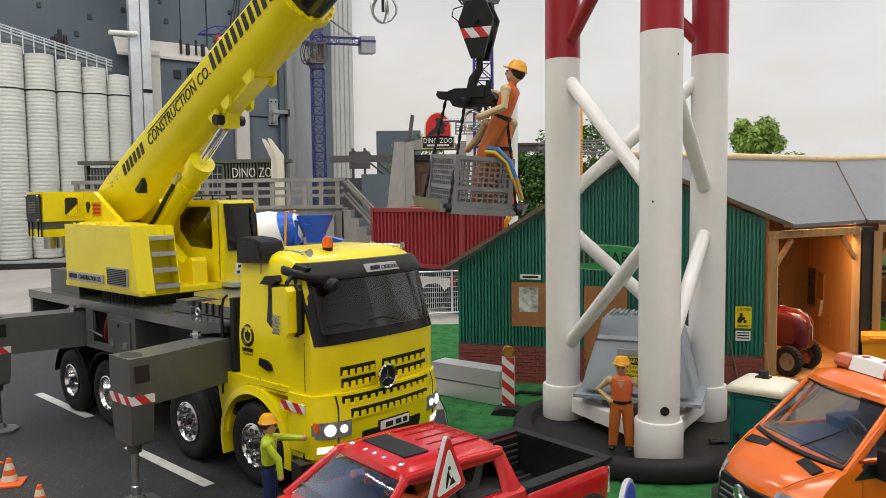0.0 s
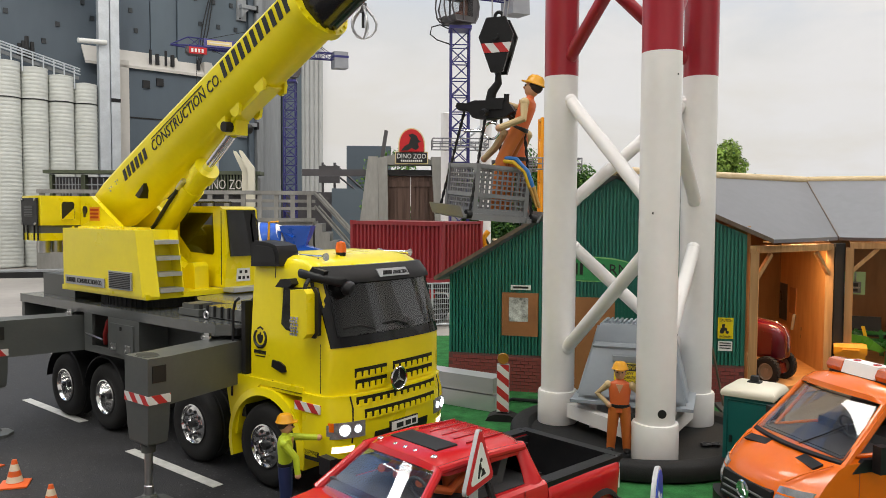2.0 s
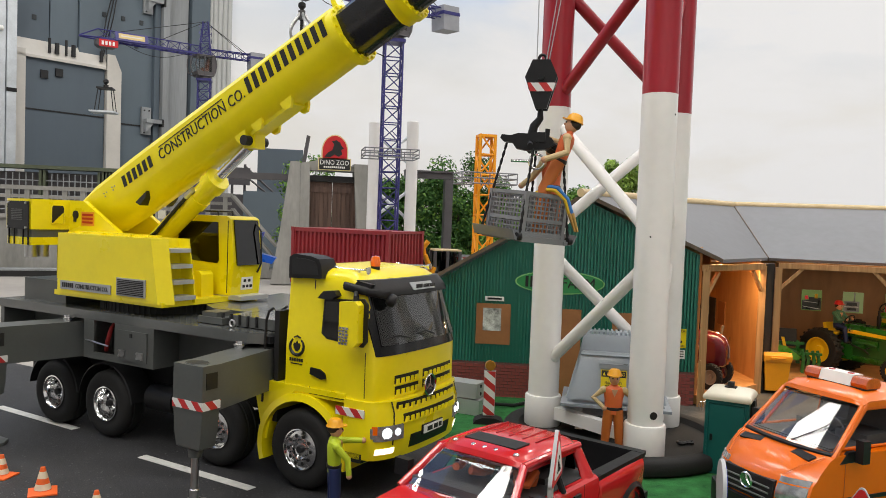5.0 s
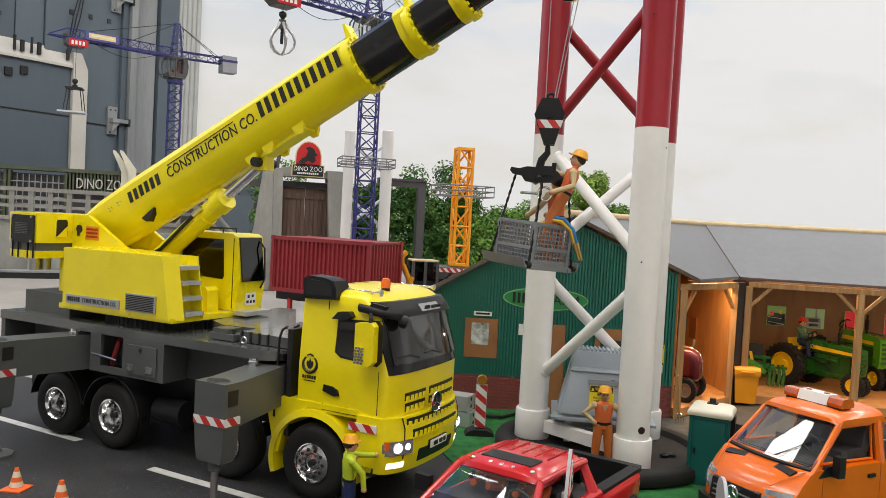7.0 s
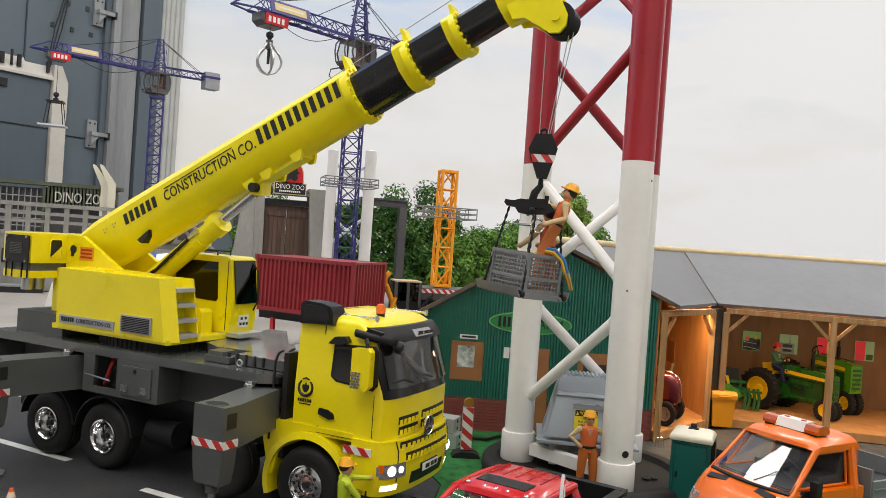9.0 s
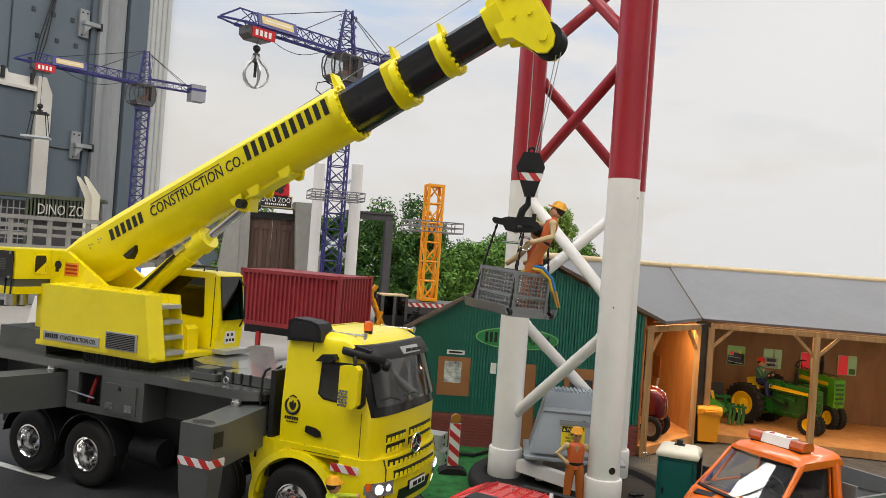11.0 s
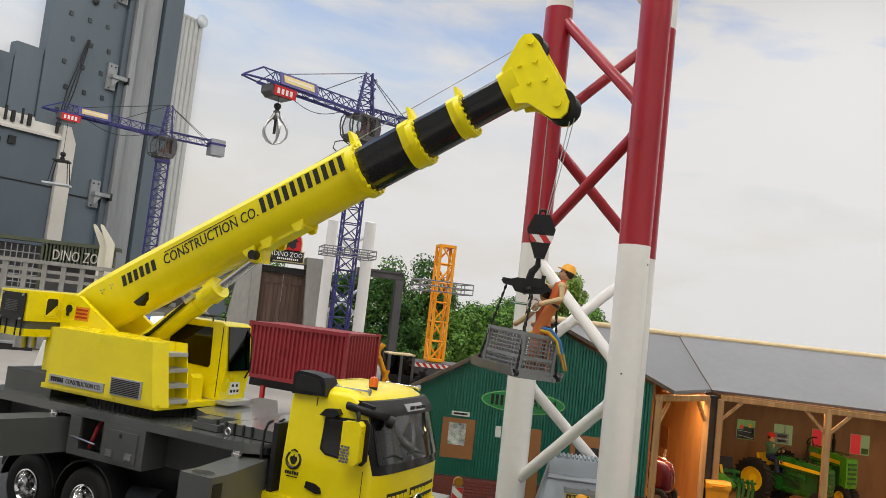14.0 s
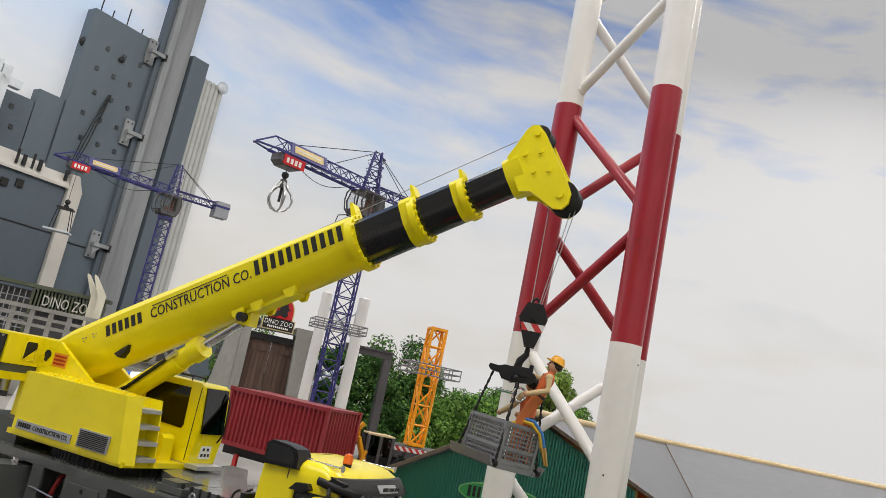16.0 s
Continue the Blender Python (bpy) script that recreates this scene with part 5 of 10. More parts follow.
def boom_part(name, x0, x1, zt0, zb0, zt1, zb1, w0, w1, material, label="", parent=None, bw=0.002):
    bm = loft(bm_new(), [boom_ring(x0, zt0, zb0, w0), boom_ring(x1, zt1, zb1, w1)])
    return part(name, bevel(bm, bw, 2, 20), material, parent or crane, label, BM if parent is None else None)


BO = part("boom_base", bevel(loft(bm_new(), [boom_ring(-0.035, 0.004, -0.040, 0.028), boom_ring(0.03, 0.0105, -0.062, 0.031), boom_ring(0.12, 0.010, -0.066, 0.0315), boom_ring(0.517, -0.001, -0.066, 0.0315)]), 0.003, 2, 20), YELD, crane, "yellow main boom section with black lettering", BM)


def flange(x0, x1, zt, zb, w, tip, parent):
    """A bolted collar with a pointed lug on top."""
    c = (zt + zb) / 2
    prof = []
    for k in range(28):
        a = 2 * math.pi * k / 28
        r = 1.0
        y, z = (w + 0.008) * math.sin(a), c + ((zt - zb) / 2 + 0.006) * math.cos(a)
        prof.append((y, z))
    bm = bm_new()
    body = [(y, max(z, zb - 0.006)) for y, z in prof]
    prism(bm, body, x0, x1, "x")
    fl = part("boom_collar", bevel(bm, 0.0012, 1, 40), YELD, parent, "yellow bolted boom collar")
    bm = bevel(prism(bm_new(), [(x0, zt - 0.006), (x0 + 0.004, tip), (x0 + 0.0075, tip - 0.001), (x1, zt - 0.004)], -0.009, 0.009, "y"), 0.001, 1)
    part("collar_lug", bm, YELD, parent)
    bolt = to_mesh("collar_bolt", rod(bm_new(), (-0.001, 0, 0), (0.0028, 0, 0), 0.0023, seg=6), YELD)
    for k in range(18):
        a = 2 * math.pi * (k + 0.5) / 18
        y, z = (w + 0.0045) * math.sin(a), c + ((zt - zb) / 2 + 0.003) * math.cos(a)
        part("collar_bolt", bolt, YELD, parent, m=Matrix.Translation((x1, y, z)))


flange(0.512, 0.523, -0.001, -0.066, 0.0315, 0.026, BO)
S2 = boom_part("boom_section", 0.500, 0.600, -0.008, -0.066, -0.009, -0.0655, 0.0265, 0.0265, BLKS, "black painted boom section", BO)
boom_part("section_collar", 0.590, 0.606, -0.007, -0.067, -0.007, -0.067, 0.0272, 0.0272, YELD, "", BO, 0.0015)
flange(0.602, 0.611, -0.010, -0.063, 0.0255, 0.014, BO)
boom_part("boom_section", 0.600, 0.680, -0.011, -0.061, -0.012, -0.0605, 0.0225, 0.0225, BLKS, "black painted boom section", BO)
boom_part("section_collar", 0.662, 0.677, -0.0105, -0.061, -0.0105, -0.061, 0.0235, 0.0235, YELD, "", BO, 0.0015)
flange(0.672, 0.680, -0.012, -0.058, 0.0215, 0.006, BO)
boom_part("boom_section", 0.675, 0.745, -0.0155, -0.0545, -0.0155, -0.0545, 0.0180, 0.0180, BLKS, "black painted boom section", BO)
# head
HEAD = [(0.744, -0.011), (0.760, -0.001), (0.7775, 0.0120), (0.7865, 0.0150), (0.7945, 0.0115), (0.7985, -0.0020), (0.8035, -0.0720), (0.8030, -0.0890), (0.7960, -0.1000), (0.7860, -0.1035), (0.7760, -0.0980), (0.7660, -0.0800), (0.757, -0.0660), (0.744, -0.0600)]
HD = boom_part("boom_head", 0.734, 0.757, -0.0120, -0.0585, -0.0095, -0.0610, 0.0200, 0.0215, YELD, "yellow boom head with rope sheaves", BO, 0.0015)
for s in (-1, 1):
    part("head_cheek", bevel(prism(bm_new(), HEAD, s * 0.0160, s * 0.0205, "y"), 0.0012), YELD, BO, "yellow cheek plate of the boom head")
part("head_web", bevel(prism(bm_new(), [(0.752, -0.014), (0.775, -0.006), (0.782, -0.022), (0.776, -0.050), (0.752, -0.056)], -0.0162, 0.0162, "y"), 0.001, 1), YELD, BO)
for x, z, r in ((0.7905, -0.0850, 0.0200), (0.7900, 0.0020, 0.0135)):
    part("sheave", lathe(bm_new(), [(r * 0.4, -0.0135), (r, -0.0125), (r * 0.86, -0.0065), (r, 0), (r * 0.86, 0.0065), (r, 0.0125), (r * 0.4, 0.0135)], 36, "y", pose(x, 0, z)), BLACK, BO, "black rope sheave")
for x, z, r in ((0.7665, -0.0180, 0.0030), (0.7860, -0.0230, 0.0034), (0.7690, -0.0440, 0.0030), (0.7880, -0.0500, 0.0034), (0.7905, -0.0850, 0.0052), (0.7900, 0.0020, 0.0044)):
    part("head_pin", rod(bm_new(), (x, -0.0232, z), (x, 0.0232, z), r, seg=14), YELD, BO)
part("rope_guard", rod(bm_new(), (0.7990, -0.0170, -0.0640), (0.7990, 0.0170, -0.0640), 0.0022, seg=10), STEEL, BO)
# lettering on both long faces
for s in (-1, 1):
    m_ = facing((0.099, -0.0322, -0.0262), (1, 0, -0.019), (0, 0, 1)) if s < 0 else facing((0.505, 0.0322, -0.0335), (-1, 0, 0.019), (0, 0, 1))
    letter_bars("lettering_bar", 6, 0.072, 0.0165, m_, INK, BO, "row of plain black bars", 0.6)
    m2 = m_ @ Matrix.Translation((0.084, 0, 0))
    lettering("lettering", "CONSTRUCTION CO.", 0.0222, m2, INK, BO, width=0.176)
    part("lettering_rule", box(bm_new(), 0.088, 0.222, 0.0178, 0.0190, -0.0002, 0.0003, m_), INK, BO)
    letter_bars("lettering_bar", 11, 0.146, 0.0215, m_ @ Matrix.Translation((0.267, 0.0005, 0)), INK, BO, "row of plain black bars", 0.55)
bm = bm_new()
for x in (0.055, 0.075):
    for dx, dz in ((0, 0), (0.005, 0.004), (-0.001, 0.005)):
        rod(bm, (x + dx, -0.031, -0.018 + dz), (x + dx, -0.0325, -0.018 + dz), 0.0011, seg=8)
part("rivet", bm, STEEL, BO)
part("boom_slot", bevel(prism(bm_new(), [(0.107, -0.054), (0.135, -0.050), (0.128, -0.058), (0.113, -0.062)], -0.029, 0.029, "y"), 0.0005, 1), INK, BO)
# lugs under the boom for the ram
for x in (0.318, 0.350, 0.405):
    for s in (-1, 1):
        bm = bevel(prism(bm_new(), [(x - 0.010, -0.052), (x + 0.013, -0.052), (x + 0.009, -0.066), (x + 0.003, -0.0735), (x - 0.005, -0.0725), (x - 0.009, -0.066)], s * 0.014, s * 0.0185, "y"), 0.0012, 1)
        part("ram_lug", bm, YELD, BO)
part("ram_lug", bbox(0.33, 0.41, -0.012, 0.012, -0.069, -0.060, 0.002), YELD, BO)
RB, RT = Vector((-0.400, 0, 0.232)), BM @ Vector((0.322, 0, -0.072))
rd = (RT - RB).normalized()
c1 = RT - rd * 0.088
part("ram_cylinder", rod(bm_new(), RB, c1, 0.0145, seg=28), YELD, crane, "yellow lift cylinder")
part("ram_gland", rod(bm_new(), c1 - rd * 0.012, c1 + rd * 0.006, 0.0175, seg=28), YELD, crane)
part("ram_gland", rod(bm_new(), c1 - rd * 0.05, c1 - rd * 0.036, 0.0162, seg=28), YELD, crane)
part("ram_rod", rod(bm_new(), c1, RT - rd * 0.012, 0.0068, seg=20), CHROME, crane, "polished piston rod")
part("ram_eye", bbox(-0.010, 0.010, -0.0095, 0.0095, -0.010, 0.010, 0.003, 2, Matrix.Translation(RT)), YELD, crane)
part("ram_pin", rod(bm_new(), RT + Vector((0, -0.0205, 0)), RT + Vector((0, 0.0205, 0)), 0.0065, seg=18), DGREY, crane)
q0 = c1 - rd * 0.045 + Vector((0, -0.0165, 0.006))
part("ram_fitting", rod(bm_new(), q0 - rd * 0.004, q0 + rd * 0.014, 0.004, seg=10), STEEL, crane)
part("ram_hose", tube(bm_new(), [q0, q0 - rd * 0.03 + Vector((0, -0.002, -0.004)), q0 - rd * 0.08 + Vector((0, 0, -0.006)), RB + rd * 0.02 + Vector((0, -0.017, 0.01))], 0.0028, 8), BLACK, crane, "black hydraulic hose")
# ropes
SH = BM @ Vector((0.7905, 0, -0.085))
HOOK = Vector((0.239, 0.0, 0.49))
for y, dx in ((-0.008, -0.012), (0.0, 0.010), (0.008, 0.012)):
    part("hoist_rope", rod(bm_new(), SH + Vector((dx * 1.2, y, -0.006)), HOOK + Vector((dx * 0.35, y * 0.6, -0.012)), 0.0006, seg=6), STEEL, crane)
part("hoist_rope", rod(bm_new(), BM @ Vector((-0.02, 0.004, 0.012)), BM @ Vector((0.786, 0.004, 0.016)), 0.0006, seg=6), STEEL, crane)
# ---------------------------------------------------------------- hook block and work basket
HOOKW = TR @ Vector((0.239, 0.0, 0.0))
FACE = facing((HOOKW.x, HOOKW.y, 0), (0.92, -0.392, 0), (0, 0, 1))  # local x right, y up, z towards the viewer
TAPE_H = chevron_mat("hook_tape", (0.72, 0.72, 0.70), (0.52, 0.03, 0.03), 0.017, (1, 0.8, 0))


def hook_block():
    h = thing("hook_block", "black crane hook block with a red and white stripe", "hook", FACE)
    hexa = [(-0.0170, 0.4660), (-0.0095, 0.4842), (0.0090, 0.4842), (0.0168, 0.4675), (0.0068, 0.4330), (-0.0048, 0.4330)]
    for z in (0.006, -0.009):
        part("cheek_plate", bevel(prism(bm_new(), hexa, z, z + 0.004, "z"), 0.0012), BLACK, h)
    part("block_sheave", lathe(bm_new(), [(0.004, -0.005), (0.0145, -0.005), (0.012, 0.0), (0.0145, 0.005), (0.004, 0.005)], 28, "z", pose(0, 0.460, 0)), DGREY, h)
    part("stripe", prism(bm_new(), [(-0.0110, 0.4510), (0.0128, 0.4510), (0.0155, 0.4600), (-0.0142, 0.4600)], 0.0100, 0.0106, "z"), TAPE_H, h, "red and white stripe")
    part("axle_bolt", rod(bm_new(), (0, 0.466, -0.011), (0, 0.466, 0.0125), 0.0032, seg=14), BLACK, h)
    bm = tube(bm_new(), [(0.004 * math.cos(a), 0.486 + 0.005 * math.sin(a), 0) for a in span(0, 2 * math.pi, 15)], 0.0016, 8)
    part("rope_eye", bm, BLACK, h)
    pts = [(0.0, 0.434, 0), (0.0, 0.424, 0), (-0.006, 0.416, 0), (-0.0085, 0.406, 0), (-0.004, 0.398, 0), (0.004, 0.398, 0), (0.008, 0.405, 0), (0.0085, 0.413, 0)]
    part("hook", tube(bm_new(), pts, lambda t: 0.0026 + 0.0024 * math.sin(math.pi * min(t * 1.15, 1)), 12), BLACK, h, "black cast hook")
    return h


hook_block()
BGREY = mat("grey_basket_plastic", (0.20, 0.205, 0.215), 0.42, var=0.1, scale=50)
BASK = FACE @ Matrix.Translation((-0.0105, 0.322, 0)) @ Matrix.Rotation(radians(-5), 4, "Z") @ Matrix.Rotation(radians(-45), 4, "Y") @ Matrix.Translation((0, -0.322, 0))  # one side turned from the viewer


def basket():
    b = thing("work_basket", "grey lattice work basket hanging on four black ropes", "basket", BASK)
    A, B, z0, z1 = 0.029, 0.027, 0.2995, 0.3455  # half sizes along local x and z; y is up
    bm = bevel(box(bm_new(), -A - 0.004, A + 0.004, z0 - 0.006, z0, -B - 0.004, B + 0.004), 0.001, 1)
    part("floor", bm, BGREY, b)
    for s in (-1, 1):
        bm = bevel(prism(bm_new(), [(B * s, z0 - 0.006), (s * (B + 0.013), z0 - 0.004), (s * (B + 0.0175), z0 + 0.006), (s * (B + 0.016), z0 + 0.006), (s * (B + 0.012), z0 - 0.001), (B * s, z0 - 0.002)], -A - 0.006, A + 0.006, "x",
                             Matrix(((1, 0, 0, 0), (0, 0, 1, 0), (0, 1, 0, 0), (0, 0, 0, 1)))), 0.0006, 1)
        part("tray_edge", bm, BGREY, b)
    for sx in (-1, 1):
        for sz in (-1, 1):
            part("corner_post", bbox(sx * A - 0.0022, sx * A + 0.0022, z0, z1, sz * B - 0.0022, sz * B + 0.0022, 0.0006, 1), BGREY, b)
    for s in (-1, 1):
        for y in (z0 + 0.002, z1 - 0.002, (z0 + z1) / 2 - 0.006):
            part("rail", bbox(-A, A, y - 0.0018, y + 0.0018, s * B - 0.0016, s * B + 0.0016, 0.0005, 1), BGREY, b)
            part("rail", bbox(s * A - 0.0016, s * A + 0.0016, y - 0.0018, y + 0.0018, -B, B, 0.0005, 1), BGREY, b)
        bm = bm_new()
        for k in range(1, 11):
            x = -A + 2 * A * k / 11
            box(bm, x - 0.0006, x + 0.0006, z0, z1, s * B - 0.0008, s * B + 0.0008)
        for k in range(1, 10):
            y = z0 + (z1 - z0) * k / 10
            box(bm, -A, A, y - 0.0007, y + 0.0007, s * B - 0.0006, s * B + 0.0006)
        part("lattice_panel", bm, BGREY, b, "grey lattice side")
        bm = bm_new()
        for k in range(1, 10):
            x = -B + 2 * B * k / 10
            box(bm, s * A - 0.0008, s * A + 0.0008, z0, z1, x - 0.0006, x + 0.0006)
        for k in range(1, 10):
            y = z0 + (z1 - z0) * k / 10
            box(bm, s * A - 0.0006, s * A + 0.0006, y - 0.0007, y + 0.0007, -B, B)
        part("lattice_panel", bm, BGREY, b, "grey lattice side")
    ends = []
    for sx in (-1, 1):
        for sz in (-1, 1):
            foot = Vector((sx * (A + 0.004), z0 + 0.001, sz * (B + 0.006)))
            top = Vector((sx * 0.0225, 0.3935 - 0.004 * sx, sz * 0.0205))
            n = 34
            bm = bm_new()
            for ph in (0, math.pi):
                pts = []
                for i in range(n + 1):
                    p = foot.lerp(top, i / n)
                    a = ph + i * 1.05
                    pts.append(p + Vector((math.cos(a), 0, math.sin(a))) * 0.0008)
                tube(bm, pts, 0.0009, 5)
            part("rope", bm, BLACK, b, "twisted black rope")
            part("rope_eye", rod(bm_new(), foot + Vector((0, -0.002, -0.001 * sz)), foot + Vector((0, -0.002, 0.004 * sz)), 0.0042, seg=14), BLACK, b)
    return b


basket()


def spreader():
    s = thing("lifting_spreader", "black moulded spreader arm hooked above the basket", "lifting gear", FACE)
    hull = [(-0.0410, 0.4025), (-0.0395, 0.4062), (-0.0300, 0.4052), (-0.0220, 0.4076), (0.0, 0.4066), (0.0130, 0.4030), (0.0180, 0.3960), (0.0090, 0.3910), (-0.0120, 0.3893), (-0.0240, 0.3915), (-0.0280, 0.3975), (-0.0380, 0.3990)]
    part("arm", bevel(prism(bm_new(), hull, -0.007, 0.007, "z"), 0.0022, 3), BLACK, s)
    part("saddle", bbox(-0.009, 0.007, 0.398, 0.4085, -0.009, 0.009, 0.002), BLACK, s)
    for m_ in (-1, 1):
        part("cross_arm", tube(bm_new(), [(-0.0095 + 0.0 * m_, 0.3955, 0.0), (-0.0095 + m_ * 0.0015, 0.395, m_ * 0.018), (-0.0095 + m_ * 0.003, 0.392, m_ * 0.031)], 0.0030, 10), BLACK, s)
    part("end_arm", tube(bm_new(), [(0.012, 0.397, 0.0), (0.021, 0.391, -0.002), (0.0225, 0.388, -0.002)], 0.0036, 10), BLACK, s)
    bm = tube(bm_new(), [(-0.0003 + 0.0076 * math.cos(a), 0.3766 + 0.0076 * math.sin(a), 0.020) for a in span(0, 2 * math.pi, 21)], 0.0012, 8)
    tube(bm, [(-0.0075, 0.3768, 0.020), (-0.027, 0.3772, 0.022)], 0.0015, 8)
    part("steering_ring", bm, CHROME, s, "chrome ring with a handle")
    return s


spreader()


# ---------------------------------------------------------------- toy figures
HAIR = mat("dark_hair_plastic", (0.03, 0.018, 0.01), 0.6)


def figure(name, label, m, cols, arms, lean=0.0, group="", legs=None, sit=False, bare=False):
    """A moulded toy worker, one mesh. cols: helmet, skin, shirt, vest, trousers, shoes. arms: elbow and wrist of each arm."""
    bm = bm_new()
    hips = Vector((0, 0, 0.052))
    for s in (-1, 1):
        if sit:
            knee, foot = Vector((0.024, s * 0.010, 0.050)), Vector((0.028, s * 0.010, 0.022))
        else:
            knee, foot = (Vector((0.001, s * 0.008, 0.028)), Vector((0.0, s * 0.0095, 0.004))) if not legs else (Vector(legs[s][0]), Vector(legs[s][1]))
        tube(bm, [hips + Vector((0, s * 0.0058, 0.002)), knee, foot], lambda t: 0.0072 - 0.0022 * t, 12, 4)
        box_m = Matrix.Translation(foot)
        ball(bm, (0.004, 0, -0.001), 0.0055, box_m, 5, 2, (1.55, 0.85, 0.6))
    rings = []
    for z, a, b in ((0.048, 0.0068, 0.0112), (0.056, 0.0070, 0.0110), (0.066, 0.0076, 0.0118), (0.076, 0.0080, 0.0132), (0.082, 0.0068, 0.0118), (0.0855, 0.0036, 0.0050), (0.089, 0.0034, 0.0036)):
        rings.append([Vector((a * math.cos(2 * math.pi * k / 16) + lean * (z - 0.048), b * math.sin(2 * math.pi * k / 16), z)) for k in range(16)])
    loft(bm, rings, 3)
    top = lean * 0.04
    lathe(bm, [(0.0108, 0.0535), (0.0115, 0.054), (0.0115, 0.057), (0.0108, 0.0575)], 16, "z", Matrix.Diagonal((0.72, 1.02, 1, 1)), 5)
    for s, (el, wr) in zip((-1, 1), arms):
        sh = Vector((top * 0.9, s * 0.0135, 0.0795))
        ball(bm, sh, 0.0048, NOROT, 2, 2)
        tube(bm, [sh, Vector(el), Vector(wr)], lambda t: 0.0042 - 0.0012 * t, 10, 2)
        ball(bm, Vector(wr), 0.0034, NOROT, 1, 2)
    ball(bm, (top + 0.001, 0, 0.0945), 0.0078, NOROT, 1, 3, (0.92, 0.82, 1.1))
    ball(bm, (top + 0.0085, 0, 0.0935), 0.0016, NOROT, 1, 1)
    ball(bm, (top - 0.0012, 0, 0.0965), 0.0080, NOROT, 6, 2, (0.95, 0.92, 0.85))
    for s in (-1, 1):
        ball(bm, (top + 0.0075, s * 0.0029, 0.0958), 0.0011, NOROT, 6, 1)
    prism(bm, [(-0.0042, 0.0815), (0.0042, 0.0815), (0.0, 0.0715)], top + 0.0065, top + 0.0083, "x", Matrix.Translation((-top * 0.4, 0, 0)), 1)
    if bare:
        ball(bm, (top - 0.0012, 0, 0.0975), 0.0088, NOROT, 6, 3, (0.98, 0.94, 0.95))
        return solo(name, bm, list(cols[:6]) + [HAIR], label, "toy figure", m, group)
    lathe(bm, [(0.0098, 0.0985), (0.0100, 0.0992), (0.0088, 0.1005), (0.0080, 0.1040), (0.0055, 0.1070), (0.0, 0.1082)], 20, "z", Matrix.Translation((top, 0, 0)), 0)
    prism(bm, [(top + 0.006, -0.0065), (top + 0.0125, -0.0035), (top + 0.0132, 0), (top + 0.0125, 0.0035), (top + 0.006, 0.0065)], 0.0983, 0.0995, "z", NOROT, 0)
    return solo(name, bm, [cols[0], cols[1], cols[2], cols[3], cols[4], cols[5], HAIR], label, "toy figure", m, group)


SITE = (HAT, SKIN, SLEEVE, VEST, TROUS, BLACK)
figure("toy_worker", "toy worker in a lime shirt and orange helmet beside the truck", pose(-0.156, 0.751, 0.0, 0, 0, 4) @ Matrix.Scale(0.955, 4), (HAT, SKIN, LIME, LIME, NAVY, BLACK),
       (((0.012, -0.017, 0.066), (0.014, -0.018, 0.048)), ((0.012, 0.016, 0.078), (0.034, 0.013, 0.0775))))
figure("toy_worker", "toy worker in orange overalls leaning on the tower leg", pose(0.214, 0.884, 0.0185, 0, 0, -108), SITE,
       (((-0.002, -0.026, 0.068), (0.004, -0.012, 0.056)), ((-0.002, 0.027, 0.068), (0.004, 0.026, 0.060))))
fb = FACE @ Vector((0.004, 0.327, 0.002))
figure("toy_worker", "toy worker in orange overalls leaning back above the basket", Matrix.Translation(fb) @ pose(0, 0, 0, 0, 0, 157) @ pose(0, 0, 0, 0, -19, 0), SITE,
       (((0.010, -0.015, 0.074), (0.024, -0.012, 0.074)), ((-0.0056, 0.019, 0.0650), (0.0138, 0.020, 0.0500))), 0.0, "", {-1: ((0.004, -0.009, 0.022), (-0.006, -0.010, -0.026)), 1: ((0.004, 0.009, 0.022), (-0.006, 0.010, -0.026))})
fb = FACE @ Vector((0.0135, 0.2965, -0.016))
figure("toy_worker", "dark-haired toy worker in orange overalls standing in the basket", Matrix.Translation(fb) @ pose(0, 0, 0, 0, 0, 112), SITE,
       (((0.012, -0.014, 0.064), (0.024, -0.008, 0.058)), ((0.010, 0.018, 0.066), (0.024, 0.022, 0.0565))), 0.0, bare=True)

HB, HY = mat("blue_hose", (0.03, 0.16, 0.45), 0.4), mat("yellow_hose", (0.72, 0.46, 0.02), 0.4)
hs = thing("air_hose_pair", "blue and yellow hoses with brass ends over the basket rim", "hose", FACE)
for k, mm in ((0, HY), (1, HB)):
    o = 0.0026 * k
    part("hose", tube(bm_new(), [(-0.002 + o, 0.3430, 0.010), (0.008 + o, 0.3490 + o, 0.014), (0.020 + o, 0.3475 + o, 0.016), (0.0305 + o, 0.3385, 0.014), (0.0355 + o, 0.3230, 0.012)], 0.0022, 8), mm, hs)
    part("hose_end", rod(bm_new(), (0.0355 + o, 0.3240, 0.012), (0.0420 + o, 0.3050, 0.013), 0.0024, 0.0012, 10), mat("brass", (0.55, 0.33, 0.10), 0.3, metal=1.0) if k == 0 else MATS["brass"], hs, "brass coupling")

# ---------------------------------------------------------------- grey plastic machine cover under the tower
COVER = mat("grey_blue_plastic_cover", (0.31, 0.35, 0.395), 0.36, var=0.06, scale=16, coat=0.15, dirt=0.06)
CM = facing((0.262, 0.985, 0.0), (0.92, -0.39, 0), (0, 0, 1))  # x right, y up, z towards the viewer


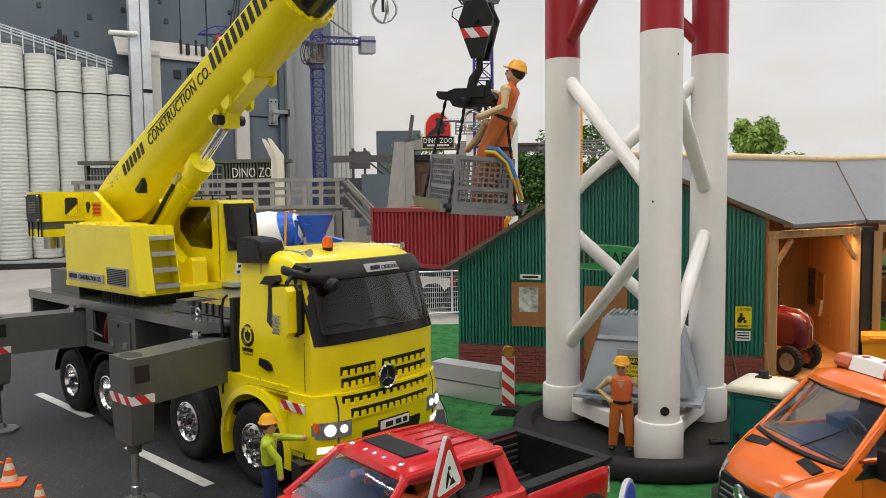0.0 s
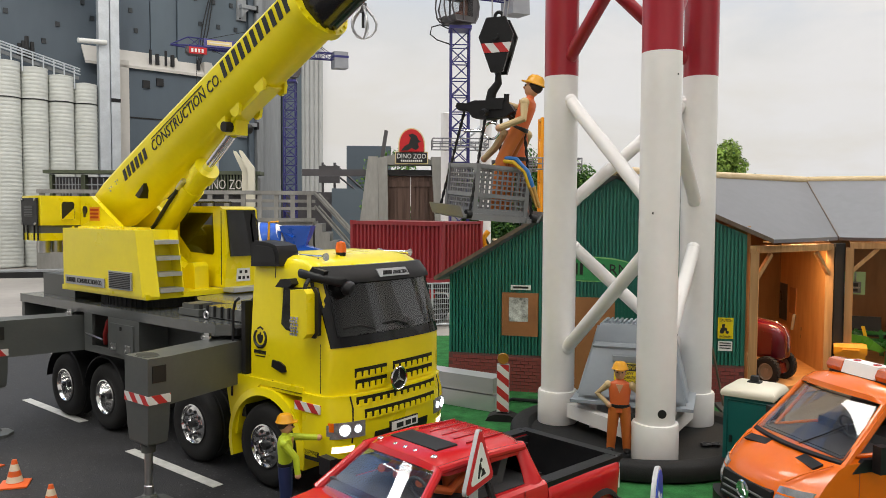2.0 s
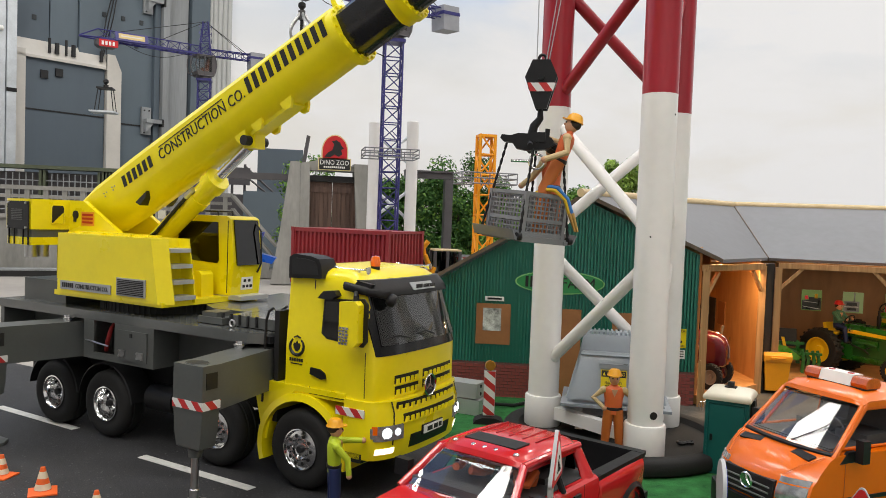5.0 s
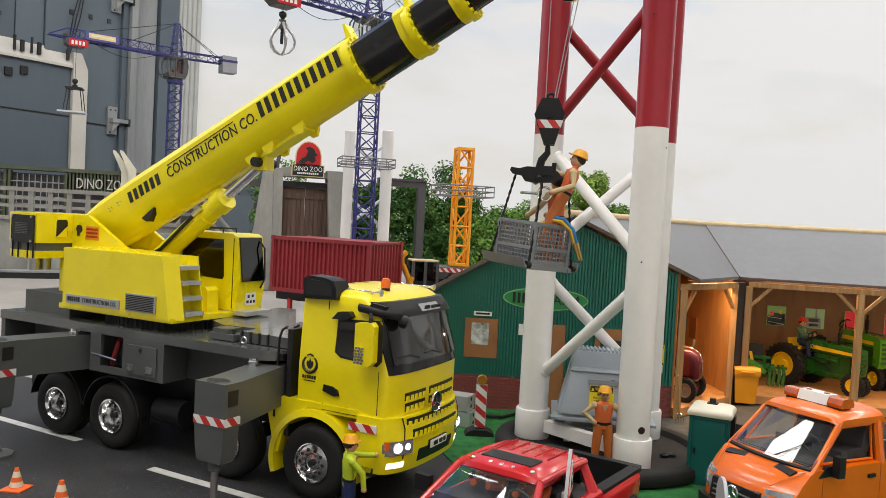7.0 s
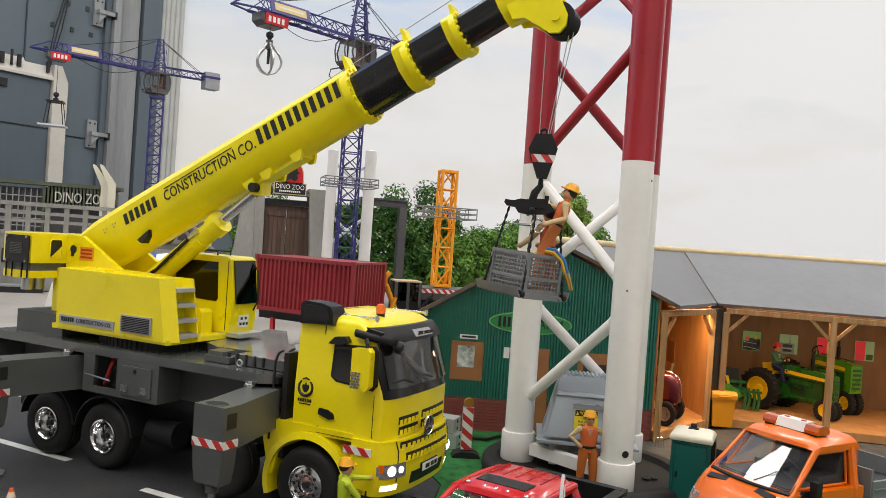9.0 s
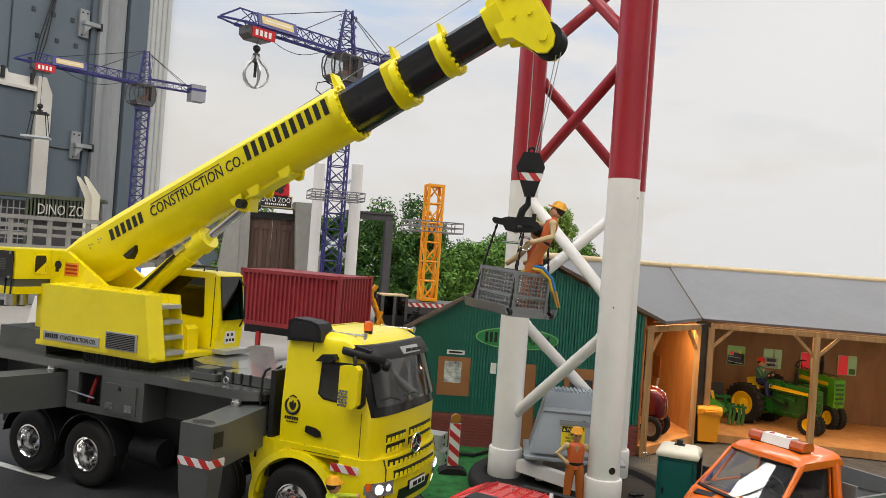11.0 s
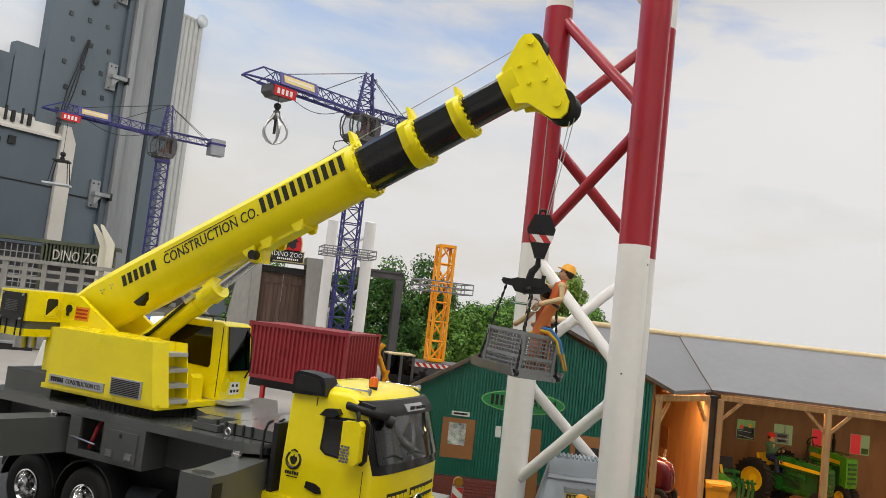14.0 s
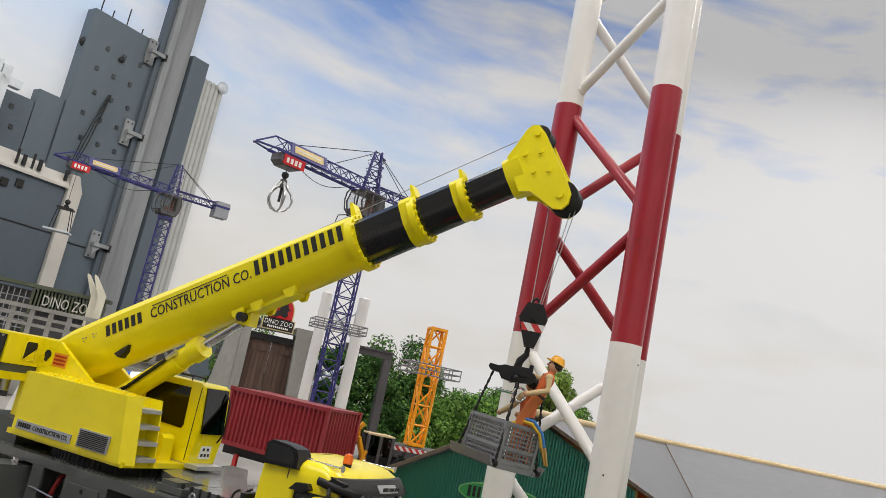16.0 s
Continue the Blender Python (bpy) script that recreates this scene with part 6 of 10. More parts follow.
def machine_cover():
    c = thing("machine_cover", "grey-blue moulded plastic cover standing in the tower base", "cover", CM)
    lo, hi = 0.060, 0.155
    def ring(y, hw, d0, d1):
        return [Vector((-hw, y, d0)), Vector((hw, y, d0)), Vector((hw, y, d1)), Vector((-hw, y, d1))]
    bm = loft(bm_new(), [ring(lo - 0.004, 0.076, 0.046, -0.066), ring(lo, 0.076, 0.046, -0.066), ring(lo + 0.001, 0.067, 0.036, -0.058), ring(hi - 0.022, 0.050, 0.018, -0.046), ring(hi, 0.044, 0.008, -0.040)])
    part("shell", bevel(bm, 0.006, 4), COVER, c)
    bm = loft(bm_new(), [[Vector((-hw, y, d)), Vector((hw, y, d)), Vector((hw - 0.004, y, d - 0.012)), Vector((-hw + 0.004, y, d - 0.012))] for y, hw, d in ((lo + 0.006, 0.0640, 0.0420), (lo + 0.010, 0.0625, 0.0410), (hi - 0.026, 0.0490, 0.0252), (hi - 0.0225, 0.0465, 0.0215))])
    part("front_panel", bevel(bm, 0.003, 3), COVER, c)
    bm = loft(bm_new(), [[Vector((-hw, y, d)), Vector((hw, y, d)), Vector((hw, y, d - 0.006)), Vector((-hw, y, d - 0.006))] for y, hw, d in ((hi - 0.0285, 0.0500, 0.0275), (hi - 0.0265, 0.0505, 0.0285), (hi - 0.0225, 0.0480, 0.0255))])
    part("panel_lip", bevel(bm, 0.0012, 2), COVER, c)
    for sx in (-1, 1):
        part("side_flute", tube(bm_new(), [(sx * 0.0665, lo + 0.004, 0.030), (sx * 0.0600, lo + 0.030, 0.025), (sx * 0.0510, hi - 0.030, 0.014), (sx * 0.0455, hi - 0.004, 0.004)], 0.0032, 10), COVER, c)
    for k in range(14):
        x = -0.040 + 0.0062 * k
        part("top_rib", bbox(x, x + 0.0028, hi - 0.004, hi + 0.0035, -0.030, 0.007, 0.0006, 1), COVER, c)
    part("ledge", bbox(-0.024, 0.036, hi - 0.0445, hi - 0.0375, 0.022, 0.0325, 0.0020, 3), COVER, c)
    part("keyhole", lathe(bm_new(), [(0.0032, 0), (0.0032, 0.0008), (0, 0.0008)], 16, "y", pose(0.012, hi - 0.0378, 0.0285)), INK, c)
    m_ = Matrix.Translation((-0.004, 0.0945, 0.0362)) @ Matrix.Rotation(radians(-14.5), 4, "X") @ Matrix.Scale(0.88, 4)
    part("warning_sign", box(bm_new(), -0.020, 0.020, -0.017, 0.017, -0.0012, 0.0006, m_), mat("sign_yellow", (0.78, 0.60, 0.0), 0.4), c, "yellow warning sign with black writing")
    part("sign_head", box(bm_new(), -0.019, 0.019, 0.006, 0.016, 0.0002, 0.0012, m_), INK, c)
    lettering("lettering", "WARNING", 0.0085, m_ @ Matrix.Translation((-0.011, 0.0083, 0.0015)), MATS["sign_yellow"], c, width=0.028)
    part("sign_triangle", prism(bm_new(), [(-0.0175, 0.0078), (-0.0125, 0.0078), (-0.015, 0.0135)], 0.0008, 0.0017, "z", m_), MATS["sign_yellow"], c)
    for k, (word, w) in enumerate((("HEAVY", 0.015), ("MACHINERY", 0.027), ("OPERATING", 0.026))):
        lettering("lettering", word, 0.0062, m_ @ Matrix.Translation((-w / 2, 0.0006 - 0.0060 * k, 0.0010)), INK, c, width=w)
    for x in (-0.05, 0.05):
        part("support", bbox(x - 0.005, x + 0.005, 0.018, lo, -0.02, 0.02, 0.001), WHITE, c)
    return c


machine_cover()

# ---------------------------------------------------------------- farm barn
GREENW = mat("green_corrugated_sheet", (0.019, 0.185, 0.130), 0.42, var=0.12, scale=10, dirt=0.10)
GREENR = mat("green_sheet_rib", (0.017, 0.168, 0.118), 0.42, var=0.12, scale=10)
ROOFG = mat("grey_roof_board", (0.160, 0.164, 0.180), 0.5, var=0.14, scale=7, dirt=0.12)
PINE = wood("pine_timber", (0.33, 0.175, 0.065), (0.52, 0.30, 0.125))
PLY = wood("plywood_board", (0.46, 0.21, 0.070), (0.60, 0.31, 0.115), 10, (1, 1, 0.25))
DOWEL = wood("pale_dowel", (0.56, 0.42, 0.22), (0.68, 0.53, 0.32), 20, (0.1, 1, 1))
# same plywood in a darker brown: the back walls' shade is in the colour
PLYSHADE = wood("shaded_plywood", (0.17, 0.085, 0.034), (0.24, 0.125, 0.052), 10, (1, 1, 0.25))
BRN = mat("brown_window_board", (0.34, 0.145, 0.050), 0.55, var=0.15, scale=20)
VERGE = wood("brown_verge_board", (0.09, 0.065, 0.045), (0.15, 0.11, 0.075))
JYV = mat("view_yellow_spot", (0.70, 0.45, 0.02), 0.5)
LEAFV = mat("view_dark_shrub", (0.04, 0.12, 0.03), 0.7, var=0.5, scale=80)
BRICK = mat("red_brick", (0.27, 0.062, 0.052), 0.7, var=0.22, scale=60, bump=0.2)
MORTAR = mat("brick_mortar", (0.15, 0.07, 0.06), 0.85, var=0.12)
FW = facing((0.0, 1.3118, 0.0), (0.957, -0.287, 0), (0, 0, 1))  # front wall: x right along it, y up, z towards the viewer


def fx(x):
    return x / 0.957


XL, XR, XA = fx(0.037), fx(0.490), fx(0.297)
ZL, ZA, ZR = 0.196, 0.355, 0.266


def wall_top(x):
    return ZL + (ZA - ZL) * (x - XL) / (XA - XL) if x < XA else ZA + (ZR - ZA) * (x - XA) / (XR - XA)


def barn():
    b = thing("farm_barn", "green corrugated toy barn with a brick base and grey roof", "barn")
    wallp = part("front_wall", prism(bm_new(), [(XL, 0.0), (XR, 0.0), (XR, ZR), (XA, ZA), (XL, ZL)], -0.010, -0.002, "z"), GREENW, b, "green corrugated front wall", FW)
    # openings read as boards and panes set on the wall
    bm = bm_new()
    x = XL + 0.002
    n = 0
    holes = ((fx(0.124), fx(0.182), 0.094, 0.166), (fx(0.236), fx(0.300), 0.0, 0.162), (fx(0.352), fx(0.412), 0.085, 0.160))
    while x < XR - 0.004:
        cuts = [(0.062, wall_top(x + 0.0015) - 0.002)]
        for h0, h1, z0, z1 in holes:
            if h0 - 0.003 < x < h1:
                cuts = [(a, bb) for a, bb in ((0.062, z0), (z1, cuts[0][1])) if bb - a > 0.004]
        for a, bb in cuts:
            prism(bm, [(x, a), (x + 0.0030, a), (x + 0.0028, bb), (x, bb)], -0.002, 0.0022, "z")
        x += 0.0056
        n += 1
    part("corrugation", bm, GREENR, b, "green sheet ribs", FW)
    # brick base, bricks one by one near the window
    part("brick_backing", bbox(XL, XR, 0.0, 0.062, -0.002, 0.0015, 0, 1), MORTAR, b, "", FW)
    bme = to_mesh("brick", bevel(box(bm_new(), -0.0062, 0.0062, -0.0024, 0.0024, -0.001, 0.0012), 0.0004, 1), BRICK)
    row = 0
    z = 0.0032
    while z < 0.060:
        x = XL + 0.007 + (0.0068 if row % 2 else 0)
        while x < XR - 0.006:
            inside = any(h0 < x < h1 and z0 <= z < z1 for h0, h1, z0, z1 in holes)
            if not inside:
                part("brick", bme, BRICK, wallp, "", pose(x, z, 0.0022))
            x += 0.0137
        z += 0.0058
        row += 1
    for k, (h0, h1, z0, z1) in enumerate(holes):
        nm = ("window_board", "door", "window_board")[k]
        part(nm, bbox(h0, h1, z0, z1, -0.001, 0.0025, 0.0006, 1), BRN, b, "brown board", FW)
        if k == 0:
            cx, cz = h0 + 0.028, 0.138
            part("window_pane", bbox(cx - 0.016, cx + 0.016, cz - 0.020, cz + 0.020, 0.0022, 0.0030, 0, 1), mat("window_view", (0.50, 0.55, 0.50), 0.25, var=0.9, scale=60), b, "small window pane", FW)
        if k == 2:
            part("window_pane", bbox(h0 + 0.01, h1 - 0.01, z0 + 0.012, z1 - 0.02, 0.0022, 0.0030, 0, 1), DWIN, b, "dark window pane", FW)
    part("wall_sign", bbox(fx(0.138), fx(0.170), 0.171, 0.179, 0.0014, 0.0030, 0.0003, 1), WHITEP, b, "small white sign", FW)
    part("sign_bar", bbox(fx(0.142), fx(0.166), 0.1735, 0.1768, 0.0030, 0.0034, 0), INK, b, "", FW)
    part("wall_sign", bbox(fx(0.218), fx(0.228), 0.14, 0.16, 0.0014, 0.0030, 0.0003, 1), WHITEP, b, "small white sign", FW)
    oval = [(fx(0.262) + 0.078 * math.cos(a), 0.208 + 0.0205 * math.sin(a)) for a in span(0, 2 * math.pi, 41)[:-1]]
    part("oval_sign_rim", prism(bm_new(), oval, 0.0010, 0.0028, "z"), mat("sign_pale_green", (0.22, 0.52, 0.18), 0.5), b, "oval farm sign with pale rim", FW)
    oval2 = [(fx(0.262) + 0.0755 * math.cos(a), 0.208 + 0.0185 * math.sin(a)) for a in span(0, 2 * math.pi, 41)[:-1]]
    part("oval_sign", prism(bm_new(), oval2, 0.0012, 0.0032, "z"), mat("sign_green", (0.030, 0.26, 0.075), 0.5), b, "oval green farm sign", FW)
    letter_bars("lettering_bar", 6, 0.052, 0.019, FW @ Matrix.Translation((fx(0.262) - 0.060, 0.199, 0.0036)), INK, b, "", 0.6)
    lettering("lettering", "FARM", 0.026, FW @ Matrix.Translation((fx(0.262) + 0.004, 0.199, 0.0036)), INK, b, width=0.056)
    cs = bbox(fx(0.451), fx(0.473), 0.104, 0.137, 0.0014, 0.0032, 0.0003, 1)
    part("caution_sign", cs, MATS["sign_yellow"], b, "yellow caution sign with a tractor mark", FW)
    lettering("lettering", "CAUTION", 0.006, FW @ Matrix.Translation((fx(0.452) + 0.0015, 0.1310, 0.0034)), INK, b, width=0.0185)
    bm = box(bm_new(), fx(0.455), fx(0.464), 0.1165, 0.121, 0.0032, 0.0037)
    box(bm, fx(0.457), fx(0.461), 0.121, 0.127, 0.0032, 0.0037)
    rod(bm, (fx(0.457), 0.1155, 0.003), (fx(0.457), 0.1155, 0.0037), 0.0034, seg=12)
    rod(bm, (fx(0.4645), 0.1145, 0.003), (fx(0.4645), 0.1145, 0.0037), 0.0024, seg=12)
    part("tractor_mark", bm, INK, b, "", FW)
    lettering("lettering", "MACHINERY", 0.0045, FW @ Matrix.Translation((fx(0.452) + 0.0020, 0.1060, 0.0034)), INK, b, width=0.0175)
    part("wall_sign", bbox(fx(0.452), fx(0.472), 0.085, 0.1, 0.0014, 0.0030, 0.0003, 1), WHITEP, b, "small white notice", FW)
    for z_ in (0.0885, 0.0925, 0.0965):
        part("sign_bar", bbox(fx(0.454), fx(0.470), z_, z_ + 0.0016, 0.0030, 0.0034, 0), INK, b, "", FW)
    # verges and roof boards
    def board(name, pts, th, material, label=""):
        v = [Vector(p) for p in pts]
        nrm = (v[1] - v[0]).cross(v[2] - v[0]).normalized()
        if nrm.z < 0:
            nrm = -nrm
        bm = bm_new()
        lo = [bm.verts.new(p) for p in v]
        hi = [bm.verts.new(p + nrm * th) for p in v]
        bm.faces.new(lo)
        bm.faces.new(list(reversed(hi)))
        for i in range(len(v)):
            bm.faces.new((lo[i], hi[i], hi[(i + 1) % len(v)], lo[(i + 1) % len(v)]))
        return part(name, bm, material, b, label)
    apex, rv = Vector((0.294, 1.212, 0.360)), Vector((0.766, 1.514, 0.360))
    corner, ec = Vector((0.524, 1.150, 0.254)), Vector((0.706, 1.289, 0.254))
    rdir, edir = Vector((0.88, -0.475, 0)), Vector((0.88, -0.475, 0))
    r2, e2 = rv + rdir * 1.1, ec + edir * 1.1
    ltip = Vector((0.012, 1.296, 0.184))
    lback = ltip + Vector((0.40, 0.36, 0))
    bm = bm_new()
    grid = [[[bm.verts.new(apex.lerp(rv, i / 8).lerp(corner.lerp(ec, i / 8), j / 6) + Vector((0, 0, 0.006 * top))) for j in range(7)] for i in range(9)] for top in (0, 1)]
    for i in range(8):
        for j in range(6):
            for g in grid:
                bm.faces.new((g[i][j], g[i + 1][j], g[i + 1][j + 1], g[i][j + 1]))
    rim = [(i, 0) for i in range(8)] + [(8, j) for j in range(6)] + [(i, 6) for i in range(8, 0, -1)] + [(0, j) for j in range(6, 0, -1)]
    for (i, j), (k, l) in zip(rim, rim[1:] + rim[:1]):
        bm.faces.new((grid[0][i][j], grid[0][k][l], grid[1][k][l], grid[1][i][j]))
    part("roof_board", bm, ROOFG, b, "grey roof board")
    board("roof_board", [rv + rdir * 0.002, r2, e2, ec + edir * 0.002], 0.006, ROOFG, "grey roof board")
    board("roof_board", [ltip, apex, rv, lback], 0.006, ROOFG, "grey roof board")
    rb = rv + Vector((0.20, 0.30, -0.13))
    board("roof_board", [rv, r2, r2 + Vector((0.20, 0.30, -0.13)), rb], 0.006, ROOFG, "grey roof board")
    part("roof_seam", tube(bm_new(), [rv + Vector((0, -0.002, 0.006)), ec + Vector((0, -0.002, 0.006))], 0.0013, 6), VERGE, b)
    part("ridge_pole", tube(bm_new(), [apex + Vector((-0.012, -0.008, 0.006)), rv + Vector((0, 0, 0.006))], 0.0075, 14), DOWEL, b, "pale wooden ridge pole")
    part("ridge_pole", tube(bm_new(), [rv + Vector((0.003, 0, 0.006)), r2 + Vector((0, 0, 0.006))], 0.0075, 14), DOWEL, b, "pale wooden ridge pole")
    for a, c in ((ltip, apex), (apex, corner)):
        bm = bm_new()
        o = Vector((-0.10, -0.33, 0)) * 0.014
        for q in (0,):
            v = [a + o, c + o, c + o + Vector((0, 0, 0.007)), a + o + Vector((0, 0, 0.007))]
            w_ = [p - o * 1.4 for p in v]
            f0, f1 = [bm.verts.new(p) for p in v], [bm.verts.new(p) for p in w_]
            bm.faces.new(f0)
            bm.faces.new(list(reversed(f1)))
            for i in range(4):
                bm.faces.new((f0[i], f1[i], f1[(i + 1) % 4], f0[(i + 1) % 4]))
        part("verge_board", bm, VERGE, b)
    # floor, inner walls
    part("floor_board", prism(bm_new(), [(0.50, 1.155), (0.69, 1.258), (0.72, 1.262), (1.70, 0.733), (1.95, 1.15), (0.95, 1.80), (0.30, 1.60)], 0.006, 0.022, "z"), PLY, b, "plywood floor board")
    def upright(p, q, z0, z1, th, material, name, label=""):
        p, q = Vector((*p, 0)), Vector((*q, 0))
        d = (q - p).normalized()
        m_ = facing(p, d, (0, 0, 1))
        return part(name, box(bm_new(), 0, (q - p).length, z0, z1, -th, 0, m_), material, b, label)
    d2, n2 = Vector((0.88, -0.475, 0)), Vector((0.475, 0.88, 0))
    back = Vector((0.70, 1.275, 0)) + n2 * 0.30
    upright((back - d2 * 0.02).xy, (back + d2 * 1.0).xy, 0.022, 0.30, 0.008, PLYSHADE, "back_wall", "plywood back wall coloured darker for shade")
    pm_ = facing((0.690, 1.275, 0), (0.052, 0.275, 0), (0, 0, 1))
    pw = part("partition", prism(bm_new(), [(0, 0.022), (0.280, 0.022), (0.280, 0.315), (0.20, 0.315), (0, 0.245)], -0.006, 0, "z", pm_), PLY, b, "pale plywood partition wall")
    part("partition_window", bbox(0.225, 0.272, 0.085, 0.158, -0.0075, -0.006, 0.0004, 1, pm_), DWIN, pw, "dark window opening")
    part("partition_window", bbox(0.168, 0.206, 0.105, 0.155, -0.0075, -0.006, 0.0004, 1, pm_), BRN, pw, "brown hatch")
    part("hatch_handle", rod(bm_new(), pm_ @ Vector((0.165, 0.105, -0.010)), pm_ @ Vector((0.178, 0.075, -0.010)), 0.0028, seg=8), GALV, pw)
    upright((0.44, 1.45), (0.755, 1.552), 0.022, 0.33, 0.006, PLYSHADE, "back_wall", "plywood back wall coloured darker for shade")
    upright((0.498, 1.170), (0.44, 1.45), 0.022, 0.28, 0.006, PLY, "side_wall", "plywood side wall")
    upright((0.680, 1.250), (0.704, 1.262), 0.0, 0.250, 0.012, DGREY, "dark_pier", "dark green pier")
    # windows in the back wall: flat views that glow for the lit scenery outside
    views = [glow("view_green", (0.15, 0.25, 0.07), 0.30), glow("view_lawn", (0.20, 0.29, 0.13), 0.28)]
    darkv = mat("view_dark_vehicle", (0.035, 0.042, 0.055), 0.3, var=0.5, scale=60)
    redv = glow("view_red_banner", (0.55, 0.02, 0.03), 0.30)
    greyv = mat("view_grey_vehicle", (0.22, 0.25, 0.28), 0.4, var=0.4, scale=90)
    for k, s_ in enumerate((-0.074, 0.008, 0.094, 0.178, 0.262, 0.346)):
        p = back + d2 * (s_ + 0.03) - n2 * 0.001
        m_ = facing(p, d2, (0, 0, 1))
        wn = part("window", bbox(-0.0205, 0.0205, 0.136, 0.182, 0.0, 0.0030, 0, 1), views[k % 2], b, "small window with a garden view", m_)
        def scrap(name, x0, x1, z0, z1, material, turn=0.0, d=0.0):
            cx, cz = (x0 + x1) / 2, (z0 + z1) / 2
            part(name, bbox(x0 - cx, x1 - cx, z0 - cz, z1 - cz, 0.0030 + d, 0.0036 + d, 0, 1, Matrix.Translation((cx, cz, 0)) @ Matrix.Rotation(radians(turn), 4, "Z")), material, wn)
        if k in (0, 2):
            scrap("parked_trailer", -0.0195, 0.0195, 0.1375, 0.159, darkv)
            scrap("parked_trailer", -0.006, 0.019, 0.158, 0.166, darkv, -4, 0.0004)
            scrap("pale_edge", -0.018, 0.018, 0.1420, 0.1432, GALV, -8, 0.0010)
            scrap("pale_edge", -0.018, 0.012, 0.1545, 0.1555, GALV, -5, 0.0010)
            scrap("red_spot", -0.014, -0.007, 0.161, 0.169, redv, 12, 0.0006)
            scrap("yellow_spot", 0.006, 0.012, 0.164, 0.174, JYV, 0, 0.0006)
        elif k in (1, 3):
            scrap("parked_lorry", -0.0185, 0.013, 0.1385, 0.162, greyv)
            scrap("lorry_window", -0.013, 0.008, 0.152, 0.159, darkv, 0, 0.0006)
            scrap("lorry_grille", -0.012, 0.007, 0.1415, 0.147, darkv, 0, 0.0006)
            scrap("pale_edge", -0.017, 0.011, 0.1490, 0.1500, GALV, 0, 0.0008)
            scrap("mast", 0.001, 0.004, 0.160, 0.180, greyv, 0, 0.0002)
        else:
            scrap("red_banner", -0.0200, 0.001, 0.1365, 0.1815, redv)
            scrap("dark_shrub", 0.004, 0.018, 0.139, 0.152, LEAFV)
    # timber frame of the open front
    def timber(p, q, w=0.0085, name="timber_post"):
        p, q = Vector(p), Vector(q)
        d = (q - p)
        up = Vector((0, 0, 1)) if abs(d.normalized().z) < 0.9 else Vector((0.88, -0.475, 0))
        m_ = facing(p, d, up)
        part(name, bevel(box(bm_new(), 0, d.length, -w / 2, w / 2, -w / 2, w / 2, m_), 0.0008, 1), PINE, b)
    f1 = Vector((0.865, 0.50, 0)).normalized()
    p0, p1 = Vector((0.500, 1.158, 0)), Vector((0.672, 1.252, 0))
    timber(p0 + Vector((0, 0, 0.004)), p0 + Vector((0, 0, 0.245)), 0.012)
    timber(p1 + Vector((0, 0, 0.004)), p1 + Vector((0, 0, 0.245)), 0.012)
    timber(p0 + Vector((0, 0, 0.2445)) - f1 * 0.006, p1 + Vector((0, 0, 0.2445)), 0.011, "timber_beam")
    timber(p0 + Vector((0, 0, 0.195)), p0 + f1 * 0.04 + Vector((0, 0, 0.236)), 0.0085, "timber_brace")
    timber(p1 + Vector((0, 0, 0.195)), p1 - f1 * 0.04 + Vector((0, 0, 0.236)), 0.0085, "timber_brace")
    q = Vector((0.712, 1.262, 0))
    timber(q + Vector((0, 0, 0.2465)), q + d2 * 1.0 + Vector((0, 0, 0.2465)), 0.010, "timber_beam")
    for s_ in (0.0, 0.205, 0.42, 0.63):
        p = q + d2 * s_
        timber(p + Vector((0, 0, 0.020)), p + Vector((0, 0, 0.2425)), 0.012)
        for sg in (-1, 1):
            if s_ > 0 or sg > 0:
                timber(p + Vector((0, 0, 0.199)), p + d2 * 0.042 * sg + Vector((0, 0, 0.2425)), 0.0085, "timber_brace")
    for s_ in (0.05, 0.15):
        timber(q + n2 * s_ + Vector((0, 0, 0.232 + s_ * 0.44)), q + n2 * s_ + d2 * 1.0 + Vector((0, 0, 0.232 + s_ * 0.44)), 0.008, "rafter")
    return b


barn()
for p, yaw, ln, watts in (((0.604, 1.232, 0.252), 28.6, 0.16, 0.65), ((1.13, 1.066, 0.252), -28.4, 0.86, 1.0)):
    lp = bpy.data.lights.new("barn_lamp", "AREA")
    lp.shape, lp.size, lp.size_y, lp.energy, lp.color = "RECTANGLE", ln, 0.008, watts, (1.0, 0.62, 0.28)
    lo = new("barn_lamp", lp)
    lo.matrix_world = pose(*p, 0, 0, yaw)
    hous = thing("strip_lamp", "thin warm lamp strip under the barn eave", "lamp", pose(*p, 0, 0, yaw))
    part("housing", bbox(-ln / 2, ln / 2, -0.005, 0.005, 0.0015, 0.0040, 0.0005, 1), WHITEP, hous)
# ---------------------------------------------------------------- orange municipal van with a tipper bed
def wheel_small(parent, x, y, r, w, hubmat, s):
    m_ = pose(x, y, r) if s < 0 else pose(x, y, r, 0, 0, 180)
    prof = [(r * 0.62, -w * 0.42), (r * 0.9, -w * 0.5), (r * 0.985, -w * 0.38), (r, -w * 0.2), (r, w * 0.2), (r * 0.985, w * 0.38), (r * 0.9, w * 0.5), (r * 0.62, w * 0.42)]
    wh = part("wheel", lathe(bm_new(), prof, 36, "y", cap=False), RUB, parent, "", m_)
    part("rim", lathe(bm_new(), [(r * 0.63, w * 0.2), (r * 0.63, -w * 0.40), (r * 0.55, -w * 0.44), (r * 0.5, -w * 0.22), (r * 0.2, -w * 0.28), (r * 0.15, -w * 0.4), (0, -w * 0.4)], 28, "y", cap=False), hubmat, wh)
    return wh


